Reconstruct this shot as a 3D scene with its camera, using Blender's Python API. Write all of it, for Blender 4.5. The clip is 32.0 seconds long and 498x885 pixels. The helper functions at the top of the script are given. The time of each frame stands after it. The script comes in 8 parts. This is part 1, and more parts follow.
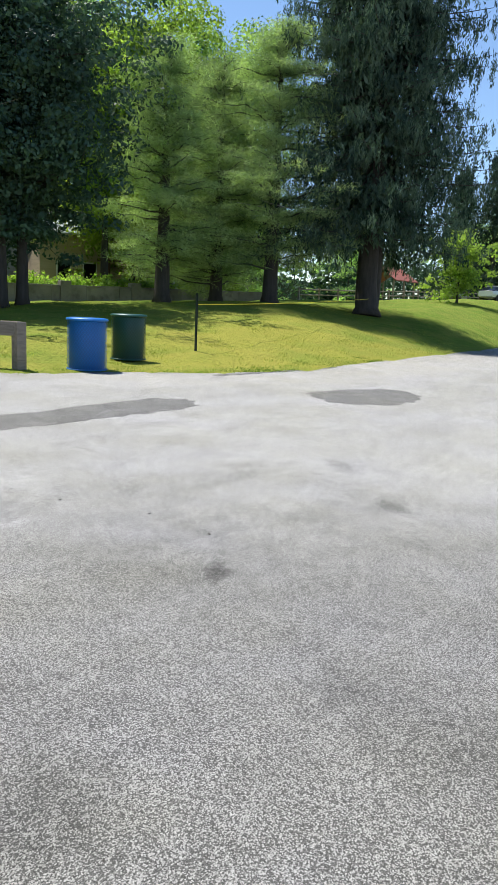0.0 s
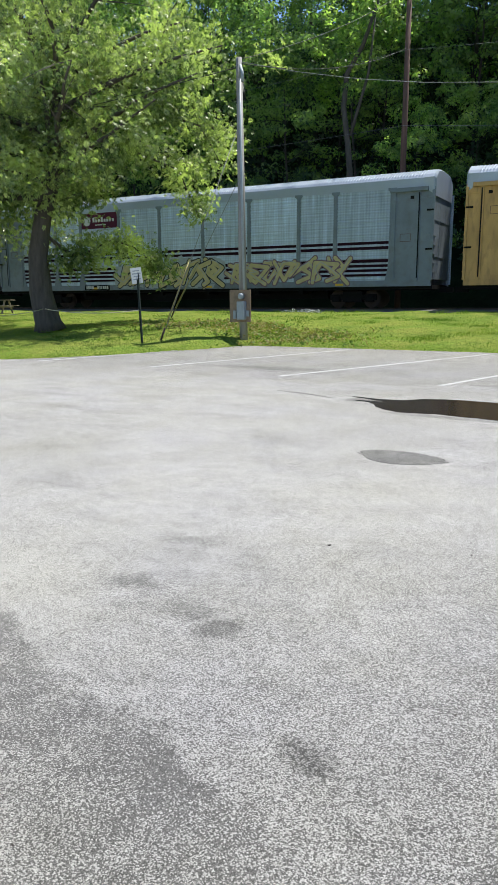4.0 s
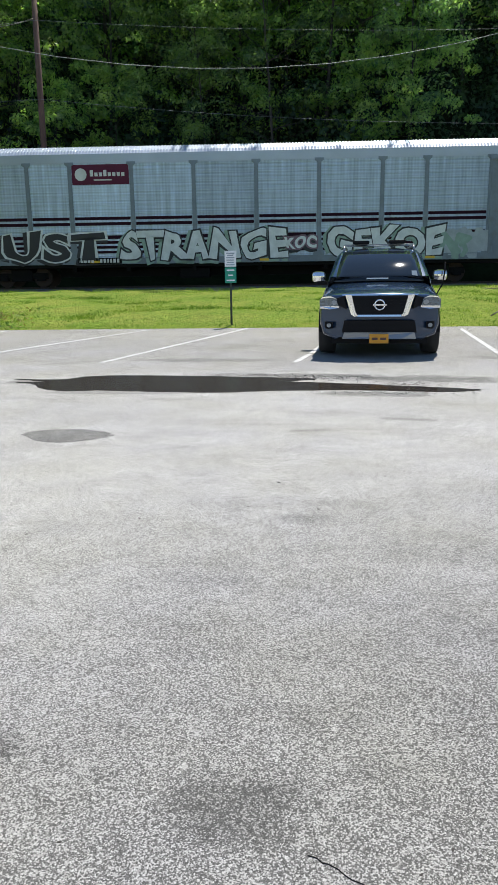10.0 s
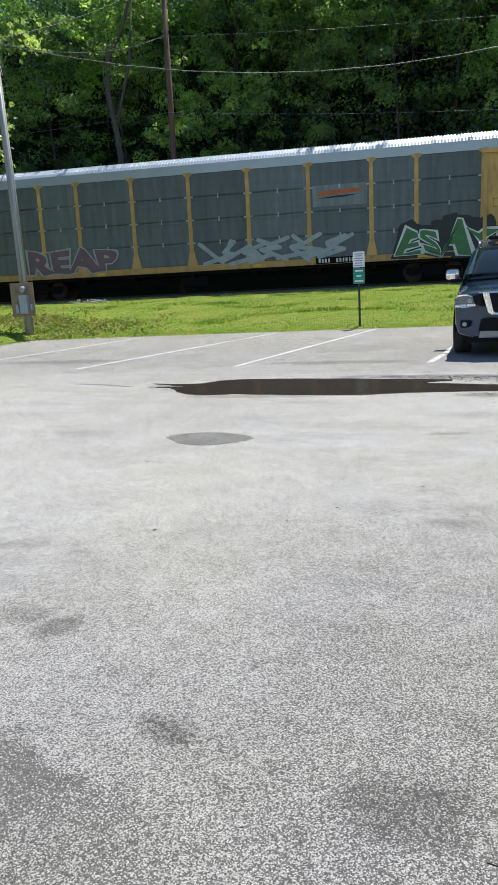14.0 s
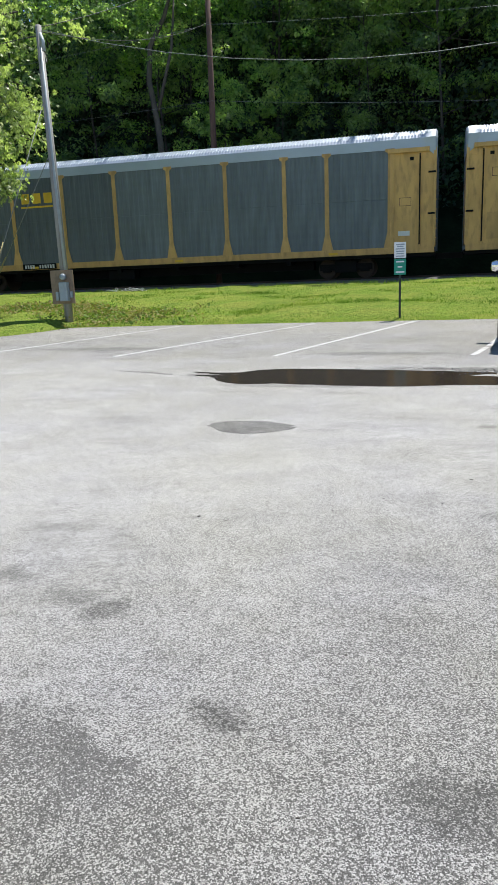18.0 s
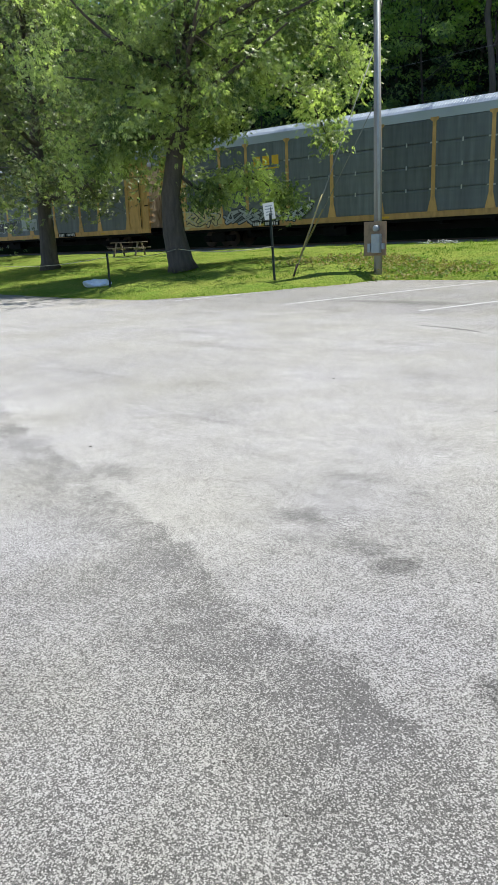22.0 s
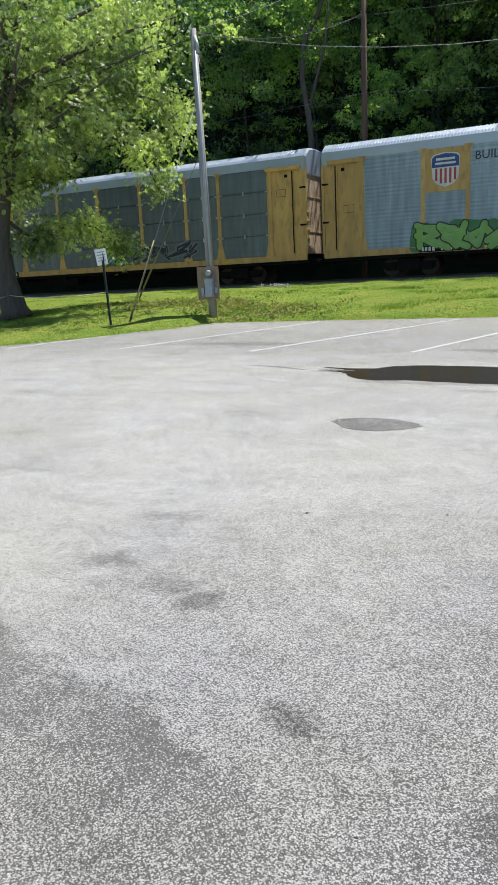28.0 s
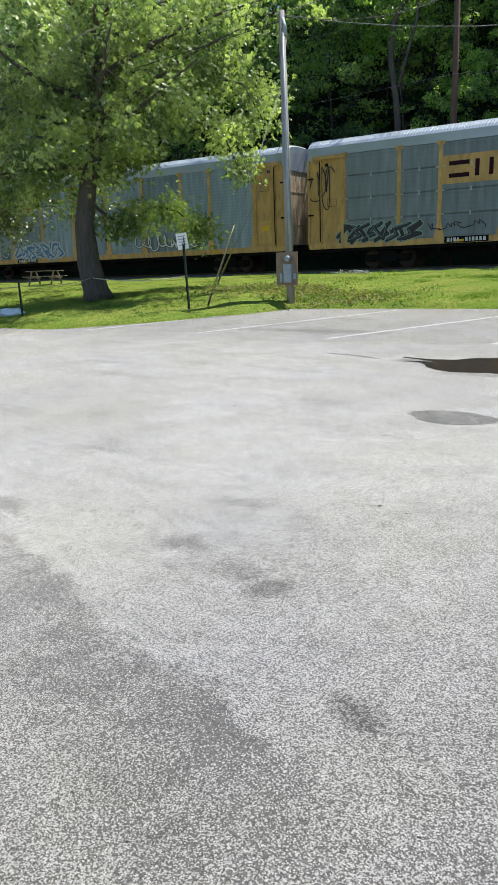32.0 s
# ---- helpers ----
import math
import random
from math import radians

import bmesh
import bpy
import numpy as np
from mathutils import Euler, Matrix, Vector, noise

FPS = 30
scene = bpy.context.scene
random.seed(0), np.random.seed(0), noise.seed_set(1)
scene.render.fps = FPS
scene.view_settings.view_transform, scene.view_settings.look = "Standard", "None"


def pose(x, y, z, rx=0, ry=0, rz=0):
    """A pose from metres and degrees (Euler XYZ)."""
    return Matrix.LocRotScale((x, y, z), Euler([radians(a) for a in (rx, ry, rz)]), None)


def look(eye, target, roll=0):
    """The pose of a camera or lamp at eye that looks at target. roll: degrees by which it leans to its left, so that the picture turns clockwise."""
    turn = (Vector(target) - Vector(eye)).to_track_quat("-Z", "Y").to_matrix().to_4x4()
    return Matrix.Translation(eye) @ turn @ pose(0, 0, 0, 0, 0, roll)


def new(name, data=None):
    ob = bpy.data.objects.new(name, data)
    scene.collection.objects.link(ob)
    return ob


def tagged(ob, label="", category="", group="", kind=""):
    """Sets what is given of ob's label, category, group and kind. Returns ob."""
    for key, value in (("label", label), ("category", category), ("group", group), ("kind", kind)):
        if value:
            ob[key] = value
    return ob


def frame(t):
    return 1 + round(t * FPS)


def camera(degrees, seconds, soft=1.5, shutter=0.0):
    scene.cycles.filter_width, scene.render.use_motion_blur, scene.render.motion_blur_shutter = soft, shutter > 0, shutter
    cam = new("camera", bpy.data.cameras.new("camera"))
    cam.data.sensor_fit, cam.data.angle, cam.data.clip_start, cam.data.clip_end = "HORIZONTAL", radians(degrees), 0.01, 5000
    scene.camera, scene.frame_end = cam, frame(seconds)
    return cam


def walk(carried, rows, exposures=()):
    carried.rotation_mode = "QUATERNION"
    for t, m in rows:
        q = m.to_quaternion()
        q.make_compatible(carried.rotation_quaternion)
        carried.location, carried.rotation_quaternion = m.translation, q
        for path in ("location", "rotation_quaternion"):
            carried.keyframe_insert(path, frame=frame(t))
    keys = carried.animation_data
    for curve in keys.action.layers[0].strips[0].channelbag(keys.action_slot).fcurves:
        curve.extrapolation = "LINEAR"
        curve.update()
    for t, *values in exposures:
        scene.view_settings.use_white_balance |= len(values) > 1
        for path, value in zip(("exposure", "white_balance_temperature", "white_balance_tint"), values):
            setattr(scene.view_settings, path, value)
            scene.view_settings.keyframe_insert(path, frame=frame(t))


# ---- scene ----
# ---- camera and its way ----
cam = camera(37.964, 32.0, soft=1.5)


def aim(x, y, z, yaw, pitch, roll):
    """A hand-held pose: eye, then degrees to the left of +y, up, and of lean."""
    a, b = radians(yaw), radians(pitch)
    way = Vector((-math.sin(a) * math.cos(b), math.cos(a) * math.cos(b), math.sin(b)))
    return look((x, y, z), Vector((x, y, z)) + way, roll)


PATH = [
    (0.0, aim(0.08, -0.07, 1.50, -65.10, -10.34, 2.77)),
    (0.1, aim(0.10, -0.07, 1.51, -64.50, -10.86, 3.02)),
    (0.2, aim(0.12, -0.08, 1.52, -63.40, -11.38, 3.26)),
    (0.3, aim(0.14, -0.08, 1.52, -61.60, -11.90, 3.51)),
    (0.4, aim(0.16, -0.08, 1.53, -57.52, -12.42, 3.76)),
    (0.5, aim(0.15, -0.05, 1.54, -50.02, -14.36, 4.11)),
    (0.6, aim(0.16, -0.03, 1.52, -39.50, -15.58, 3.87)),
    (0.7, aim(0.14, -0.01, 1.52, -27.69, -16.41, 2.69)),
    (0.8, aim(0.11, 0.03, 1.51, -16.66, -16.78, 1.76)),
    (0.9, aim(0.07, 0.04, 1.51, -7.30, -16.96, 1.10)),
    (1.0, aim(0.02, 0.03, 1.51, 0.38, -17.10, 0.35)),
    (1.2, aim(-0.07, 0.04, 1.48, 11.48, -16.77, -1.75)),
    (1.5, aim(-0.08, 0.04, 1.48, 23.67, -17.85, -5.25)),
    (2.0, aim(-0.12, 0.07, 1.45, 43.20, -19.72, -1.73)),
    (2.5, aim(-0.07, 0.08, 1.46, 44.01, -17.65, -0.06)),
    (4.5, aim(0.03, 0.05, 1.52, 33.86, -9.80, -0.36)),
    (5.0, aim(-0.03, 0.02, 1.49, 42.47, -9.11, -0.33)),
    (5.5, aim(0.03, 0.07, 1.54, 51.78, -13.08, -0.98)),
    (6.0, aim(0.03, 0.04, 1.52, 53.36, -13.15, -2.43)),
    (6.5, aim(0.02, -0.01, 1.52, 36.68, -12.49, -2.73)),
    (7.0, aim(0.02, -0.02, 1.51, 19.53, -13.04, -0.19)),
    (7.5, aim(0.12, 0.07, 1.50, 6.38, -12.92, -0.02)),
    (8.0, aim(0.14, 0.04, 1.51, 0.07, -12.64, 0.39)),
    (8.5, aim(0.14, 0.03, 1.51, -1.22, -11.68, 0.49)),
    (9.0, aim(0.13, 0.04, 1.51, -0.62, -10.66, 0.06)),
    (9.5, aim(0.15, 0.04, 1.50, 2.84, -10.57, -0.66)),
    (10.0, aim(0.12, 0.02, 1.49, 9.20, -12.83, -0.80)),
    (10.5, aim(0.13, 0.02, 1.50, 14.80, -16.74, -1.56)),
    (11.0, aim(0.15, -0.11, 1.52, 19.04, -17.12, -3.22)),
    (11.5, aim(0.10, -0.13, 1.53, 22.47, -15.51, -3.69)),
    (12.0, aim(0.05, -0.08, 1.53, 21.29, -12.89, -2.80)),
    (12.5, aim(0.03, -0.03, 1.52, 22.38, -12.94, -3.90)),
    (13.0, aim(0.04, -0.09, 1.53, 22.02, -13.75, -4.99)),
    (13.5, aim(0.02, -0.07, 1.54, 19.52, -13.31, -4.36)),
    (14.0, aim(-0.01, -0.08, 1.53, 19.08, -12.44, -2.94)),
    (14.5, aim(-0.03, -0.11, 1.53, 23.61, -13.19, -3.07)),
    (16.5, aim(-0.16, -0.05, 1.49, 31.89, -11.03, -1.77)),
    (17.0, aim(-0.14, -0.06, 1.50, 28.58, -11.37, -1.44)),
    (17.5, aim(-0.11, -0.05, 1.49, 24.53, -12.15, -1.99)),
    (18.0, aim(-0.11, -0.07, 1.50, 21.72, -13.01, -2.29)),
    (18.5, aim(-0.12, -0.05, 1.50, 20.88, -13.74, -2.54)),
    (19.0, aim(-0.13, -0.06, 1.50, 21.53, -13.77, -2.20)),
    (19.5, aim(-0.12, -0.09, 1.50, 23.53, -13.38, -1.89)),
    (20.0, aim(-0.13, -0.08, 1.50, 27.80, -12.83, -1.60)),
    (20.5, aim(-0.14, -0.10, 1.50, 33.14, -12.95, -1.53)),
    (21.0, aim(-0.19, -0.06, 1.48, 37.72, -13.59, -1.37)),
    (21.5, aim(-0.22, -0.03, 1.48, 41.56, -14.54, -1.81)),
    (22.0, aim(-0.20, -0.04, 1.48, 45.36, -15.61, -2.38)),
    (22.5, aim(-0.18, -0.01, 1.47, 49.10, -16.49, -3.38)),
    (23.0, aim(-0.15, 0.02, 1.47, 52.98, -17.57, -4.45)),
    (23.5, aim(-0.09, -0.02, 1.48, 51.70, -17.12, -4.32)),
    (24.0, aim(-0.02, 0.03, 1.49, 47.25, -16.06, -4.13)),
    (24.5, aim(-0.05, 0.03, 1.47, 43.43, -14.84, -4.27)),
    (25.0, aim(-0.04, 0.05, 1.46, 39.52, -13.65, -4.43)),
    (25.5, aim(0.00, 0.10, 1.48, 35.37, -12.49, -4.52)),
    (27.5, aim(0.07, 0.09, 1.47, 32.75, -12.98, -3.24)),
    (28.0, aim(0.04, 0.09, 1.47, 33.36, -12.81, -2.91)),
    (28.5, aim(0.04, 0.08, 1.47, 33.96, -12.26, -2.11)),
    (29.0, aim(0.03, 0.06, 1.50, 34.72, -11.91, -1.29)),
    (29.5, aim(0.03, 0.06, 1.50, 35.63, -11.76, -0.44)),
    (30.0, aim(0.03, 0.06, 1.50, 36.63, -11.96, 0.21)),
    (30.5, aim(0.03, 0.08, 1.49, 37.58, -12.36, 0.28)),
    (31.0, aim(0.03, 0.08, 1.48, 38.39, -12.81, -0.21)),
    (31.5, aim(0.04, 0.06, 1.50, 38.89, -13.27, -1.06)),
    (32.0, aim(0.03, 0.08, 1.49, 39.25, -13.69, -2.10)),
]
walk(cam, PATH)

# ---- daylight ----
SUN_EL, SUN_AZ = 65.0, 15.0  # degrees above the horizon, and from +y towards +x
world = bpy.data.worlds.new("sky")
scene.world = world
world.use_nodes = True
wn = world.node_tree.nodes
sky = wn.new("ShaderNodeTexSky")
sky.sky_type, sky.sun_disc = "NISHITA", False
sky.sun_elevation, sky.sun_rotation = radians(SUN_EL), radians(SUN_AZ)
sky.air_density, sky.dust_density, sky.ozone_density = 1.0, 0.0, 4.2
wn["Background"].inputs["Strength"].default_value = 0.115
world.node_tree.links.new(sky.outputs["Color"], wn["Background"].inputs["Color"])
sun_data = bpy.data.lights.new("sun", "SUN")
sun_data.energy, sun_data.angle, sun_data.color = 5.0, radians(0.53), (1.0, 0.96, 0.89)
sun = new("sun", sun_data)
sd = Vector((math.sin(radians(SUN_AZ)) * math.cos(radians(SUN_EL)), math.cos(radians(SUN_AZ)) * math.cos(radians(SUN_EL)), math.sin(radians(SUN_EL))))
sun.matrix_world = look(sd * 200, (0, 0, 0))
scene.view_settings.exposure = 0.62


# ---- materials ----
def nodes_of(name):
    m = bpy.data.materials.new(name)
    m.use_nodes = True
    t = m.node_tree
    return m, t, t.nodes["Principled BSDF"], t.links


def paint(name, colour, rough=0.6, metal=0.0, var=0.18, scale=2.0, bump=0.15, grain=60.0, dirt=0.0, dirt_colour=(0.05, 0.045, 0.04), island=0.0, obj=0.0, stretch=(1, 1, 1), spec=0.5, coat=0.0):
    """A surface with broad and fine variation, dirt in patches and a fine relief."""
    m, t, bsdf, link = nodes_of(name)
    n = t.nodes
    co = n.new("ShaderNodeTexCoord")
    mp = n.new("ShaderNodeMapping")
    mp.inputs["Scale"].default_value = stretch
    link.new(co.outputs["Object"], mp.inputs["Vector"])
    broad, fine = n.new("ShaderNodeTexNoise"), n.new("ShaderNodeTexNoise")
    broad.inputs["Scale"].default_value, broad.inputs["Detail"].default_value = scale, 5
    fine.inputs["Scale"].default_value, fine.inputs["Detail"].default_value = grain, 3
    for q in (broad, fine):
        link.new(mp.outputs["Vector"], q.inputs["Vector"])
    amount = n.new("ShaderNodeMath")
    amount.operation = "MULTIPLY_ADD"
    link.new(fine.outputs["Fac"], amount.inputs[0])
    amount.inputs[1].default_value = 0.5
    link.new(broad.outputs["Fac"], amount.inputs[2])
    span = n.new("ShaderNodeMapRange")
    span.inputs["From Min"].default_value, span.inputs["From Max"].default_value = 0.45, 1.05
    span.inputs["To Min"].default_value, span.inputs["To Max"].default_value = 1 - var, 1 + var
    link.new(amount.outputs[0], span.inputs["Value"])
    last = span.outputs[0]
    for weight, node, out in ((island, "ShaderNodeNewGeometry", "Random Per Island"), (obj, "ShaderNodeObjectInfo", "Random")):
        if weight:
            src = n.new(node)
            r = n.new("ShaderNodeMapRange")
            r.inputs["To Min"].default_value, r.inputs["To Max"].default_value = 1 - weight, 1 + weight
            link.new(src.outputs[out], r.inputs["Value"])
            mul = n.new("ShaderNodeMath")
            mul.operation = "MULTIPLY"
            link.new(last, mul.inputs[0])
            link.new(r.outputs[0], mul.inputs[1])
            last = mul.outputs[0]
    tint = n.new("ShaderNodeVectorMath")
    tint.operation = "SCALE"
    tint.inputs[0].default_value = colour
    link.new(last, tint.inputs["Scale"])
    out = tint.outputs["Vector"]
    if dirt:
        spots = n.new("ShaderNodeTexNoise")
        spots.inputs["Scale"].default_value, spots.inputs["Detail"].default_value = scale * 2.3, 8
        link.new(mp.outputs["Vector"], spots.inputs["Vector"])
        ramp = n.new("ShaderNodeMapRange")
        ramp.inputs["From Min"].default_value, ramp.inputs["From Max"].default_value = 0.5, 0.72
        ramp.inputs["To Max"].default_value = dirt
        link.new(spots.outputs["Fac"], ramp.inputs["Value"])
        mix = n.new("ShaderNodeMix")
        mix.data_type = "RGBA"
        link.new(ramp.outputs[0], mix.inputs["Factor"])
        link.new(out, mix.inputs["A"])
        mix.inputs["B"].default_value = (*dirt_colour, 1)
        out = mix.outputs["Result"]
    link.new(out, bsdf.inputs["Base Color"])
    bsdf.inputs["Roughness"].default_value, bsdf.inputs["Metallic"].default_value = rough, metal
    bsdf.inputs["Specular IOR Level"].default_value = spec
    bsdf.inputs["Coat Weight"].default_value = coat
    if bump:
        b = n.new("ShaderNodeBump")
        b.inputs["Strength"].default_value, b.inputs["Distance"].default_value = bump, 0.01
        link.new(fine.outputs["Fac"], b.inputs["Height"])
        link.new(b.outputs["Normal"], bsdf.inputs["Normal"])
    return m


def foliage(name, colour, light, var=0.45, through_amount=0.5, rough=0.6, gloss=0.2, clump=0.7, least=0.42):
    """Leaves: a gloss-poor surface that lets part of the light through; each leaf has its own tint."""
    m, t, bsdf, link = nodes_of(name)
    n = t.nodes
    geo = n.new("ShaderNodeNewGeometry")
    info = n.new("ShaderNodeObjectInfo")
    mix = n.new("ShaderNodeMix")
    mix.data_type = "RGBA"
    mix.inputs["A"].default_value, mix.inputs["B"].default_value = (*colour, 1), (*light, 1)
    # noise puts lit (young) and shaded clumps into the colour; leaves vary a little
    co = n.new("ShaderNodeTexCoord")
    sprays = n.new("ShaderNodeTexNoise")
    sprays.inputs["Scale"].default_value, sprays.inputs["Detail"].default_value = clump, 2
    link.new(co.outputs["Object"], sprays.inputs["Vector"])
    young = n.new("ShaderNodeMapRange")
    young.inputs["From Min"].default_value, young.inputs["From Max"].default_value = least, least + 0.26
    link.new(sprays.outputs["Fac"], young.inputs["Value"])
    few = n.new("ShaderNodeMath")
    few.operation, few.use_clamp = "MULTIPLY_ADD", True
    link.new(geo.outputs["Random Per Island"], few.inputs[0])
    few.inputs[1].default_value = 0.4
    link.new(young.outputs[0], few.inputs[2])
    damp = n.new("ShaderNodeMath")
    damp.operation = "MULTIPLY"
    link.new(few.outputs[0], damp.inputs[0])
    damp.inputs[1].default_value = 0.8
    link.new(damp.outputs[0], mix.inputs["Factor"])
    hue = n.new("ShaderNodeHueSaturation")
    mr = n.new("ShaderNodeMapRange")
    mr.inputs["To Min"].default_value, mr.inputs["To Max"].default_value = 1 - var * 0.6, 1 + var * 0.5
    link.new(info.outputs["Random"], mr.inputs["Value"])
    link.new(mr.outputs[0], hue.inputs["Value"])
    link.new(mix.outputs["Result"], hue.inputs["Color"])
    link.new(hue.outputs["Color"], bsdf.inputs["Base Color"])
    bsdf.inputs["Roughness"].default_value = rough
    bsdf.inputs["Specular IOR Level"].default_value = gloss
    tr = n.new("ShaderNodeBsdfTranslucent")
    warm = n.new("ShaderNodeMix")
    warm.data_type, warm.blend_type = "RGBA", "MULTIPLY"
    warm.inputs["Factor"].default_value = 1.0
    link.new(hue.outputs["Color"], warm.inputs["A"])
    warm.inputs["B"].default_value = (1.32, 1.65, 0.75, 1)
    link.new(warm.outputs["Result"], tr.inputs["Color"])
    add = n.new("ShaderNodeMixShader")
    add.inputs["Fac"].default_value = through_amount
    link.new(bsdf.outputs[0], add.inputs[1])
    link.new(tr.outputs[0], add.inputs[2])
    link.new(add.outputs[0], n["Material Output"].inputs["Surface"])
    return m


STAINS = ((1.0, 10.0, 1.5, 0.42, -6, 0.5), (-0.6, 10.3, 1.6, 0.25, -3, 0.45), (0.3, 8.75, 0.9, 0.22, 0, 0.4), (-3.0, 8.75, 1.6, 0.16, 0, 0.3), (-4.6, 9.6, 0.5, 0.25, 0, 0.4), (2.9, 12.4, 1.6, 0.3, 0, 0.25), (-2.6, 12.1, 1.9, 0.3, 0, 0.28), (-8.6, 13.0, 2.4, 0.4, 0, 0.25), (6.8, 11.2, 1.8, 0.3, -10, 0.25))
# dark scuffs where grit and oil have lodged: middle, half sizes, turn, strength
SCUFFS = ((-2.63, 2.75, 0.22, 0.14, 10, 0.34), (-1.88, 2.56, 0.16, 0.12, 30, 0.38), (-1.06, 1.96, 0.16, 0.10, -20, 0.42), (-4.2, 2.6, 0.30, 0.16, 0, 0.3), (-2.1, 2.62, 0.16, 0.12, 0, 0.25), (-2.75, 3.45, 0.30, 0.12, 20, 0.2), (-0.19, 1.78, 0.26, 0.2, 15, 0.3), (-0.22, 4.24, 0.3, 0.13, 0, 0.2), (0.55, 7.28, 0.4, 0.09, -8, 0.3), (-0.4, 6.7, 0.35, 0.08, 12, 0.25), (3.55, 1.70, 0.20, 0.09, 25, 0.42), (5.55, 1.2, 0.25, 0.12, 60, 0.3), (6.7, 2.0, 0.4, 0.15, 40, 0.22), (1.55, 1.25, 0.35, 0.28, 0, 0.26), (2.6, 0.25, 0.8, 0.35, 70, 0.16))


def asphalt_mat(name, dark=0.150, pale=0.50, chips=225.0, stains=True, share=0.62):
    """Worn asphalt: pale stone chips bare in a grey binder, fewer of them where tyres or patches have sealed it."""
    m, t, bsdf, link = nodes_of(name)
    n = t.nodes
    co = n.new("ShaderNodeTexCoord").outputs["Object"]

    def calc(op, a, b=0.0, c=0.0):
        q = n.new("ShaderNodeMath")
        q.operation = op
        for i, v in enumerate((a, b, c)):
            if isinstance(v, (int, float)):
                q.inputs[i].default_value = v
            else:
                link.new(v, q.inputs[i])
        return q.outputs[0]

    def span(v, lo, hi, a=0.0, b=1.0, soft=False):
        q = n.new("ShaderNodeMapRange")
        q.interpolation_type = "SMOOTHSTEP" if soft else "LINEAR"
        for key, w in zip(("From Min", "From Max", "To Min", "To Max"), (lo, hi, a, b)):
            if isinstance(w, (int, float)):
                q.inputs[key].default_value = w
            else:
                link.new(w, q.inputs[key])
        link.new(v, q.inputs["Value"])
        return q.outputs[0]

    def cloud(scale, detail=6, rough=0.6, stretch=None, turn=0.0):
        v = co
        if stretch:
            mp = n.new("ShaderNodeMapping")
            mp.inputs["Scale"].default_value = stretch
            mp.inputs["Rotation"].default_value = (0, 0, radians(turn))
            link.new(co, mp.inputs["Vector"])
            v = mp.outputs["Vector"]
        q = n.new("ShaderNodeTexNoise")
        q.inputs["Scale"].default_value, q.inputs["Detail"].default_value, q.inputs["Roughness"].default_value = scale, detail, rough
        link.new(v, q.inputs["Vector"])
        return q

    def spot(cx, cy, rx, ry, turn, lo, hi, ragged, amount=1.9):
        """1 inside a ragged spot, 0 outside."""
        mp = n.new("ShaderNodeMapping")
        mp.vector_type = "TEXTURE"
        mp.inputs["Location"].default_value = (cx, cy, 0)
        mp.inputs["Rotation"].default_value = (0, 0, radians(turn))
        mp.inputs["Scale"].default_value = (rx, ry, 50)
        link.new(co, mp.inputs["Vector"])
        away = n.new("ShaderNodeVectorMath")
        away.operation = "LENGTH"
        link.new(mp.outputs["Vector"], away.inputs[0])
        return span(calc("MULTIPLY_ADD", ragged, amount, away.outputs["Value"]), lo, hi, 1.0, 0.0, True)

    # chips of uneven outline, each with its own shade
    jitter = cloud(chips * 1.3, 2)
    off = n.new("ShaderNodeVectorMath")
    off.operation = "MULTIPLY_ADD"
    link.new(jitter.outputs["Color"], off.inputs[0])
    off.inputs[1].default_value = (1.1 / chips,) * 3
    link.new(co, off.inputs[2])
    vor = n.new("ShaderNodeTexVoronoi")
    vor.inputs["Scale"].default_value = chips
    link.new(off.outputs["Vector"], vor.inputs["Vector"])
    sep = n.new("ShaderNodeSeparateColor")
    link.new(vor.outputs["Color"], sep.inputs["Color"])
    small = n.new("ShaderNodeTexVoronoi")
    small.inputs["Scale"].default_value = chips * 2.4
    link.new(co, small.inputs["Vector"])
    sep2 = n.new("ShaderNodeSeparateColor")
    link.new(small.outputs["Color"], sep2.inputs["Color"])

    bare, shade = None, None
    if stains:
        wisp = cloud(2.6, 9, 0.68, (1.0, 2.2, 1)).outputs["Fac"]
        frayed = cloud(7.0, 7, 0.7).outputs["Fac"]
        ragged = cloud(0.8, 8).outputs["Fac"]
        pos = n.new("ShaderNodeSeparateXYZ")
        link.new(co, pos.inputs[0])
        x, y = pos.outputs["X"], pos.outputs["Y"]
        # round the viewpoint: the steep view's darker look, put into binder and chips
        near_dark = spot(1.3, -0.4, 1, 1, 0, 3.9, 8.6, ragged, 4.0)
        # the long seam: its crisp ragged rim, then a sealed strip that thins out behind it
        d = calc("ADD", calc("MULTIPLY_ADD", x, 0.26, y), -1.33)
        d = calc("ADD", d, calc("MULTIPLY_ADD", frayed, 0.34, -0.17))
        d = calc("ADD", d, calc("MULTIPLY_ADD", cloud(1.1, 3).outputs["Fac"], 0.5, -0.25))
        rim = span(d, -0.05, 0.03, 1.0, 0.0, True)
        tail = span(d, -0.75, -0.05, 0.0, 1.0, True)
        ends = calc("MULTIPLY", span(x, -1.3, -0.7, 1.0, 0.0, True), span(x, -13.0, -6.0, 0.0, 1.0, True))
        seam = calc("MULTIPLY", calc("MULTIPLY", rim, tail), ends)
        # a paler lip of loose chips beyond the seam
        lip = calc("MULTIPLY", calc("MULTIPLY", span(d, -0.03, 0.05, 0.0, 1.0), span(d, 0.1, 0.65, 1.0, 0.0)), ends)
        # a fainter second wheel track further back
        e = calc("ADD", calc("MULTIPLY_ADD", x, 0.24, y), calc("MULTIPLY_ADD", frayed, 0.5, -0.2))
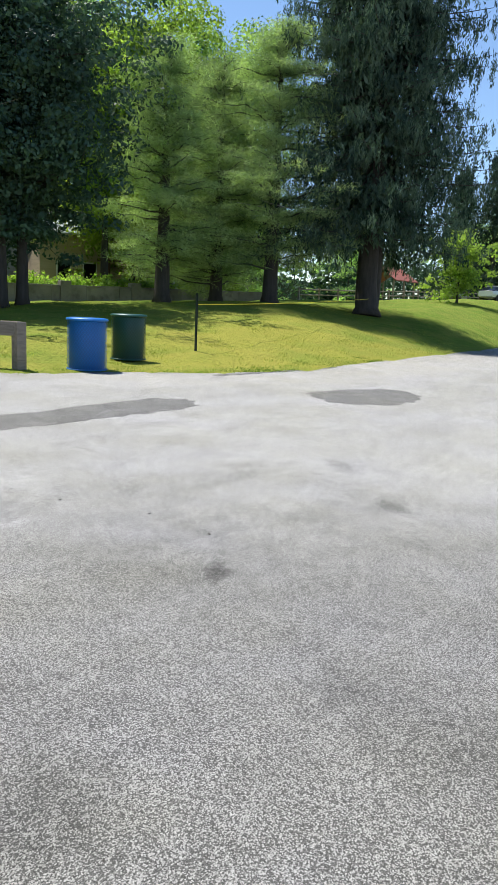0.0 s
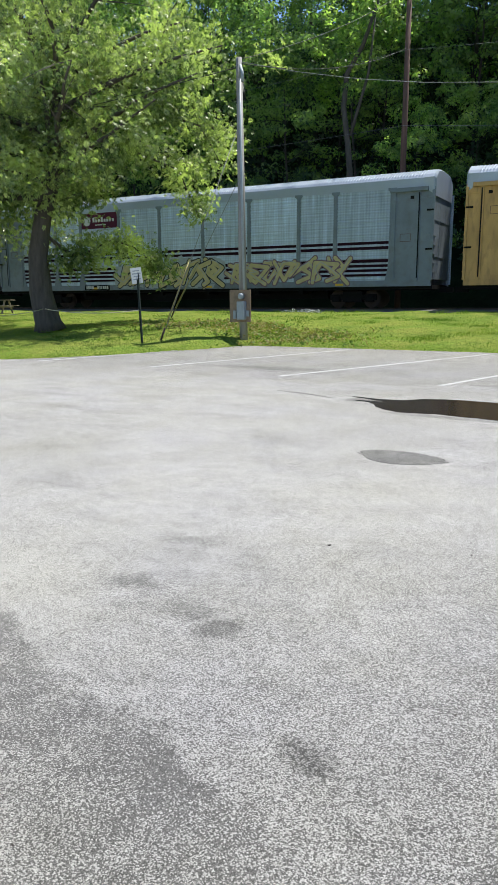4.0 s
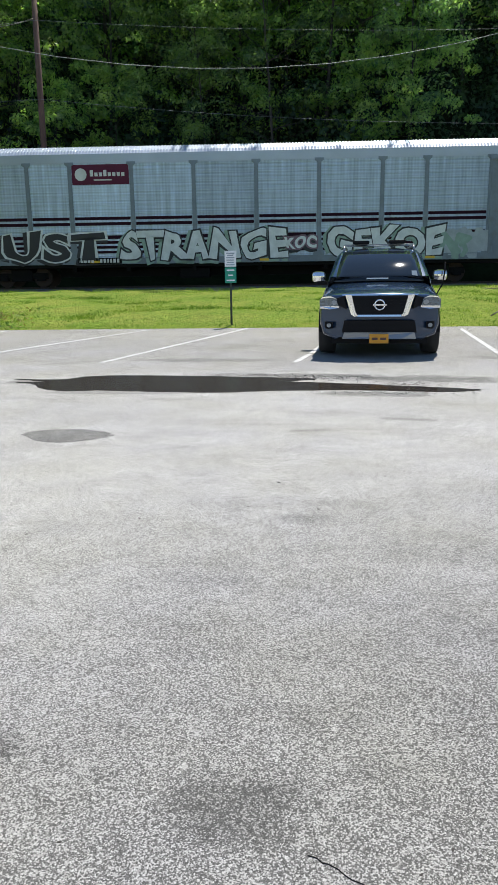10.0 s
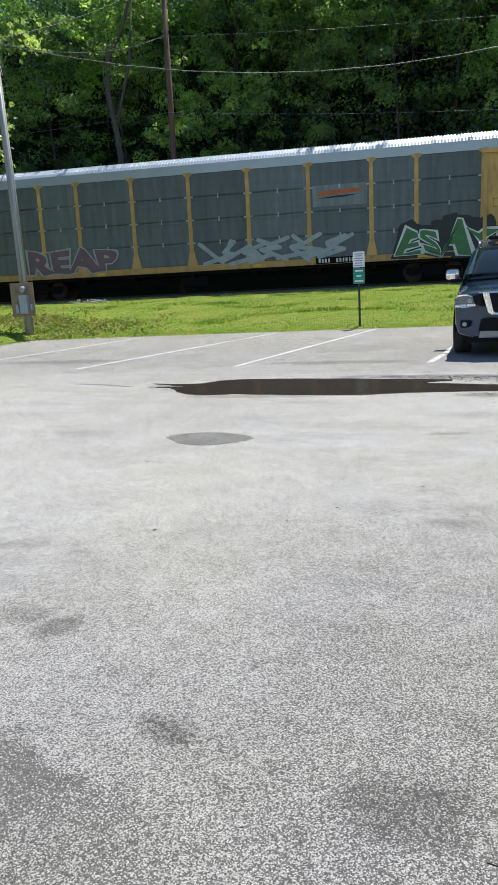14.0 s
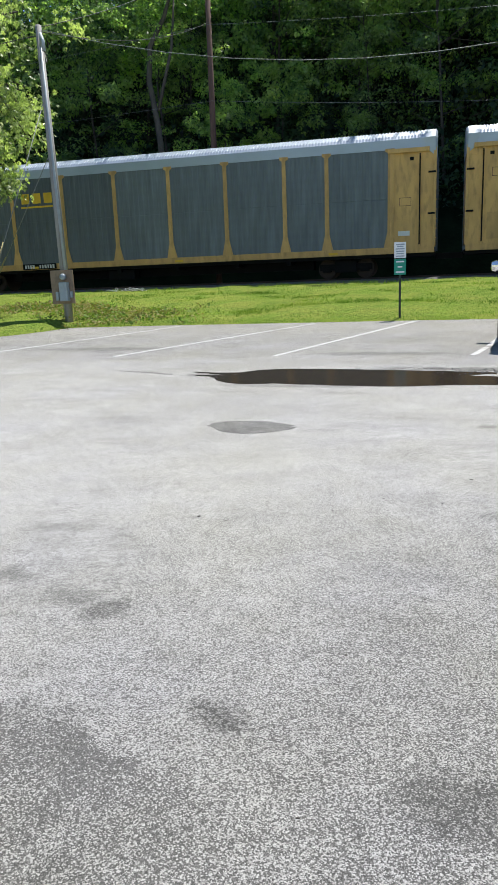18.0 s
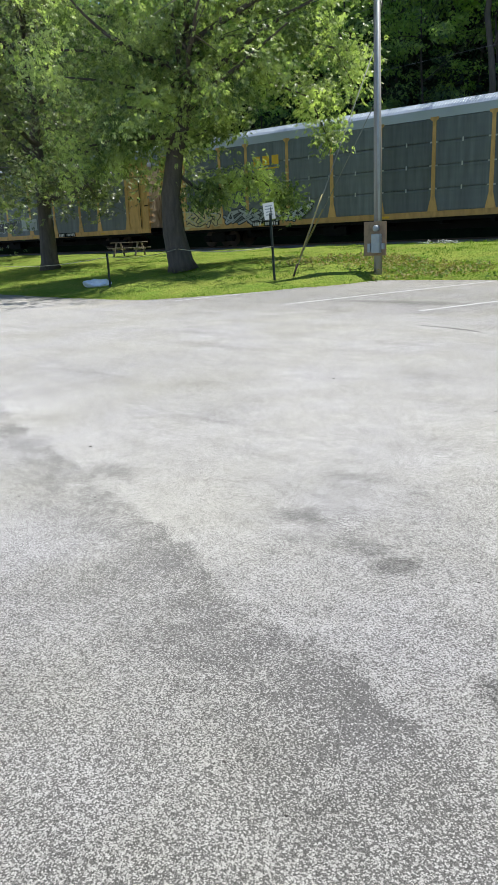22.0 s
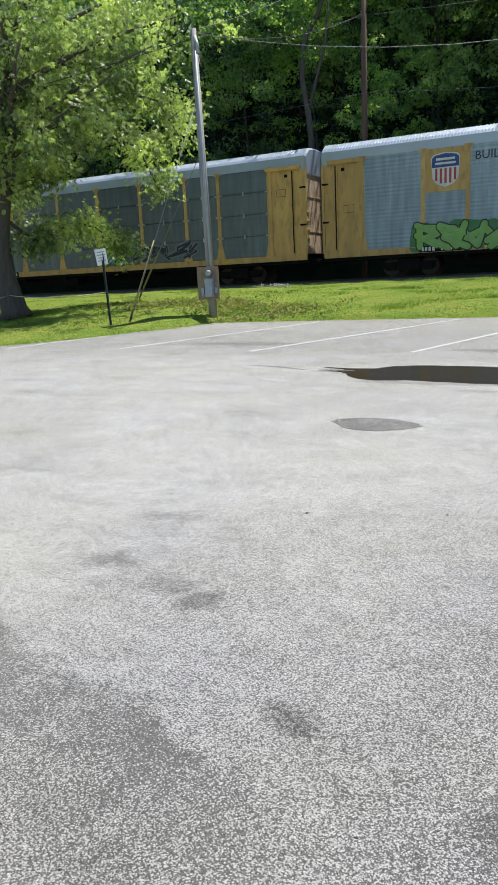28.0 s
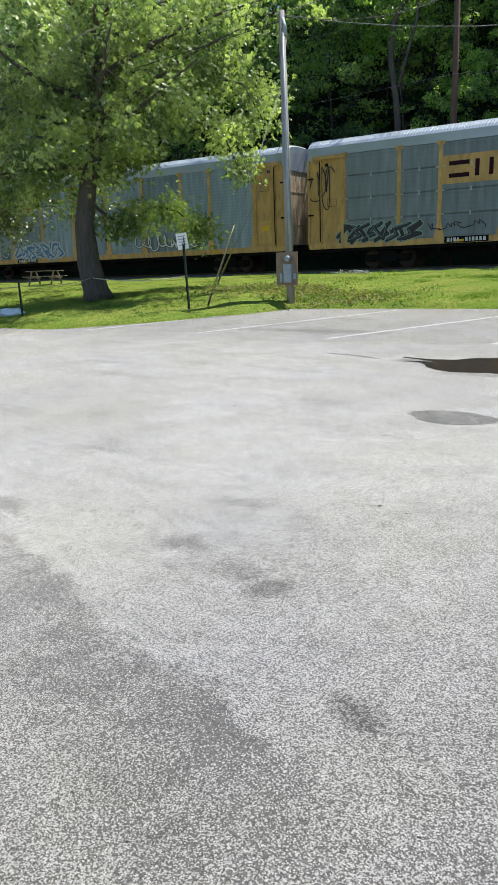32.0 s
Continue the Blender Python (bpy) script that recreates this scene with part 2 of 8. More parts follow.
        second = calc("MULTIPLY", calc("MULTIPLY", span(e, -0.75, -0.35, 0.0, 1.0, True), span(e, -0.3, 0.1, 1.0, 0.0, True)), ends)
        scuff = None
        for cx, cy, rx, ry, turn, k in SCUFFS:
            q = calc("MULTIPLY", spot(cx, cy, rx, ry, turn, 1.25, 2.1, frayed, 2.0), k)
            scuff = q if scuff is None else calc("MAXIMUM", scuff, q)
        patchy = span(cloud(1.3, 6, 0.65).outputs["Fac"], 0.3, 0.7, -0.10, 0.10)
        fine = span(cloud(9.0, 5, 0.7).outputs["Fac"], 0.3, 0.7, -0.12, 0.12)
        s0 = calc("ADD", calc("ADD", patchy, fine), share)
        s0 = calc("MULTIPLY_ADD", near_dark, -0.14, s0)
        s0 = calc("MULTIPLY_ADD", calc("MULTIPLY", seam, span(cloud(3.0, 6, 0.7).outputs["Fac"], 0.32, 0.62)), -0.42, s0)
        s0 = calc("MULTIPLY_ADD", second, -0.10, s0)
        s0 = calc("MULTIPLY_ADD", lip, 0.12, s0)
        bare = calc("MULTIPLY_ADD", scuff, -0.5, s0)
        # tones: the near darkening, stains, scuffs, stalls, broad weathering
        shade = calc("MULTIPLY_ADD", near_dark, -0.26, 1.0)
        shade = calc("MULTIPLY", shade, calc("MULTIPLY_ADD", scuff, -0.75, 1.0))
        for cx, cy, rx, ry, turn, k in STAINS:
            shade = calc("MULTIPLY", shade, calc("MULTIPLY_ADD", spot(cx, cy, rx, ry, turn, 1.45, 1.85, wisp), -k, 1.0))
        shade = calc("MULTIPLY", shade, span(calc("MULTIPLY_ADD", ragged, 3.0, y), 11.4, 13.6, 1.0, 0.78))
        for scale, lo, hi, k, stretch, turn in ((0.35, 0.45, 0.75, 0.16, (1, 1, 1), 0), (1.6, 0.54, 0.74, 0.2, (0.55, 1.3, 1), 0), (0.9, 0.56, 0.70, 0.14, (0.3, 2.2, 1), 14), (5.0, 0.58, 0.78, 0.2, (0.7, 1.4, 1), 0)):
            shade = calc("MULTIPLY", shade, span(cloud(scale, 7, 0.62, stretch, turn).outputs["Fac"], lo, hi, 1.0, 1.0 - k))
    else:
        bare = calc("ADD", span(cloud(4.0).outputs["Fac"], 0.3, 0.7, -0.12, 0.12), share)
        shade = span(cloud(3.0).outputs["Fac"], 0.4, 0.75, 1.0, 0.8)

    cut = calc("SUBTRACT", 1.0, bare)
    is_chip = span(calc("SUBTRACT", sep.outputs["Red"], cut), -0.05, 0.06)
    is_chip = calc("MULTIPLY", is_chip, span(vor.outputs["Distance"], 0.42, 0.78, 1.0, 0.35))
    chip_tone = span(sep.outputs["Green"], 0.0, 1.0, pale * 0.72, pale * 1.14)
    binder = span(sep2.outputs["Red"], 0.2, 1.0, dark * 0.55, dark * 1.75)
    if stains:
        binder = calc("MULTIPLY", binder, calc("MULTIPLY_ADD", near_dark, -0.25, 1.0))
    tone = n.new("ShaderNodeMix")
    tone.data_type = "FLOAT"
    link.new(is_chip, tone.inputs["Factor"])
    link.new(binder, tone.inputs["A"])
    link.new(chip_tone, tone.inputs["B"])
    tone = calc("MULTIPLY", tone.outputs["Result"], shade)
    # warm stone and dust against a bluish binder
    warm = n.new("ShaderNodeMix")
    warm.data_type = "RGBA"
    warm.inputs["A"].default_value, warm.inputs["B"].default_value = (1.0, 0.985, 0.985, 1), (1.0, 0.98, 0.895, 1)
    link.new(span(cloud(0.7, 5).outputs["Fac"], 0.35, 0.65, 0.15, 1.0), warm.inputs["Factor"])
    out = n.new("ShaderNodeVectorMath")
    out.operation = "SCALE"
    link.new(warm.outputs["Result"], out.inputs[0])
    link.new(tone, out.inputs["Scale"])
    link.new(out.outputs["Vector"], bsdf.inputs["Base Color"])
    bsdf.inputs["Roughness"].default_value = 0.9
    bsdf.inputs["Specular IOR Level"].default_value = 0.15
    bp = n.new("ShaderNodeBump")
    bp.inputs["Strength"].default_value, bp.inputs["Distance"].default_value = 0.5, 0.004
    link.new(is_chip, bp.inputs["Height"])
    link.new(bp.outputs["Normal"], bsdf.inputs["Normal"])
    return m


def grass_mat(name):
    m, t, bsdf, link = nodes_of(name)
    n = t.nodes
    co = n.new("ShaderNodeTexCoord")
    out = None
    for scale, a, b in ((0.35, (0.105, 0.185, 0.030), (0.235, 0.30, 0.052)), (2.6, (0.055, 0.115, 0.020), (0.27, 0.33, 0.062)), (9.0, (0.03, 0.07, 0.013), (0.29, 0.36, 0.068)), (0.9, (0.25, 0.24, 0.07), (0.10, 0.185, 0.033))):
        q = n.new("ShaderNodeTexNoise")
        q.inputs["Scale"].default_value, q.inputs["Detail"].default_value = scale, 8
        link.new(co.outputs["Object"], q.inputs["Vector"])
        r = n.new("ShaderNodeMapRange")
        r.inputs["From Min"].default_value, r.inputs["From Max"].default_value = 0.32, 0.68
        link.new(q.outputs["Fac"], r.inputs["Value"])
        mx = n.new("ShaderNodeMix")
        mx.data_type = "RGBA"
        mx.inputs["A"].default_value, mx.inputs["B"].default_value = (*a, 1), (*b, 1)
        link.new(r.outputs[0], mx.inputs["Factor"])
        if out is None:
            out = mx.outputs["Result"]
        else:
            m2 = n.new("ShaderNodeMix")
            m2.data_type = "RGBA"
            m2.inputs["Factor"].default_value = 0.42
            link.new(out, m2.inputs["A"])
            link.new(mx.outputs["Result"], m2.inputs["B"])
            out = m2.outputs["Result"]
        last = q
    # the sun-dried stretch of the side lawn
    dry = n.new("ShaderNodeMapping")
    dry.vector_type = "TEXTURE"
    dry.inputs["Location"].default_value, dry.inputs["Scale"].default_value = (20.0, 9.0, 0), (13.0, 6.5, 80)
    link.new(co.outputs["Object"], dry.inputs["Vector"])
    away = n.new("ShaderNodeVectorMath")
    away.operation = "LENGTH"
    link.new(dry.outputs["Vector"], away.inputs[0])
    patchy = n.new("ShaderNodeTexNoise")
    patchy.inputs["Scale"].default_value, patchy.inputs["Detail"].default_value = 0.45, 8
    link.new(co.outputs["Object"], patchy.inputs["Vector"])
    total = n.new("ShaderNodeMath")
    total.operation = "MULTIPLY_ADD"
    link.new(patchy.outputs["Fac"], total.inputs[0])
    total.inputs[1].default_value = 1.6
    link.new(away.outputs["Value"], total.inputs[2])
    r = n.new("ShaderNodeMapRange")
    r.inputs["From Min"].default_value, r.inputs["From Max"].default_value = 1.0, 1.9
    r.inputs["To Min"].default_value, r.inputs["To Max"].default_value = 0.5, 0.0
    link.new(total.outputs[0], r.inputs["Value"])
    straw = n.new("ShaderNodeMix")
    straw.data_type = "RGBA"
    link.new(r.outputs[0], straw.inputs["Factor"])
    link.new(out, straw.inputs["A"])
    straw.inputs["B"].default_value = (0.40, 0.34, 0.075, 1)
    out = straw.outputs["Result"]
    link.new(out, bsdf.inputs["Base Color"])
    bsdf.inputs["Specular IOR Level"].default_value = 0.0
    bsdf.inputs["Roughness"].default_value = 0.9
    fine = n.new("ShaderNodeTexNoise")
    fine.inputs["Scale"].default_value, fine.inputs["Detail"].default_value = 12, 6
    link.new(co.outputs["Object"], fine.inputs["Vector"])
    bp = n.new("ShaderNodeBump")
    bp.inputs["Strength"].default_value, bp.inputs["Distance"].default_value = 1.0, 0.15
    link.new(fine.outputs["Fac"], bp.inputs["Height"])
    link.new(bp.outputs["Normal"], bsdf.inputs["Normal"])
    return m


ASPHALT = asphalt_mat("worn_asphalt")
PATCH = asphalt_mat("patch_asphalt", 0.08, 0.34, 170, False, 0.40)
GRASS = grass_mat("grass")
LINE = paint("line_paint", (0.46, 0.46, 0.455), 0.85, var=0.2, scale=3, dirt=1.0, dirt_colour=(0.27, 0.27, 0.265), spec=0.1)
BALLAST = paint("ballast", (0.085, 0.08, 0.078), 0.95, var=0.5, scale=3, grain=25, bump=1.0)
STEEL_RUST = paint("rusty_steel", (0.05, 0.034, 0.027), 0.7, 0.4, var=0.3)
BLACK = paint("black_undergear", (0.009, 0.009, 0.009), 0.8, var=0.3, spec=0.1)
BARK = paint("bark", (0.085, 0.072, 0.060), 0.95, var=0.4, scale=3, grain=30, bump=1.0, stretch=(3, 3, 0.6))
BARK_DARK = paint("dark_bark", (0.05, 0.042, 0.036), 0.95, var=0.4, scale=3, grain=30, bump=1.0, stretch=(3, 3, 0.6))
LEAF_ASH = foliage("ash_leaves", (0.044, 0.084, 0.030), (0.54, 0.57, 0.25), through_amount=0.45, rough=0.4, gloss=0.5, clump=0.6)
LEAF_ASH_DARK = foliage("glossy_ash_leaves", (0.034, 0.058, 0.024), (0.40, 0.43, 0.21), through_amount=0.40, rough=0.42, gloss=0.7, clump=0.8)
# bluish dark end: the shade inside the wood, put into the leaf colour
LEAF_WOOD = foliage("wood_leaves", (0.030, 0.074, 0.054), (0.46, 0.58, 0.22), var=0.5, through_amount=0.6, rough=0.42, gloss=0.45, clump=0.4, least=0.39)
# paler second copy of the wood leaves: sunlit crowns put into the colour
LEAF_SUNLIT = foliage("sunlit_leaves", (0.085, 0.17, 0.066), (0.48, 0.58, 0.19), var=0.35, through_amount=0.62, rough=0.45, gloss=0.4, clump=0.6, least=0.40)
# near-black ground: shade under the canopy put into its colour
UNDERSTORY = paint("shaded_forest_floor", (0.010, 0.016, 0.008), 0.95, var=0.5, scale=0.7, grain=6, bump=0.8, spec=0.0)
LEAF_DARK = foliage("dark_maple_leaves", (0.028, 0.062, 0.052), (0.11, 0.18, 0.11), through_amount=0.2)
# undergrowth darker than its leaves are: the wood's deep shade put into the colour
LEAF_UNDER = foliage("shaded_undergrowth_leaves", (0.011, 0.028, 0.022), (0.060, 0.105, 0.050), through_amount=0.3, clump=0.25)
LEAF_YOUNG = foliage("young_leaves", (0.13, 0.20, 0.045), (0.44, 0.52, 0.12), through_amount=0.55)
NEEDLE = foliage("spruce_needles", (0.020, 0.038, 0.032), (0.13, 0.18, 0.13), through_amount=0.15, rough=0.8, gloss=0.0, clump=1.0)
NEEDLE_PINE = foliage("pine_needles", (0.13, 0.19, 0.10), (0.50, 0.58, 0.29), through_amount=0.45, rough=0.7, clump=0.9)
BLADE = foliage("grass_blades", (0.07, 0.135, 0.022), (0.24, 0.31, 0.055), through_amount=0.35, gloss=0.03)
GALV = paint("weathered_grey_pole", (0.27, 0.26, 0.25), 0.8, 0.0, var=0.25, scale=1.5, stretch=(4, 4, 0.4))
WOODPOLE = paint("brown_pole_wood", (0.11, 0.06, 0.045), 0.9, var=0.3, scale=2, stretch=(4, 4, 0.3), bump=0.5)
TIMBER = paint("weathered_timber", (0.24, 0.20, 0.16), 0.85, var=0.3, scale=2, stretch=(1, 5, 5), bump=0.5, dirt=0.4)
PLYWOOD = paint("plywood", (0.24, 0.17, 0.11), 0.8, var=0.2, scale=3, dirt=0.4)
GREYBOX = paint("grey_enamel", (0.30, 0.34, 0.36), 0.45, var=0.1, dirt=0.2)
CONCRETE = paint("concrete_block", (0.21, 0.20, 0.185), 0.9, var=0.3, scale=1.2, grain=30, bump=0.6, dirt=0.5, obj=0.15)
POST_GREEN = paint("dark_green_post", (0.018, 0.03, 0.022), 0.6, var=0.3)
WIRE = paint("cable", (0.03, 0.03, 0.03), 0.6, var=0.1, bump=0)
WIRE_PALE = paint("bare_cable", (0.20, 0.21, 0.21), 0.6, 0.2, var=0.1, bump=0)
TAPE = paint("yellow_tape", (0.75, 0.62, 0.03), 0.5, var=0.1, bump=0)
TAPE_PALE = paint("pale_rope", (0.55, 0.52, 0.35), 0.7, var=0.1, bump=0)
WHITE = paint("white_paint", (0.75, 0.75, 0.74), 0.5, var=0.08, bump=0.05)
GREEN_SIGN = paint("green_sign", (0.0, 0.25, 0.16), 0.45, var=0.08, bump=0)
YELLOW_SIGN = paint("yellow_sign", (0.70, 0.42, 0.01), 0.5, var=0.1, bump=0)


# ---- the lie of the land ----
EDGE_X = (-160, -47, -34, -24, -19.7, -16.1, -15.1, -14.1, -13.2, -9.8, -3.3, 2.6, 5.3, 7.2, 8.3, 9.4, 10.3, 12, 13.4, 15.5, 20.2, 37.7, 160)
EDGE_Y = (27, 15.8, 13.9, 12.1, 11.7, 11.8, 13.0, 15.0, 18.7, 18.85, 18.95, 18.8, 18.4, 16.4, 13.2, 11.4, 9.3, 8.5, 7.3, 6.2, 5.8, 4.2, -6)
TRACK_Y, TRACK_K = 33.97, 0.1194  # near side of the train: y = TRACK_Y + TRACK_K * x


# how far off the lawn begins, by bearing
LAWN_AZ = np.arange(30.0, 91.0, 0.5)
LAWN_R = []
for bearing in LAWN_AZ:
    off = 6.0
    while off * math.cos(radians(bearing)) < np.interp(off * math.sin(radians(bearing)), EDGE_X, EDGE_Y) and off < 110:
        off += 0.1
    LAWN_R.append(off)


def smooth(v, a, b):
    u = np.clip((v - a) / (b - a), 0, 1)
    return u * u * (3 - 2 * u)


def height(x, y):
    """Ground height: a lot that rises gently, a grass bank up to the track, a rising lawn, a wooded hill."""
    x, y = np.asarray(x, float), np.asarray(y, float)
    lot = 0.0054 * x + 0.0119 * y
    e = np.interp(x, EDGE_X, EDGE_Y)
    side = TRACK_Y + TRACK_K * x
    top = side - 3.0
    u = np.clip((y - e) / np.maximum(top - e, 1), 0, 1)
    bank = lot * (1 - u) + 1.0 * u + 0.12 * np.sin(u * 3.14)
    r, az = np.hypot(x, y), np.degrees(np.arctan2(x, y))
    past = np.clip(r - np.interp(az, LAWN_AZ, LAWN_R), 0, 36)
    past = np.minimum(past, 18) + np.maximum(past - 18, 0) * np.interp(az, (62, 67, 71.5, 75.8, 79, 82.3), (0.05, 0.14, 0.30, 0.47, 0.51, 0.59))
    rise = past * past / (past + 3.0) * np.interp(az, (38, 47, 58, 66, 74, 82), (0.0, 0.058, 0.084, 0.100, 0.096, 0.115))
    flat = lot + rise
    w = smooth(x, 3, 12) * (1 - smooth(y - (side - 4.2), 0, 1.2)) + 0 * y
    z = np.where(y > e, bank * (1 - w) + flat * w, lot)
    z = np.where(y > side - 3.0, 1.0, z)
    back = y - side - 7
    hill = 46 * (1 - 0.72 * smooth(x, 55, 150))
    z = np.where(back > 0, 1.0 + hill * (1 - np.exp(-np.maximum(back, 0) * 1.12 / hill)), z)
    return z


def ground_at(x, y):
    return float(height(x, y))


# ---- building helpers ----
def mesh_of(name, verts, faces, mat=None, smooth_faces=False):
    """A mesh from arrays; faces: an n x k array or a list."""
    me = bpy.data.meshes.new(name)
    v = np.asarray(verts, np.float32)
    if isinstance(faces, np.ndarray):
        k = faces.shape[1]
        me.vertices.add(len(v))
        me.vertices.foreach_set("co", v.ravel())
        me.loops.add(faces.size)
        me.loops.foreach_set("vertex_index", faces.astype(np.int32).ravel())
        me.polygons.add(len(faces))
        me.polygons.foreach_set("loop_start", np.arange(0, faces.size, k, dtype=np.int32))
        me.update(calc_edges=True)
    else:
        me.from_pydata([tuple(map(float, p)) for p in v], [], faces)
        me.update()
    if smooth_faces:
        me.polygons.foreach_set("use_smooth", np.ones(len(me.polygons), bool))
    if mat:
        me.materials.append(mat)
    return me


def thing(name, label, category, group="", kind="", at=None):
    """An Empty at a thing's base, which carries its parts."""
    ob = tagged(new(name), label, category, group, kind)
    ob.empty_display_size = 0.2
    if at is not None:
        ob.matrix_basis = at
    return ob


def part(name, bm, material, parent, label=""):
    """Links a bmesh or a mesh as ONE mesh object under a thing or a part."""
    if isinstance(bm, bmesh.types.BMesh):
        me = bpy.data.meshes.new(name)
        bm.to_mesh(me)
        bm.free()
    else:
        me = bm
    if material and not me.materials:
        me.materials.append(material)
    ob = new(name, me)
    ob.parent = parent
    if label:
        ob["label"] = label
    return ob


def solid(name, me, mat, label, category="", group="", kind="", at=None):
    """A thing that is one mesh."""
    if isinstance(me, bmesh.types.BMesh):
        bm, me = me, bpy.data.meshes.new(name)
        bm.to_mesh(me)
        bm.free()
    if mat and not me.materials:
        me.materials.append(mat)
    ob = tagged(new(name, me), label, category, group, kind)
    if at is not None:
        ob.matrix_basis = at
    return ob


def box(bm, x0, x1, y0, y1, z0, z1, bevel=0.0):
    """Adds a box, with its edges bevelled if asked."""
    r = bmesh.ops.create_cube(bm, size=1)
    vs = r["verts"]
    for v in vs:
        v.co = Vector((x0 + (v.co.x + 0.5) * (x1 - x0), y0 + (v.co.y + 0.5) * (y1 - y0), z0 + (v.co.z + 0.5) * (z1 - z0)))
    if bevel:
        es = list({e for v in vs for e in v.link_edges})
        bmesh.ops.bevel(bm, geom=es, offset=bevel, segments=2, affect="EDGES", profile=0.6)
    return bm


def boxed(*a, bevel=0.0):
    return box(bmesh.new(), *a, bevel=bevel)


def tube(points, radii, sides=8, cap=True):
    """Vertices and quads of a tapered tube along points."""
    pts = [Vector(p) for p in points]
    vs, fs = [], []
    side = None
    for i, p in enumerate(pts):
        d = (pts[min(i + 1, len(pts) - 1)] - pts[max(i - 1, 0)]).normalized()
        if side is None:
            side = d.orthogonal().normalized()
        side = (side - d * side.dot(d)).normalized()
        up = d.cross(side)
        for k in range(sides):
            a = 2 * math.pi * k / sides
            vs.append(p + (side * math.cos(a) + up * math.sin(a)) * radii[i])
    for i in range(len(pts) - 1):
        for k in range(sides):
            a, b = i * sides + k, i * sides + (k + 1) % sides
            fs.append((a, b, b + sides, a + sides))
    if cap:
        fs.append(tuple(range(sides - 1, -1, -1)))
        fs.append(tuple(range((len(pts) - 1) * sides, len(pts) * sides)))
    return vs, fs


def tube_mesh(name, points, radii, mat, sides=8):
    if not hasattr(radii, "__len__"):
        radii = [radii] * len(points)
    v, f = tube(points, radii, sides)
    return mesh_of(name, v, f, mat, True)


def joined(pieces):
    """Joins lists of (verts, faces)."""
    vs, fs = [], []
    for v, f in pieces:
        o = len(vs)
        vs.extend(v)
        fs.extend(tuple(i + o for i in q) for q in f)
    return vs, fs


def sheet(name, poly, mat, lift, label, kind="structure", category="", thick=0.03):
    """A thin slab of outline poly that lies on the lot, lifted by a few millimetres."""
    bm = bmesh.new()
    vs = [bm.verts.new((x, y, 0.0054 * x + 0.0119 * y + lift)) for x, y in poly]
    f = bm.faces.new(vs)
    if f.normal.z < 0:
        f.normal_flip()
    bmesh.ops.extrude_face_region(bm, geom=[f])
    for v in vs:
        v.co.z -= thick
    bmesh.ops.recalc_face_normals(bm, faces=bm.faces)
    return solid(name, bm, mat, label, category, kind=kind)


def wobbly(poly, seed, amount=0.12, steps=6):
    """Refines an outline and frays it."""
    rng = random.Random(seed)
    out = []
    n = len(poly)
    for i in range(n):
        p0, p1, p2, p3 = (Vector(poly[(i + k) % n]) for k in (-1, 0, 1, 2))
        for k in range(steps):
            u = k / steps
            q = 0.5 * ((2 * p1) + (p2 - p0) * u + (2 * p0 - 5 * p1 + 4 * p2 - p3) * u * u + (3 * p1 - p0 - 3 * p2 + p3) * u ** 3)
            out.append((q.x + rng.uniform(-amount, amount), q.y + rng.uniform(-amount, amount) * 0.5))
    return out


# ---- ground, lot, lines, patches, water ----
def spaced(breaks):
    out = []
    for a, b, s in breaks:
        out.extend(np.arange(a, b, s))
    return np.array(out + [breaks[-1][1]])


gx = spaced(((-900, -160, 60), (-160, -60, 4), (-60, -24, 1.5), (-24, 42, 0.6), (42, 120, 3), (120, 900, 60)))
gy = spaced(((-900, -60, 60), (-60, 0, 5), (0, 46, 0.5), (46, 120, 4), (120, 1200, 60)))
X, Y = np.meshgrid(gx, gy)
E_ = np.interp(X, EDGE_X, EDGE_Y)
Z = height(X, Y)
bumps = np.array([[noise.noise((float(a) * 0.6, float(b) * 0.6, 0)) + 0.5 * noise.noise((float(a) * 1.7, float(b) * 1.7, 3)) for a in gx] for b in gy])
Z = Z + np.where((Y > E_ + 0.8) & (np.abs(X) < 160), 0.11 * bumps, 0) + np.where(Y < E_ - 0.15, -0.06, 0.012)
nx, ny = len(gx), len(gy)
idx = np.arange(nx * ny).reshape(ny, nx)
quads = np.stack([idx[:-1, :-1], idx[:-1, 1:], idx[1:, 1:], idx[1:, :-1]], -1).reshape(-1, 4)
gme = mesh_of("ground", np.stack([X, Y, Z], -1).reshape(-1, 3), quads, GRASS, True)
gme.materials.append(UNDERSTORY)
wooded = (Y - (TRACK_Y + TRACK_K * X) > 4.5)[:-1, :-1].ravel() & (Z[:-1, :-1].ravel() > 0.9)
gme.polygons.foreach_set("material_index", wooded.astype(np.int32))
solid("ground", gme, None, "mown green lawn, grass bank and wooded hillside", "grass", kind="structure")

ex = spaced(((-160, -50, 5), (-50, 42, 0.25), (42, 160, 5)))
rows_ = []
for j in range(13):
    u = (j / 12) ** 0.5
    rng = random.Random(j)
    e = np.interp(ex, EDGE_X, EDGE_Y)
    if j == 12:
        e = e + np.array([0.10 * noise.noise((float(a) * 1.3, 5, 0)) + 0.05 * noise.noise((float(a) * 5, 9, 0)) for a in ex])
    yy = -70 + (e + 70) * u
    rows_.append(np.stack([ex, yy, 0.0054 * ex + 0.0119 * yy], -1))
V = np.concatenate(rows_)
low = rows_[-1] - np.array([0, -0.03, 0.12])
V = np.concatenate([V, low])
m_ = len(ex)
ia = np.arange(14 * m_).reshape(14, m_)
quads = np.stack([ia[:-1, :-1], ia[:-1, 1:], ia[1:, 1:], ia[1:, :-1]], -1).reshape(-1, 4)
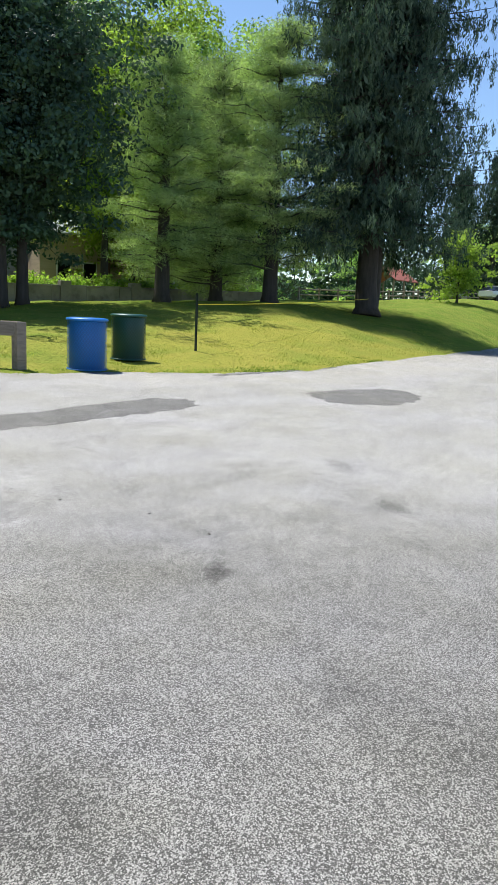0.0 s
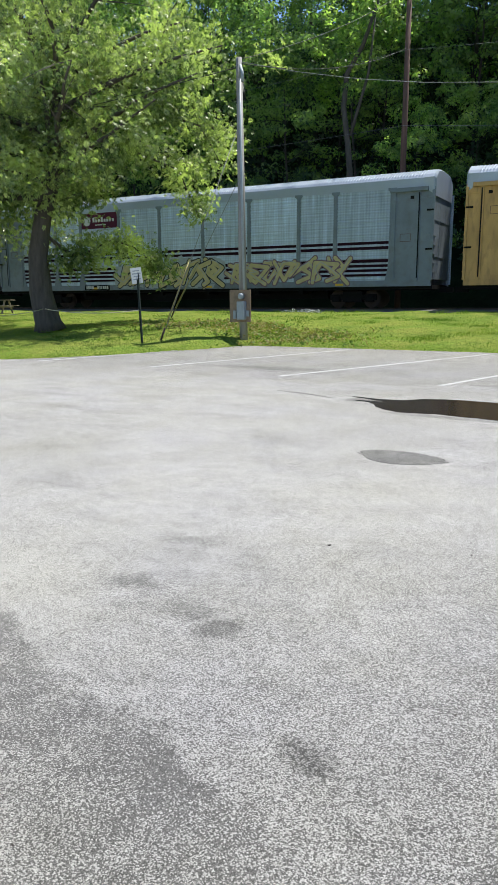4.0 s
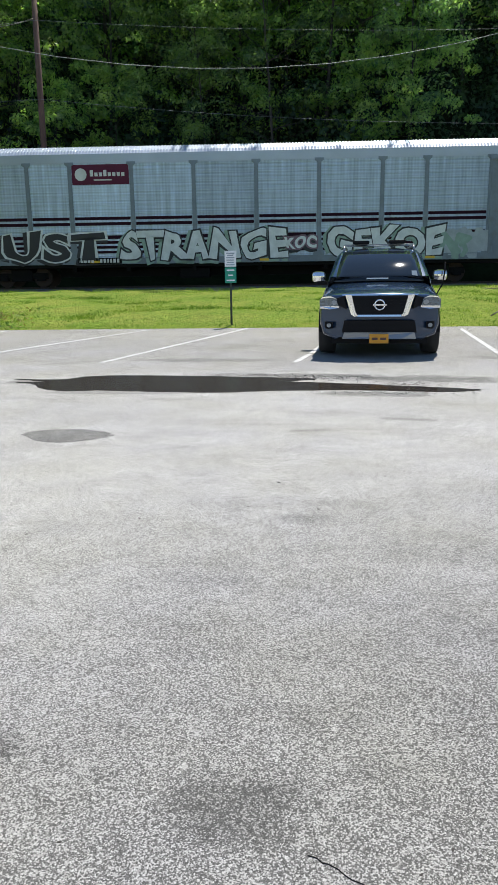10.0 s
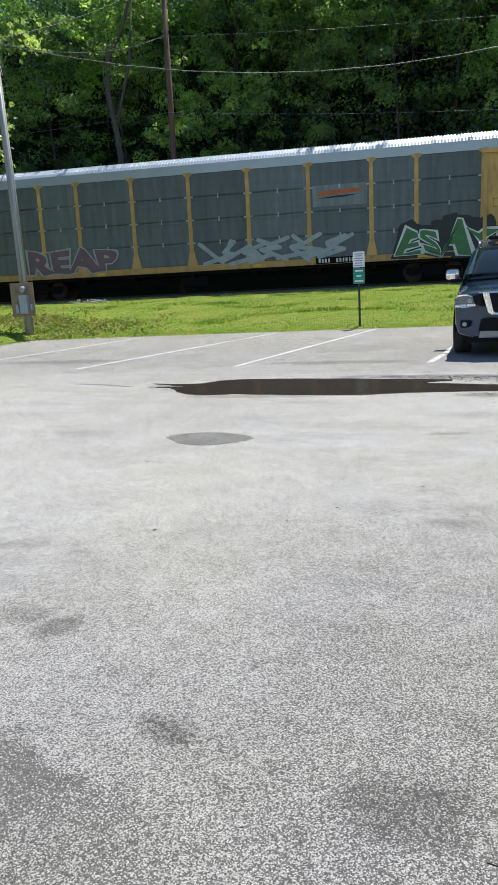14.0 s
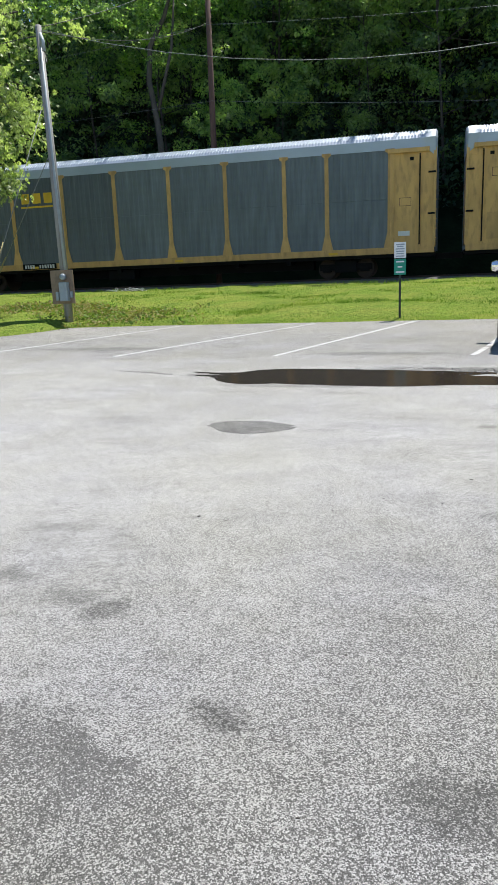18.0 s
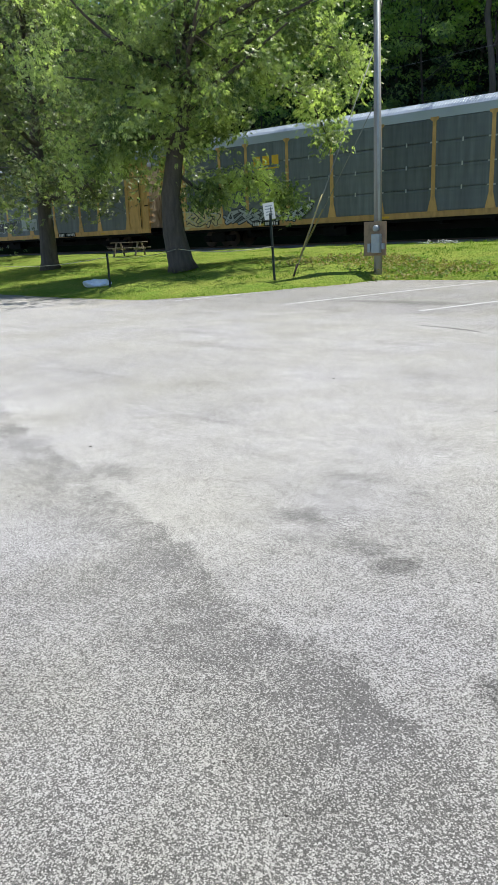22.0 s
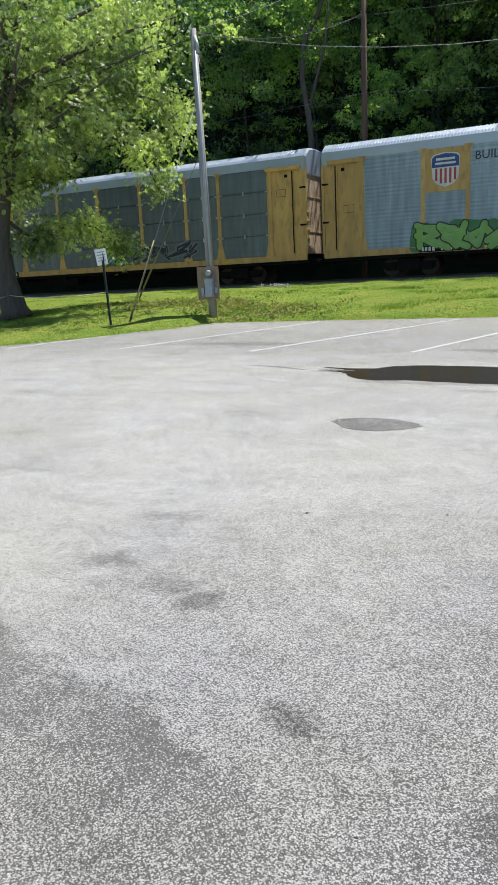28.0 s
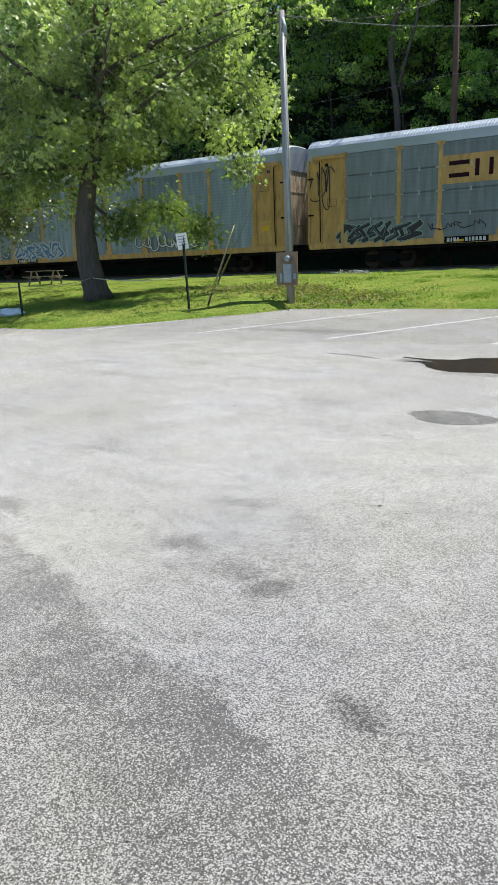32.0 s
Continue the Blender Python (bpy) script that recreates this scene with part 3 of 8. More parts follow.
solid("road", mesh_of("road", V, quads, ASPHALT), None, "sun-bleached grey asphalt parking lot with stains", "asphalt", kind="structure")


def stripe(a, b, width=0.10, seed=0):
    """A painted stall line in two or three worn lengths."""
    a, b = Vector(a), Vector(b)
    d = (b - a).normalized()
    s = Vector((-d.y, d.x)) * width / 2
    n = 14
    left, right = [], []
    rng = random.Random(seed)
    for i in range(n + 1):
        p = a.lerp(b, i / n)
        left.append(p + s * rng.uniform(0.85, 1.08))
        right.append(p - s * rng.uniform(0.85, 1.08))
    poly = [(p.x, p.y) for p in left] + [(p.x, p.y) for p in reversed(right)]
    return sheet("parking_line", poly, LINE, 0.004, "worn white painted parking line on asphalt", category="line")


for i, (a, b) in enumerate((((-14.77, 11.9), (-13.9, 16.2)), ((-11.08, 12.0), (-9.45, 18.4)), ((-7.5, 11.75), (-5.5, 18.5)), ((-4.3, 11.75), (-2.9, 18.75)),
                            ((-1.0, 11.8), (-0.85, 12.9)), ((-0.83, 13.05), (-0.4, 18.6)), ((2.38, 11.95), (2.37, 18.1)), ((5.88, 12.0), (5.32, 18.1)))):
    stripe(a, b, seed=i)
sheet("asphalt_patch", wobbly([(-3.09, 6.34), (-2.99, 6.53), (-2.59, 6.61), (-2.24, 6.43), (-2.28, 6.24), (-2.51, 6.09), (-2.79, 6.08)], 1, 0.03, 7), PATCH, 0.003, "round dark asphalt repair patch in the lot", category="patch")
sheet("asphalt_patch", wobbly([(4.24, 6.21), (4.41, 5.7), (4.89, 5.55), (5.9, 5.58), (7.29, 5.3), (8.9, 5.0), (9.5, 5.25), (9.4, 5.8), (8.05, 6.1), (6.12, 6.28), (4.84, 6.28)], 2, 0.11, 9), PATCH, 0.003, "long dark asphalt repair patch in the lot", category="patch")
sheet("asphalt_patch", wobbly([(12.0, 4.37), (13.3, 3.9), (13.9, 3.29), (13.21, 2.65), (11.71, 2.74), (11.21, 3.53)], 3, 0.13, 9), PATCH, 0.003, "wide dark asphalt repair patch in the lot", category="patch")
sheet("asphalt_patch", wobbly([(1.72, 8.68), (2.44, 9.01), (3.47, 8.68), (4.28, 7.77), (3.45, 7.7), (2.56, 8.15)], 4, 0.10, 9), PATCH, 0.003, "worn dark asphalt repair patch beside a puddle", category="patch")


def water_mat():
    m, t, bsdf, link = nodes_of("puddle_water")
    bsdf.inputs["Base Color"].default_value = (0.024, 0.019, 0.015, 1)
    bsdf.inputs["Roughness"].default_value = 0.16
    bsdf.inputs["IOR"].default_value = 1.33
    bsdf.inputs["Specular IOR Level"].default_value = 0.03
    q = t.nodes.new("ShaderNodeTexNoise")
    q.inputs["Scale"].default_value = 9
    b = t.nodes.new("ShaderNodeBump")
    b.inputs["Strength"].default_value, b.inputs["Distance"].default_value = 0.2, 0.01
    link.new(q.outputs["Fac"], b.inputs["Height"])
    link.new(b.outputs["Normal"], bsdf.inputs["Normal"])
    return m


WATER = water_mat()
puddle_outline = [(-4.45, 9.40), (-4.75, 9.55), (-4.35, 9.62), (-4.95, 9.86), (-4.2, 9.84), (-4.0, 10.08), (-3.4, 10.25), (-2.33, 10.2), (-1.2, 10.1), (-0.5, 9.95), (-0.84, 9.72), (-0.07, 9.56), (0.95, 9.29), (1.53, 9.1), (1.06, 8.92), (-0.06, 9.02), (-0.95, 8.95), (-1.55, 8.82), (-2.26, 8.80), (-3.2, 8.9), (-3.9, 8.86)]
sheet("puddle", wobbly(puddle_outline, 5, 0.04), WATER, 0.003, "shallow brown rain puddle on the parking lot", category="puddle")
sheet("puddle", wobbly([(-6.3, 9.95), (-5.7, 9.84), (-5.2, 9.63), (-5.22, 9.60), (-5.75, 9.80), (-6.3, 9.93)], 8, 0.006), PATCH, 0.003, "thin dark crack line with damp in asphalt", category="crack")
sheet("asphalt_lip", wobbly([(13.34, 6.95), (14.23, 6.73), (15.2, 6.49), (16.57, 6.19), (18.13, 5.85), (16.7, 5.95), (15.2, 6.3), (14.2, 6.5), (13.3, 6.78)], 4, 0.04), PATCH, 0.004, "dark broken lip of asphalt by the grass", category="asphalt")
rng_ = random.Random(17)
for pts in (((0.0, 1.62), (0.08, 1.585), (0.19, 1.52), (0.31, 1.50), (0.39, 1.482), (0.56, 1.472)),):
    mid = []
    for a, b in zip(pts, pts[1:]):
        for k in range(6):
            mid.append((a[0] + (b[0] - a[0]) * k / 6, a[1] + (b[1] - a[1]) * k / 6 + rng_.uniform(-0.006, 0.006)))
    wide = [rng_.uniform(0.0003, 0.0009) * (1 if pts[0][1] < 2 else 3) for _ in mid]
    sheet("crack", [(x, y + w) for (x, y), w in zip(mid, wide)] + [(x, y - w) for (x, y), w in reversed(list(zip(mid, wide)))], BLACK, 0.003, "fine jagged crack in the asphalt", category="crack")


# ---- railway ----
ANG = math.degrees(math.atan(TRACK_K))
TURN = pose(0, TRACK_Y, 0, 0, 0, ANG)  # along the near side of the train
RAIL_Z = 1.17


def on_track(s, across=0.0, z=0.0):
    """A point at s metres along the track, across from the train's near side (away from the lot)."""
    return TURN @ Vector((s, across, z))


bm = bmesh.new()
prof = ((-3.6, 0.93), (-1.0, 1.06), (-0.2, 1.10), (3.4, 1.10), (4.6, 1.0), (6.6, 0.95))
ss = spaced(((-260, 220, 4.0),))
bed_rng = random.Random(2)
vs = [[bm.verts.new((s, a, z + bed_rng.uniform(-0.015, 0.015))) for a, z in prof] for s in ss]
for i in range(len(ss) - 1):
    for j in range(len(prof) - 1):
        bm.faces.new((vs[i][j], vs[i + 1][j], vs[i + 1][j + 1], vs[i][j + 1]))
solid("track_bed", bm, BALLAST, "grey stone ballast bed under the railway track", "track bed", kind="structure", at=TURN)
railway = thing("railway_track", "straight railway track with wooden ties on ballast", "railway track", kind="structure", at=TURN)
for a in (0.88, 2.32):
    bm = bmesh.new()
    for y0, y1, z0, z1 in ((a - 0.036, a + 0.036, RAIL_Z - 0.045, RAIL_Z), (a - 0.01, a + 0.01, RAIL_Z - 0.15, RAIL_Z - 0.045), (a - 0.07, a + 0.07, RAIL_Z - 0.17, RAIL_Z - 0.15)):
        box(bm, -260, 220, y0, y1, z0, z1)
    part("rail", bm, STEEL_RUST, railway)
v, f = [], []
for k, s in enumerate(np.arange(-120, 80, 0.55)):
    bx = [(s + dx, 0.3 + dy, RAIL_Z - 0.17 + dz) for dx in (0, 0.22) for dy in (0, 2.6) for dz in (-0.12, 0)]
    o = len(v)
    v += bx
    f += [tuple(o + i for i in q) for q in ((0, 1, 3, 2), (4, 6, 7, 5), (0, 4, 5, 1), (2, 3, 7, 6), (1, 5, 7, 3))]
ties = part("tie_row", mesh_of("tie_row", v, f, BARK_DARK), None, railway)
ties["kind"] = "stuff"

# ---- autorack cars ----
SPEED = 12.815
GAPS = (22.37, -6.03, -34.64, -63.4, -91.66, -119.89, -148.84, -177.34, -206.01, -234.47, -262.76, -291.21, -319.83, -347.9, -375.2, -403.77, -432.0, -460.5)  # where the gaps between cars stand at the start
HALF = 13.58
PANEL_W = (2.77, 1.93, 2.77, 2.77, 2.77, 2.77, 2.77, 1.93, 2.77)
SIDE_Z0, SIDE_Z1 = 1.28, 5.36
CACHE = {}


def cached(key, make):
    if key not in CACHE:
        CACHE[key] = make()
    return CACHE[key]


def panel_mat(name, colour, rows, cols, gloss=0.55, streak=0.3, grid=0.02):
    """Galvanised side sheet: a grid of rows of holes and seams, rain streaks and dust."""
    m, t, bsdf, link = nodes_of(name)
    n = t.nodes
    co = n.new("ShaderNodeTexCoord")
    info = n.new("ShaderNodeObjectInfo")
    waves = []
    # bands for holes and seams; light through the holes is put into the tone
    for axis, count, amount in (("Z", rows, grid), ("X", cols, grid * 0.7)):
        w = n.new("ShaderNodeTexWave")
        w.bands_direction = axis
        w.inputs["Scale"].default_value = count
        w.inputs["Distortion"].default_value = 0.4
        w.inputs["Detail"].default_value = 2
        link.new(co.outputs["Object"], w.inputs["Vector"])
        r = n.new("ShaderNodeMapRange")
        r.inputs["To Min"].default_value, r.inputs["To Max"].default_value = 1 - amount, 1 + amount
        link.new(w.outputs["Fac"], r.inputs["Value"])
        waves.append(r.outputs[0])
    mp = n.new("ShaderNodeMapping")
    mp.inputs["Scale"].default_value = (3.0, 1, 0.35)
    link.new(co.outputs["Object"], mp.inputs["Vector"])
    s = n.new("ShaderNodeTexNoise")
    s.inputs["Scale"].default_value, s.inputs["Detail"].default_value = 1.6, 8
    s.noise_dimensions = "4D"
    link.new(mp.outputs["Vector"], s.inputs["Vector"])
    link.new(info.outputs["Random"], s.inputs["W"])
    r = n.new("ShaderNodeMapRange")
    r.inputs["From Min"].default_value, r.inputs["From Max"].default_value = 0.3, 0.72
    r.inputs["To Min"].default_value, r.inputs["To Max"].default_value = 1 - streak, 1 + streak * 0.5
    link.new(s.outputs["Fac"], r.inputs["Value"])
    rv = n.new("ShaderNodeMapRange")
    rv.inputs["To Min"].default_value, rv.inputs["To Max"].default_value = 0.8, 1.2
    link.new(info.outputs["Random"], rv.inputs["Value"])
    waves += [r.outputs[0], rv.outputs[0]]
    last = None
    for q in waves:
        if last is None:
            last = q
            continue
        mul = n.new("ShaderNodeMath")
        mul.operation = "MULTIPLY"
        link.new(last, mul.inputs[0])
        link.new(q, mul.inputs[1])
        last = mul.outputs[0]
    tint = n.new("ShaderNodeVectorMath")
    tint.operation = "SCALE"
    tint.inputs[0].default_value = colour
    link.new(last, tint.inputs["Scale"])
    link.new(tint.outputs["Vector"], bsdf.inputs["Base Color"])
    bsdf.inputs["Roughness"].default_value, bsdf.inputs["Metallic"].default_value = gloss, 0.15
    return m


P_SILVER = panel_mat("silver_side_sheet", (0.46, 0.55, 0.66), 2.6, 2.2, grid=0.075)
P_PALE = panel_mat("pale_grey_side_sheet", (0.275, 0.335, 0.40), 2.0, 0.8, grid=0.06)
P_GREY = panel_mat("grey_side_sheet", (0.19, 0.22, 0.245), 1.4, 1.6)
P_DARK = panel_mat("dark_grey_side_sheet", (0.125, 0.145, 0.16), 0.8, 2.0)
P_BROWNISH = panel_mat("sooty_side_sheet", (0.115, 0.11, 0.105), 1.1, 1.2, streak=0.5)
ROOFING = paint("galvanised_roof", (0.36, 0.41, 0.48), 0.4, 0.25, var=0.1, scale=0.8, dirt=0.12, dirt_colour=(0.3, 0.3, 0.3))
YELLOW = paint("weathered_yellow_paint", (0.56, 0.33, 0.11), 0.6, var=0.22, scale=1.4, dirt=0.5, dirt_colour=(0.20, 0.11, 0.045), stretch=(1.6, 1, 0.5), obj=0.12)
END_WORN = paint("weathered_end_door", (0.54, 0.43, 0.31), 0.7, var=0.35, scale=1.6, dirt=0.8, dirt_colour=(0.16, 0.07, 0.04), stretch=(1, 2.5, 0.5))
BRACKET = paint("pale_bracket", (0.42, 0.43, 0.42), 0.6, var=0.2)
SILVERP = paint("grey_car_paint", (0.165, 0.20, 0.235), 0.55, 0.1, var=0.2, scale=1.4, dirt=0.35, dirt_colour=(0.12, 0.11, 0.10))
BROWN = paint("oxide_brown_paint", (0.10, 0.047, 0.038), 0.65, var=0.25, scale=1.4, dirt=0.4)
MAROON = paint("maroon_stripe", (0.022, 0.005, 0.013), 0.7, var=0.15, spec=0.12)
LOGO_MAROON = paint("maroon_panel", (0.095, 0.014, 0.038), 0.6, var=0.15, spec=0.2)
ORANGE = paint("faded_orange", (0.45, 0.10, 0.03), 0.55, var=0.2)
STENCIL = paint("white_stencil", (0.6, 0.6, 0.58), 0.6, var=0.2)
YMARK = paint("yellow_mark", (0.70, 0.42, 0.02), 0.55, var=0.15)
SHIELD_BLUE = paint("shield_blue", (0.03, 0.06, 0.22), 0.5)
SHIELD_RED = paint("shield_red", (0.42, 0.04, 0.05), 0.5)
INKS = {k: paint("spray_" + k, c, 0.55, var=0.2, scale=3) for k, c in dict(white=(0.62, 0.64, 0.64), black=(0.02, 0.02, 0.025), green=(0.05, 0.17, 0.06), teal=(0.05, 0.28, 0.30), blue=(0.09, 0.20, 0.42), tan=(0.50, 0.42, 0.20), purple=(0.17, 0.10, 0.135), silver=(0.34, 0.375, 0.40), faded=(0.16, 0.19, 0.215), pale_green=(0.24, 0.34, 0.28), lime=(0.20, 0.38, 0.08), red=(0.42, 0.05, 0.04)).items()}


def panel_mesh(w, kind):
    """One side sheet, 5 cm deep, as one folded sheet: stacked sheets, upright ribs or fine level ribs."""
    h = SIDE_Z1 - SIDE_Z0
    line = []  # (along, depth)
    if kind == "upright":
        k = max(6, int(w / 0.24))
        for i in range(k):
            a, b = -w / 2 + w * i / k, -w / 2 + w * (i + 1) / k
            d = b - a
            line += [(a, -1.578), (a + 0.22 * d, -1.578), (a + 0.32 * d, -1.592), (a + 0.78 * d, -1.592), (a + 0.88 * d, -1.578)]
        line.append((w / 2, -1.578))
        levels = [(SIDE_Z0, 0.0), (SIDE_Z0 + 0.05, 0.0), ((SIDE_Z0 + SIDE_Z1) / 2 - 0.02, 0.0), ((SIDE_Z0 + SIDE_Z1) / 2, 0.012), ((SIDE_Z0 + SIDE_Z1) / 2 + 0.02, 0.0), (SIDE_Z1, 0.0)]
        vs = [(x, y + d, z) for z, d in levels for x, y in line]
        n, m = len(line), len(levels)
        fs = [(j * n + i, j * n + i + 1, (j + 1) * n + i + 1, (j + 1) * n + i) for j in range(m - 1) for i in range(n - 1)]
    else:
        if kind == "stack":
            for i in range(4):
                z0, z1 = SIDE_Z0 + h * i / 4, SIDE_Z0 + h * (i + 1) / 4
                line += [(z0, -1.54), (z0 + 0.022, -1.54), (z0 + 0.024, -1.60), (z1 - 0.16, -1.60), (z1 - 0.15, -1.61), (z1 - 0.06, -1.61), (z1 - 0.05, -1.60), (z1 - 0.034, -1.60), (z1 - 0.030, -1.53)]
        else:
            k = 22
            for i in range(k):
                z0, d = SIDE_Z0 + h * i / k, h / k
                line += [(z0, -1.580), (z0 + 0.3 * d, -1.580), (z0 + 0.4 * d, -1.602), (z0 + 0.9 * d, -1.602)]
        line.append((SIDE_Z1, -1.58))
        cols = [-w / 2, -w / 4, 0, w / 4, w / 2]
        n = len(cols)
        vs = [(x, y, z) for z, y in line for x in cols]
        fs = [(j * n + i, j * n + i + 1, (j + 1) * n + i + 1, (j + 1) * n + i) for j in range(len(line) - 1) for i in range(n - 1)]
    o = len(vs)
    vs += [(-w / 2, -1.52, SIDE_Z0), (w / 2, -1.52, SIDE_Z0), (w / 2, -1.52, SIDE_Z1), (-w / 2, -1.52, SIDE_Z1)]
    last = o - n
    fs += [(o + 3, o + 2, o + 1, o), (0, o, o + 1, n - 1), (last, last + n - 1, o + 2, o + 3)]
    return mesh_of("side_sheet", vs, fs)


def post_mesh():
    """An upright with a flared foot and a small head plate."""
    bm = bmesh.new()
    out = [(-0.24, 1.26), (-0.24, 1.34), (-0.10, 1.95), (-0.085, 5.22), (-0.20, 5.30), (-0.20, 5.40), (0.20, 5.40), (0.20, 5.30), (0.085, 5.22), (0.10, 1.95), (0.24, 1.34), (0.24, 1.26)]
    f = bm.faces.new([bm.verts.new((x, -1.632, z)) for x, z in out])
    r = bmesh.ops.extrude_face_region(bm, geom=[f])
    for v in [q for q in r["geom"] if isinstance(q, bmesh.types.BMVert)]:
        v.co.y += 0.06
    bmesh.ops.recalc_face_normals(bm, faces=bm.faces)
    me = bpy.data.meshes.new("side_post")
    bm.to_mesh(me)
    bm.free()
    return me


def roof_mesh():
    """A ribbed roof: an arch with steep flanks, one rib about every 20 cm."""
    arch = [(-1.62, 5.34), (-1.63, 5.74), (-1.50, 5.87), (-1.15, 6.09), (-0.6, 6.15), (0, 6.16), (0.6, 6.15), (1.15, 6.09), (1.50, 5.87), (1.63, 5.74), (1.62, 5.34)]
    xs, hs = [], []
    n = 190
    for i in range(n):
        a = -HALF + 0.45 + (2 * HALF - 0.9) * i / n
        step = (2 * HALF - 0.9) / n
        for u, lift in ((0.0, 0), (0.40, 0), (0.5, 0.032), (0.90, 0.032)):
            xs.append(a + u * step)
            hs.append(lift)
    vs, fs = [], []
    for x, lift in zip(xs, hs):
        for j, (y, z) in enumerate(arch):
            d = Vector((0, y, z - 4.9)).normalized()
            k = 0 if j in (0, 1, 9, 10) else lift
            vs.append((x, y + d.y * k, z + d.z * k))
    m = len(arch)
    for i in range(len(xs) - 1):
        for j in range(m - 1):
            fs.append((i * m + j, (i + 1) * m + j, (i + 1) * m + j + 1, i * m + j + 1))
    fs.append(tuple(range(m)))
    fs.append(tuple(range((len(xs) - 1) * m, len(xs) * m))[::-1])
    return mesh_of("roof", vs, fs)


def end_cap_mesh():
    """The roof's end sheet, a smooth hood that bends down over the end doors."""
    arch = [(-1.60, 5.02), (-1.65, 5.75), (-1.51, 5.90), (-1.15, 6.12), (-0.6, 6.18), (0, 6.19), (0.6, 6.18), (1.15, 6.12), (1.51, 5.90), (1.65, 5.75), (1.60, 5.02)]
    vs, fs = [], []
    for x, drop in ((HALF - 0.5, 0), (HALF - 0.06, 0.0), (HALF + 0.02, 0.06)):
        for j, (y, z) in enumerate(arch):
            zz = z if j not in (0, 10) else (5.34 if x < HALF - 0.3 else 5.0)
            vs.append((x, y * (1 - drop), zz - drop))
    m = len(arch)
    for i in range(2):
        for j in range(m - 1):
            fs.append((i * m + j, (i + 1) * m + j, (i + 1) * m + j + 1, i * m + j + 1))
    fs.append(tuple(range(2 * m, 3 * m))[::-1])
    return mesh_of("roof_hood", vs, fs)


def end_section_mesh():
    """The end bay's side: a frame, two upright stiffeners, a sheet and a ladder-like edge."""
    bm = bmesh.new()
    x0, x1 = HALF - 1.95, HALF
    box(bm, x0, x1, -1.60, -1.52, 1.25, 5.05)
    box(bm, x0, x0 + 0.16, -1.66, -1.60, 1.25, 5.3, 0.01)
    box(bm, x1 - 0.78, x1 - 0.64, -1.67, -1.60, 1.25, 5.2, 0.01)
    box(bm, x1 - 0.12, x1, -1.66, -1.60, 1.25, 5.2, 0.01)
    box(bm, x0 - 0.1, x1 - 0.3, -1.72, -1.60, 5.18, 5.36, 0.01)
    box(bm, x0, x1, -1.58, -1.50, 5.05, 5.34)
    for z in (1.55, 3.3, 4.9):
        box(bm, x1 - 0.62, x1 - 0.14, -1.62, -1.60, z, z + 0.07)
    for i in range(5):
        box(bm, x1 - 0.03, x1 + 0.03, -1.64, -1.24, 1.6 + i * 0.4, 1.63 + i * 0.4)
    me = bpy.data.meshes.new("end_bay")
    bm.to_mesh(me)
    bm.free()
    return me


def end_door_mesh():
    bm = bmesh.new()
    x1 = HALF
    for y0, y1 in ((-1.52, -0.52), (-0.5, 0.5), (0.52, 1.52)):
        box(bm, x1 - 0.08, x1 - 0.02, y0, y1, 1.3, 5.35, 0.01)
        for i in range(2):
            box(bm, x1 - 0.02, x1 + 0.004, y0 + 0.06, y1 - 0.06, 2.3 + i * 1.6, 2.34 + i * 1.6)
    me = bpy.data.meshes.new("end_door")
    bm.to_mesh(me)
    bm.free()
    return me


def boxed_mesh(*a):
    bm = boxed(*a)
    me = bpy.data.meshes.new("bracket")
    bm.to_mesh(me)
    bm.free()
    return me


def sill_mesh():
    bm = bmesh.new()
    box(bm, -HALF + 0.05, HALF - 0.05, -1.625, -1.50, 1.0, 1.28, 0.012)
    box(bm, -HALF + 0.05, HALF - 0.05, -1.64, -1.60, 1.24, 1.28)
    for i in range(11):
        x = -HALF + 1.2 + i * 2.47
        box(bm, x - 0.05, x + 0.05, -1.64, -1.6, 1.0, 1.25)
    me = bpy.data.meshes.new("side_sill")
    bm.to_mesh(me)
    bm.free()
    return me


def far_side_mesh():
    bm = bmesh.new()
    box(bm, -HALF, HALF, 1.50, 1.60, 1.0, 5.36)
    for i in range(12):
        x = -HALF + 0.1 + i * 2.46
        box(bm, x - 0.09, x + 0.09, 1.6, 1.64, 1.1, 5.3)
    me = bpy.data.meshes.new("far_side")
    bm.to_mesh(me)
    bm.free()
    return me


def deck_mesh():
    bm = bmesh.new()
    box(bm, -HALF, HALF, -1.50, 1.50, 0.86, 1.06)
    box(bm, -8, 8, -0.35, 0.35, 0.45, 0.86)
    for x in (-7.0, -4.5, -1.5, 1.5, 4.5, 7.0):
        box(bm, x - 0.1, x + 0.1, -1.45, 1.45, 0.7, 0.9)
    box(bm, -2.2, -0.8, -1.2, -0.6, 0.35, 0.8, 0.05)
    for x in (-HALF, HALF):
        sgn = 1 if x > 0 else -1
        box(bm, min(x, x + sgn * 0.62), max(x, x + sgn * 0.62), -0.12, 0.12, 0.72, 0.98, 0.02)
    me = bpy.data.meshes.new("underframe")
    bm.to_mesh(me)
    bm.free()
    return me


def truck_mesh():
    bm = bmesh.new()
    for y in (-1.0, 1.0):
        box(bm, -1.2, 1.2, y - 0.08, y + 0.08, 0.38, 0.66, 0.03)
        box(bm, -0.5, 0.5, y - 0.12, y + 0.12, 0.28, 0.80, 0.03)
        for x in (-0.87, 0.87):
            box(bm, x - 0.2, x + 0.2, y - 0.13, y + 0.13, 0.3, 0.58, 0.03)
    box(bm, -0.25, 0.25, -1.1, 1.1, 0.5, 0.85, 0.02)
    me = bpy.data.meshes.new("truck")
    bm.to_mesh(me)
    bm.free()
    return me


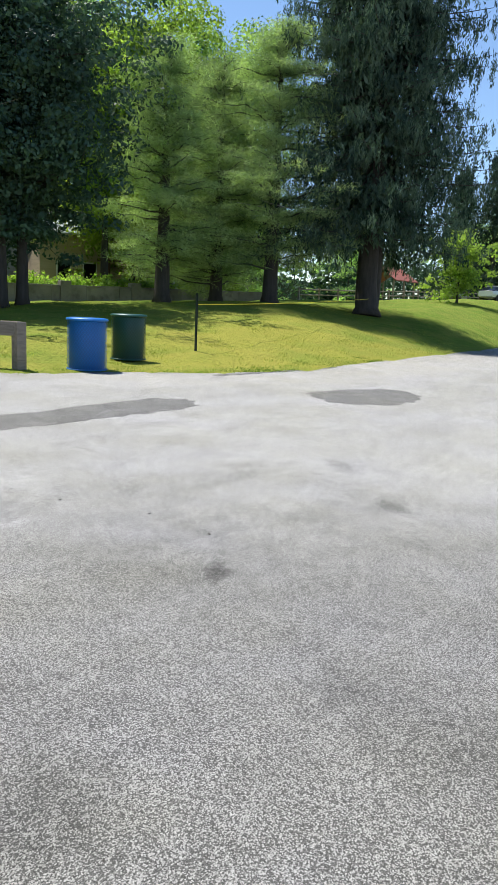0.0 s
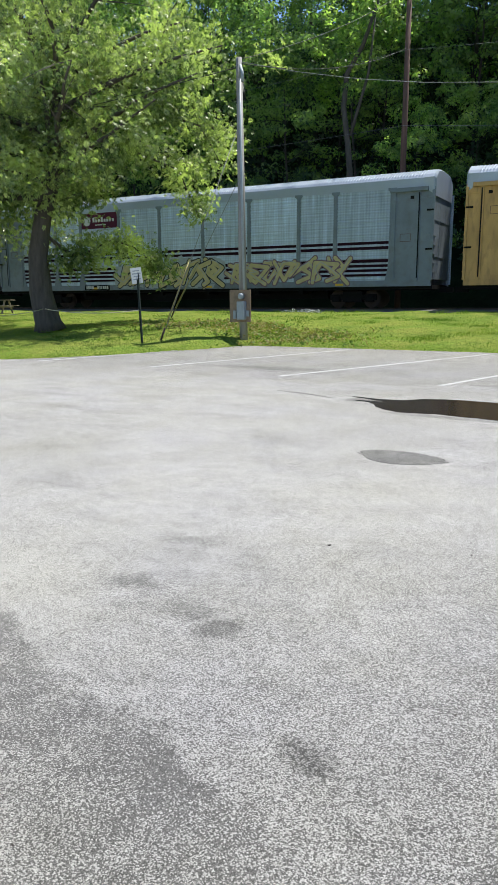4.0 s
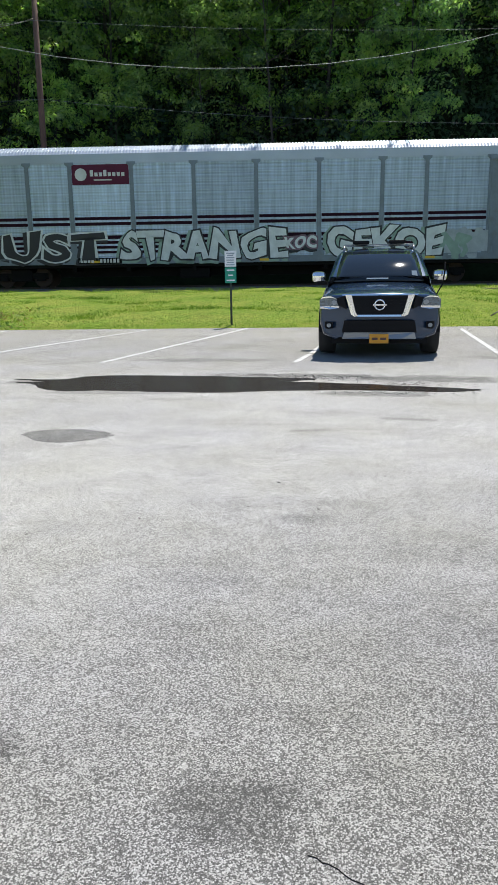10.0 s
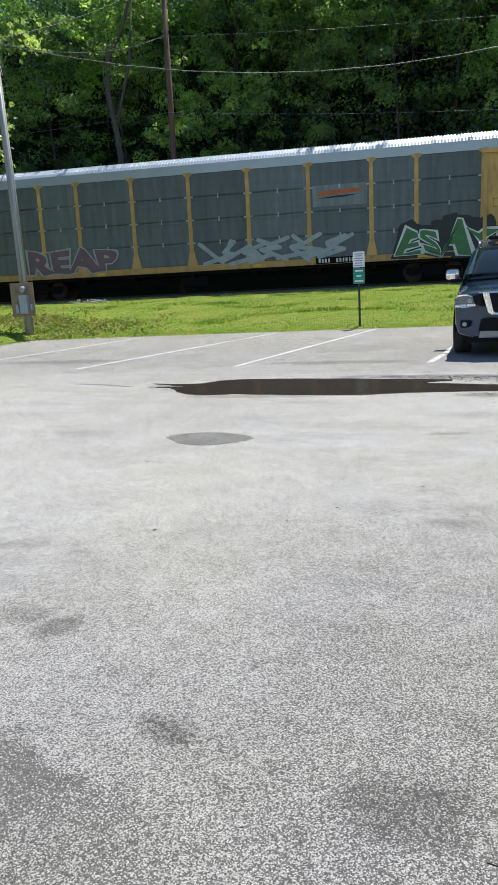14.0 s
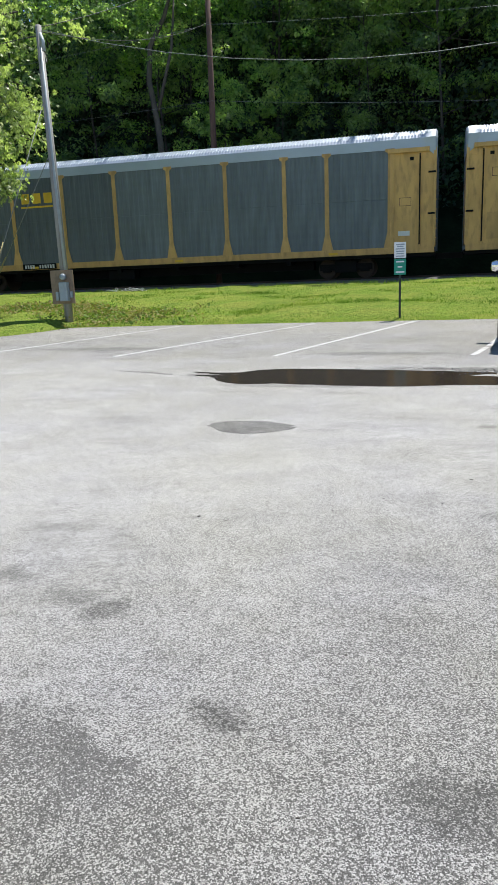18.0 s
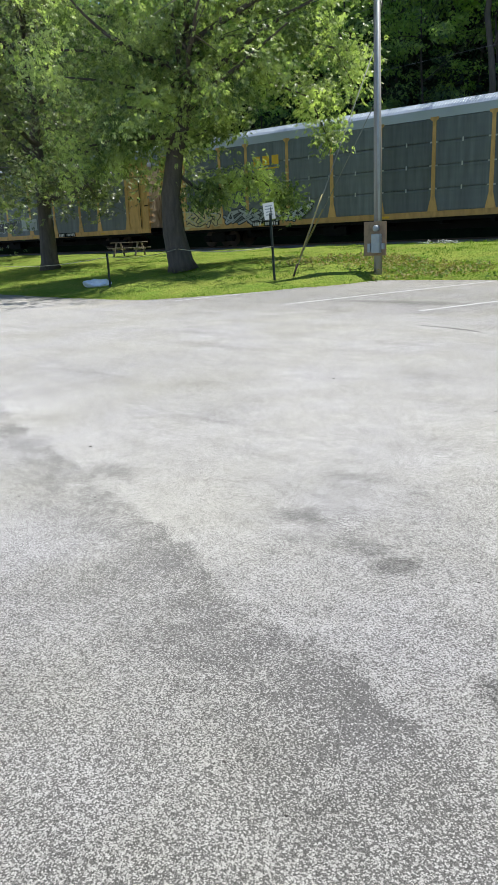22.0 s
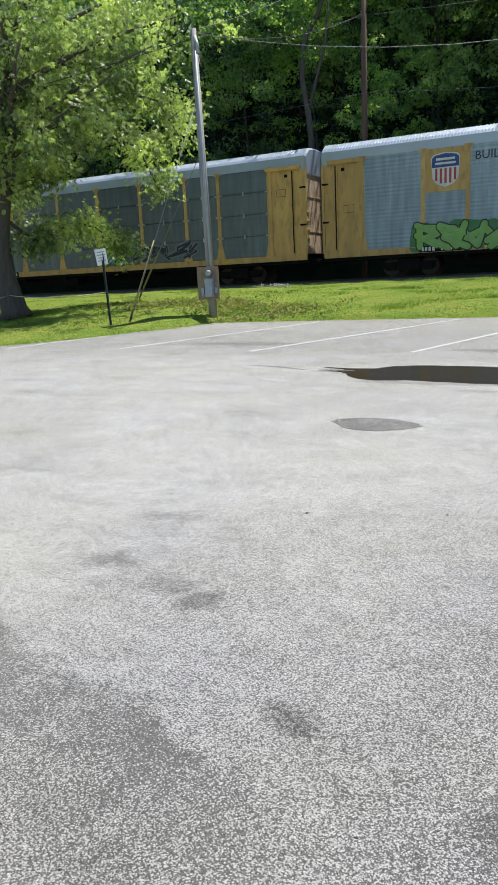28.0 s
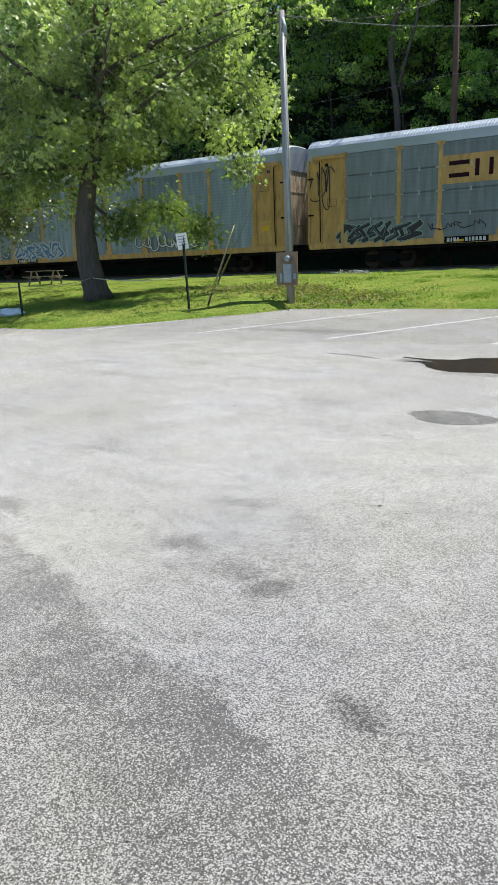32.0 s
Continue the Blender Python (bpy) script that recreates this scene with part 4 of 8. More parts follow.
def wheel_mesh():
    v, f = tube([(0, -0.07, 0), (0, -0.05, 0), (0, 0.03, 0), (0, 0.05, 0), (0, 0.07, 0)], [0.30, 0.42, 0.42, 0.45, 0.45], 20)
    return mesh_of("wheel", v, f)


def flat_poly(polys, y, thick=0.004):
    """Thin painted shapes on the car's side: outlines in x and z."""
    vs, fs = [], []
    for p in polys:
        o = len(vs)
        n = len(p)
        vs += [(a, y, b) for a, b in p] + [(a, y + thick, b) for a, b in p]
        area = sum(p[i][0] * p[(i + 1) % n][1] - p[(i + 1) % n][0] * p[i][1] for i in range(n))
        front = list(range(o, o + n))
        fs.append(tuple(front if area > 0 else front[::-1]))
        for i in range(n):
            j = (i + 1) % n
            fs.append((o + i, o + n + i, o + n + j, o + j))
    return mesh_of("paint", vs, fs)


def brush(a, b, w):
    """One sprayed stroke with rounded ends, as an outline."""
    a, b = Vector(a), Vector(b)
    d = (b - a).normalized() if (b - a).length > 1e-6 else Vector((1, 0))
    s = Vector((-d.y, d.x))
    out = []
    for c, e in ((b, 0), (a, math.pi)):
        for k in range(5):
            t = e - math.pi / 2 + math.pi * k / 4
            q = c + (d * math.cos(t) + s * math.sin(t)) * w / 2
            out.append((q.x, q.y))
    return out


def curl(pts, steps=5):
    """A smooth line through the given points."""
    out = []
    n = len(pts)
    for i in range(n - 1):
        p0, p1, p2, p3 = (Vector(pts[min(max(i + k, 0), n - 1)]) for k in (-1, 0, 1, 2))
        for k in range(steps):
            u = k / steps
            out.append(0.5 * ((2 * p1) + (p2 - p0) * u + (2 * p0 - 5 * p1 + 4 * p2 - p3) * u * u + (3 * p1 - p0 - 3 * p2 + p3) * u ** 3))
    return out + [Vector(pts[-1])]


def ribbon(pts, width, y):
    """One sprayed line as a flat band; each length lies a little over the one before."""
    vs, n = [], len(pts)
    for i, p in enumerate(pts):
        d = (pts[min(i + 1, n - 1)] - pts[max(i - 1, 0)])
        d = d.normalized() if d.length > 1e-6 else Vector((1, 0))
        s = Vector((-d.y, d.x)) * width / 2 * (0.75 if i in (0, n - 1) else 1)
        vs += [(p.x + s.x, y - 0.0004 * i, p.y + s.y), (p.x - s.x, y - 0.0004 * i, p.y - s.y)]
    return mesh_of("sprayed_line", vs, [(2 * i, 2 * i + 1, 2 * i + 3, 2 * i + 2) for i in range(n - 1)])


def lump(cx, cz, rx, rz, rng, n=14, rough=0.15, tilt=0.0):
    """A rounded, uneven outline."""
    out = []
    for k in range(n):
        a = 2 * math.pi * k / n
        c, q = math.cos(a), math.sin(a)
        r = rng.uniform(1 - rough, 1 + 0.6 * rough)
        x = rx * r * math.copysign(abs(c) ** 0.55, c)
        z = rz * r * math.copysign(abs(q) ** 0.55, q)
        out.append((cx + x + tilt * z, max(cz + z, 1.04)))
    return out


STROKES = (
    ((0.1, 1.0), (0.6, 0.62), (0.3, 0.5), (0.9, 0.0)),
    ((0.1, 0.0), (0.3, 0.9), (0.9, 0.75), (0.6, 0.4)),
    ((0.0, 0.3), (0.5, 0.85), (1.0, 0.2), (0.7, 0.02)),
    ((0.2, 0.2), (0.3, 0.9), (0.95, 0.85), (0.5, 0.15), (0.05, 0.55)),
    ((0.0, 0.9), (0.5, 0.1), (0.65, 0.95)),
    ((0.05, 0.1), (0.5, 0.35), (0.35, 0.7), (1.0, 1.0)),
    ((0.9, 0.95), (0.55, 0.5), (0.9, 0.4), (0.1, 0.05)),
)


def layered(polys, y):
    """Strokes of one coat, each a hair over the one before."""
    vs, fs = [], []
    for i, p in enumerate(polys):
        o, n = len(vs), len(p)
        vs += [(a, y - 0.0003 * i, b) for a, b in p]
        area = sum(p[q][0] * p[(q + 1) % n][1] - p[(q + 1) % n][0] * p[q][1] for q in range(n))
        fs.append(tuple(range(o, o + n)) if area > 0 else tuple(range(o + n - 1, o - 1, -1)))
    return mesh_of("sprayed_stroke", vs, fs)


def graffiti(car, seed, x0, x1, z0, z1, count, fill, edge, back=None, width=0.22, label=""):
    """Sprayed bubble shapes over a cloud, or a thin scribble; each a coat of its own."""
    rng = random.Random(seed)
    y = -1.636
    w, h = (x1 - x0) / max(count, 4), z1 - z0
    clouds = max(count, 4) * 2
    if back:
        for k in range(clouds):
            p = lump(x0 + (x1 - x0) * (k + 0.5) / clouds, (z0 + z1) / 2 + rng.uniform(-0.15, 0.15), w * 0.5, h * rng.uniform(0.5, 0.66), rng)
            part("sprayed_cloud", flat_poly([p], y - 0.002 * (k % 3)), INKS[back], car)
    if width < 0.095:
        pts, turn_ = [], 0.0
        for k in range(count * 6):
            turn_ += rng.choice((1, 1, -1)) * rng.uniform(0.9, 2.2)
            pts.append((x0 + (x1 - x0) * k / (count * 6) + min(0.45 * h, 0.3) * math.cos(turn_) * rng.uniform(0.3, 1.0), (z0 + z1) / 2 + 0.5 * h * math.sin(turn_) * rng.uniform(0.3, 1.0)))
        if edge:
            part("sprayed_outline", ribbon(curl(pts, 4), width * 1.9, y - 0.008), INKS[edge], car)
        part("sprayed_line", ribbon(curl(pts, 4), width, y - 0.012), INKS[fill], car)
        return
    # interlocked strokes with bent ends, drawn as outline, fill and a thin shine
    for k in range(count):
        ax, az = x0 + k * w - 0.12 * w, z0 + rng.uniform(-0.06, 0.06) * h
        bw, bh = w * rng.uniform(1.3, 1.6), h * rng.uniform(0.88, 1.05)
        lean = rng.uniform(-0.12, 0.25)
        lines = []
        for line in rng.sample(STROKES, 2):
            lines.append([(ax + bw * (a + rng.uniform(-0.14, 0.14) + lean * (b - 0.5)), max(1.08, az + bh * (b + rng.uniform(-0.07, 0.07)))) for a, b in line])
        thick = min(max(width * 1.15, 0.13), 0.42 * w)
        d = y - 0.008 - 0.007 * (k % 2)
        for name, ink, wide, lift in (("sprayed_outline", edge, thick + 0.11, 0.0), ("sprayed_shape", fill, thick, 0.006)):
            if ink:
                polys = [brush(p, q, wide) for line in lines for p, q in zip(line, line[1:])]
                me = layered(polys, d - lift)
                part(name, me, INKS[ink], car, label if ink == fill else "")
        if edge:
            shine = curl([(p[0] - thick * 0.22, p[1] + thick * 0.2) for p in lines[0]], 2)
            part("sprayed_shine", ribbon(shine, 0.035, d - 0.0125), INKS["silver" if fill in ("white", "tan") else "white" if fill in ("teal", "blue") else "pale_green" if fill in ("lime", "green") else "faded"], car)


def words(text, size, y, depth=0.003, stretch=1.0, fat=0.0, space=1.0, warp=0.0):
    """Flat letters that stand upright in x and z."""
    cu = bpy.data.curves.new("letters", "FONT")
    cu.body, cu.size, cu.extrude, cu.align_x = text, size, depth, "CENTER"
    cu.resolution_u, cu.offset, cu.space_character = 3, fat, space
    ob = bpy.data.objects.new("letters", cu)
    me = bpy.data.meshes.new_from_object(ob)
    bpy.data.objects.remove(ob)
    bpy.data.curves.remove(cu)
    for v in me.vertices:
        x, z = v.co.x * stretch, v.co.y
        v.co = Vector((x + warp * (z - 0.4 * size) * math.sin(3.1 * x + 0.6), y - v.co.z, z * (1 + 0.35 * warp * math.sin(2.3 * x + 1.0)) + 0.22 * warp * math.sin(5.2 * x)))
    me.materials.clear()
    return me


def glyphs(me):
    """The separate letters of a mesh of words, each as a mesh of its own."""
    root = list(range(len(me.vertices)))

    def top(i):
        while root[i] != i:
            root[i] = root[root[i]]
            i = root[i]
        return i

    for e in me.edges:
        root[top(e.vertices[0])] = top(e.vertices[1])
    seen = {}
    for v in me.vertices:  # front, rim and back of a letter meet at the same outline
        root[top(v.index)] = top(seen.setdefault((round(v.co.x, 3), round(v.co.z, 3)), v.index))
    groups = {}
    for f in me.polygons:
        groups.setdefault(top(f.vertices[0]), []).append(list(f.vertices))
    out = []
    for faces in groups.values():
        used = sorted({i for f in faces for i in f})
        at = {i: k for k, i in enumerate(used)}
        out.append(mesh_of("letter", [tuple(me.vertices[i].co) for i in used], [[at[i] for i in f] for f in faces]))
    return out


def graffiti_word(car, text, x, z, size, fill, edge, stretch=1.0, shadow="", fat=0.055, space=1.12, warp=0.22):
    """A legible sprayed word in fat letters: a broad outline, a drop shadow, the fill and a few highlights."""
    if shadow:
        ob = part("sprayed_shadow", words(text, size, -1.638, 0.001, stretch, fat + 0.11, space, warp), INKS[shadow], car)
        ob.location = (x - 0.10, 0, z - 0.07)
    ob = part("sprayed_outline", words(text, size, -1.643, 0.001, stretch, fat + 0.065, space, warp), INKS[edge], car)
    ob.location = (x, 0, z)
    for me in glyphs(words(text, size, -1.650, 0.001, stretch, fat, space, warp)):
        ob = part("sprayed_letter", me, INKS[fill], car, fill.replace("_", " ") + " sprayed letter of the word " + text)
        ob.location = (x, 0, z)


def rect(x0, x1, z0, z1):
    return [(x0, z0), (x1, z0), (x1, z1), (x0, z1)]


def stencil_bars(car, x, z, n, h=0.17, seed=0):
    """Unreadable white car marks as plain bars."""
    rng = random.Random(seed)
    polys, a = [], x
    for i in range(n):
        w = rng.uniform(0.07, 0.12)
        polys.append(rect(a, a + w, z, z + h))
        a += w + (0.28 if i == 3 else 0.055)
    part("stencil_plate", flat_poly([rect(x - 0.12, a + 0.06, z - 0.05, z + h + 0.05)], -1.644, 0.003), BLACK, car)
    part("car_mark", flat_poly(polys, -1.650), STENCIL, car, "white stencilled car marks")["kind"] = "stuff"


def autorack(k, label, sheet_mat, kind, trim, end, sill, hood=None):
    """A closed car carrier, about 27 m long, with its sheets, uprights, ends, roof and running gear."""
    car = thing("autorack_car", label, "railway car", "cars of the train")
    x = -HALF + 1.95
    edges = [x]
    for w in PANEL_W:
        part("side_sheet", cached(("sheet", w, kind, sheet_mat.name), lambda: panel_mesh(w, kind)), sheet_mat, car).location = (x + w / 2, 0, 0)
        x += w
        edges.append(x)
    for e in edges:
        part("side_post", cached(("post", trim.name), post_mesh), trim, car).location = (e, 0, 0)
    part("roof", cached(("roof",), roof_mesh), ROOFING, car, "ribbed galvanised roof")
    for turn in (0, 180):
        q = pose(0, 0, 0, 0, 0, 0)
        ob = part("end_bay", cached(("bay", end.name, turn), (lambda: end_section_mesh()) if not turn else (lambda: mirrored(end_section_mesh()))), end, car)
        worn = END_WORN if end == YELLOW else end
        ob = part("end_door", cached(("door", worn.name), end_door_mesh), worn, car)
        ob.matrix_basis = pose(0, 0, 0, 0, 0, turn)
        ob = part("roof_hood", cached(("hood", (hood or ROOFING).name), end_cap_mesh), hood or ROOFING, car)
        ob.matrix_basis = pose(0, 0, 0, 0, 0, turn)
    for e in (-1, 1):
        for key, x0, x1, z0, z1, y, mat, name in (("gap", 0.66, 0.72, 1.36, 5.12, -1.674, BLACK, "door_gap"), ("slot", 0.95, 1.12, 4.86, 5.0, -1.606, BLACK, "latch_slot"), ("hatch", 0.9, 1.72, 1.45, 2.55, -1.618, end, "hatch"), ("hinge", 0.02, 0.34, 4.3, 4.38, -1.664, BLACK, "hinge_bar"), ("hinge2", 0.02, 0.34, 2.6, 2.68, -1.664, BLACK, "hinge_bar")):
            if key == "hatch" and k % 2:
                continue
            part(name, cached((key, e, mat.name), lambda: flat_poly([rect(min(e * (HALF - x0), e * (HALF - x1)), max(e * (HALF - x0), e * (HALF - x1)), z0, z1)], y, 0.012)), mat, car)
        fr = [rect(a, b, c, d) for a, b, c, d in ((-0.25, 0.25, 0, 0.02), (-0.25, 0.25, 0.33, 0.35), (-0.25, -0.23, 0.02, 0.33), (0.23, 0.25, 0.02, 0.33))]
        ob = part("notice_frame", cached(("frame",), lambda: flat_poly(fr, -1.608)), BROWN, car)
        ob.location = (e * (HALF - 1.3), 0, 3.0 if k % 2 else 4.0)
        ob["kind"] = "stuff"
    if kind == "stack":
        for e in edges:
            for q in range(1, 4):
                br = part("bracket", cached(("bracket",), lambda: boxed_mesh(-0.2, 0.2, -1.622, -1.60, -0.03, 0.035)), BRACKET, car)
                br.location = (e, 0, SIDE_Z0 + (SIDE_Z1 - SIDE_Z0) * q / 4 - 0.02)
        for i in range(9):
            for q in range(1, 4):
                br = part("bracket", cached(("clip",), lambda: boxed_mesh(-0.03, 0.03, -1.628, -1.60, -0.09, 0.09)), BRACKET, car)
                br.location = (middle(i), 0, SIDE_Z0 + (SIDE_Z1 - SIDE_Z0) * q / 4 - 0.02)
    part("side_sill", cached(("sill", sill.name), sill_mesh), sill, car)
    part("far_side", cached(("far", sheet_mat.name), far_side_mesh), sheet_mat, car)
    part("underframe", cached(("deck",), deck_mesh), BLACK, car)
    for tx in (-9.6, 9.6):
        tr = part("truck", cached(("truck",), truck_mesh), BLACK, car, "black wheel truck")
        tr.location = (tx, 0, 0)
        for wx in (-0.87, 0.87):
            for wy in (-0.74, 0.74):
                ob = part("wheel", cached(("wheel",), wheel_mesh), STEEL_RUST, tr)
                ob.location = (wx, wy, 0.45)
                if wy > 0:
                    ob.rotation_euler = (0, 0, math.pi)
    for i, mx in enumerate((-6.2, 1.5, 8.9)):
        part("sill_mark", cached(("mark", i), lambda: flat_poly([rect(mx, mx + 0.42, 1.06, 1.16)], -1.646)), YMARK, car, "yellow reflector mark")
    return car


def mirrored(me):
    """The same mesh turned about x = 0, with its faces outward."""
    bm = bmesh.new()
    bm.from_mesh(me)
    for v in bm.verts:
        v.co.x = -v.co.x
    bmesh.ops.reverse_faces(bm, faces=bm.faces)
    bm.to_mesh(me)
    bm.free()
    return me


def middle(i):
    """The middle of side sheet i, counted from the rear end."""
    return -HALF + 1.95 + sum(PANEL_W[:i]) + PANEL_W[i] / 2


def silver_car(k, label):
    car = autorack(k, label, P_SILVER, "level", SILVERP, SILVERP, SILVERP)
    for i, w in enumerate(PANEL_W):
        a, b = middle(i) - w / 2 + 0.12, middle(i) + w / 2 - 0.12
        for z, h in ((2.94, 0.13), (2.70, 0.14), (2.11, 0.15), (1.90, 0.12), (1.69, 0.12), (1.48, 0.11)):
            part("stripe", flat_poly([rect(a, b, z, z + h)], -1.606), MAROON, car)
    a = middle(2)
    part("logo_panel", flat_poly([rect(a - 1.28, a + 1.28, 4.45, 5.30)], -1.612), LOGO_MAROON, car, "maroon logo panel")
    part("logo_mark", flat_poly([[(a - 0.88 + 0.27 * math.cos(t * 0.524), 4.88 + 0.27 * math.sin(t * 0.524)) for t in range(12)]], -1.618), STENCIL, car)
    part("logo_lettering", flat_poly([rect(a - 0.46 + i * 0.2, a - 0.46 + i * 0.2 + 0.14, 4.80, 4.96 + (0.1 if i in (0, 3) else 0)) for i in range(8)], -1.618), STENCIL, car)
    part("logo_lettering", flat_poly([rect(a - 0.3, a + 0.5, 4.62, 4.67)], -1.618), STENCIL, car)
    stencil_bars(car, a - 1.1, 1.07, 10, seed=k)
    return car


def yellow_car(k, label, sheet_mat, kind, badge="bars", slot=2):
    car = autorack(k, label, sheet_mat, kind, YELLOW, YELLOW, YELLOW)
    a = middle(slot)
    y = -1.613
    if badge == "bars":
        part("logo_lettering", flat_poly([rect(a - 0.85 + i * 0.62, a - 0.4 + i * 0.62, 4.18, 4.66) for i in range(3)] + [rect(a - 0.9, a + 0.85, 3.98, 4.06)], y), YMARK, car, "yellow logo bars")
    elif badge == "bracket":
        part("logo_lettering", flat_poly([rect(a - 0.8, a - 0.72, 4.1, 4.62), rect(a + 0.72, a + 0.8, 4.1, 4.62), rect(a - 0.55, a - 0.2, 4.2, 4.52), rect(a - 0.15, a + 0.2, 4.2, 4.52), rect(a + 0.25, a + 0.55, 4.2, 4.52)], y), INKS["black"], car, "black bracketed logo")
    elif badge == "shield":
        part("logo_panel", flat_poly([rect(a - 0.9, a + 0.9, 3.55, 5.33)], y), YELLOW, car, "yellow logo panel")
        out = [(-0.62, 4.95), (-0.5, 5.08), (0, 5.16), (0.5, 5.08), (0.62, 4.95), (0.55, 4.1), (0.35, 3.85), (0, 3.72), (-0.35, 3.85), (-0.55, 4.1)]
        part("shield", flat_poly([[(a + q, z) for q, z in out]], y - 0.004), STENCIL, car)
        part("shield_top", flat_poly([[(a - 0.58, 4.55), (a + 0.58, 4.55), (a + 0.58, 4.93), (a + 0.46, 5.04), (a, 5.11), (a - 0.46, 5.04), (a - 0.58, 4.93)]], y - 0.008), SHIELD_BLUE, car)
        part("shield_stripe", flat_poly([rect(a - 0.44 + i * 0.2, a - 0.34 + i * 0.2, 4.0 - (0.12 if 0 < i < 4 else 0), 4.5) for i in range(5)], y - 0.008), SHIELD_RED, car)
        part("logo_lettering", flat_poly([rect(a - 0.4, a + 0.4, 4.83, 4.93), rect(a - 0.44, a + 0.44, 4.66, 4.75)], y - 0.012), STENCIL, car)
    elif badge == "small_shield":
        part("logo_panel", flat_poly([rect(a - 0.9, a + 0.9, 3.3, 5.33)], y), YELLOW, car, "yellow logo panel")
        out = [(-0.42, 5.0), (-0.34, 5.1), (0, 5.15), (0.34, 5.1), (0.42, 5.0), (0.38, 4.42), (0.24, 4.24), (0, 4.15), (-0.24, 4.24), (-0.38, 4.42)]
        part("shield", flat_poly([[(a + q, z) for q, z in out]], y - 0.004), STENCIL, car)
        part("shield_top", flat_poly([[(a - 0.39, 4.76), (a + 0.39, 4.76), (a + 0.39, 4.99), (a + 0.31, 5.07), (a, 5.12), (a - 0.31, 5.07), (a - 0.39, 4.99)]], y - 0.008), SHIELD_BLUE, car)
        part("shield_stripe", flat_poly([rect(a - 0.31 + i * 0.14, a - 0.24 + i * 0.14, 4.42 - (0.1 if 0 < i < 4 else 0), 4.72) for i in range(5)], y - 0.008), SHIELD_RED, car)
        part("slogan_bar", flat_poly([rect(a - 0.62 + i * 0.16, a - 0.52 + i * 0.16, 3.74, 3.85) for i in range(8) if i != 4], y - 0.004), BROWN, car)
    elif badge == "small_square":
        part("logo_panel", flat_poly([rect(a - 0.7, a + 0.7, 4.0, 5.0)], y), YMARK, car, "yellow square logo panel")
        part("logo_mark", flat_poly([rect(a - 0.3, a + 0.3, 4.3, 4.8)], y - 0.004), STENCIL, car)
        part("logo_lettering", flat_poly([rect(a - 0.12, a + 0.12, 4.35, 4.75)], y - 0.008), SHIELD_RED, car)
    elif badge == "slash":
        part("logo_panel", flat_poly([rect(a - 1.2, a + 1.2, 3.5, 4.4)], y), P_GREY, car, "grey logo panel")
        part("logo_lettering", flat_poly([[(a - 1.05, 3.95), (a - 0.85, 4.15), (a + 1.1, 4.2), (a + 0.8, 4.03)]], y - 0.004), ORANGE, car)
        part("logo_lettering", flat_poly([[(a - 1.05, 3.84), (a - 0.2, 3.93), (a + 0.9, 3.95), (a + 0.2, 3.85)]], y - 0.004), INKS["black"], car)
    elif badge == "loop":
        part("logo_panel", flat_poly([rect(a - 1.3, a + 1.3, 3.55, 4.75)], y), YELLOW, car, "yellow logo panel")
        for x0, x1, z0, z1 in ((-1.0, -0.1, 4.32, 4.5), (-1.0, -0.1, 3.8, 3.98), (0.15, 0.33, 3.8, 4.5), (0.75, 0.93, 3.8, 4.5)):
            part("logo_bar", flat_poly([rect(a + x0, a + x1, z0, z1)], y - 0.004), MAROON, car)
    if k % 3 == 1:
        part("end_label", flat_poly([rect(HALF - 1.5, HALF - 1.05, 2.05, 2.3)], -1.622), YMARK, car, "yellow notice on the end bay")
    part("end_label", flat_poly([rect(HALF - 1.6, HALF - 1.1, 1.75, 1.95)], -1.606), STENCIL, car)
    stencil_bars(car, a - 1.0, 1.07, 10, seed=k)
    return car


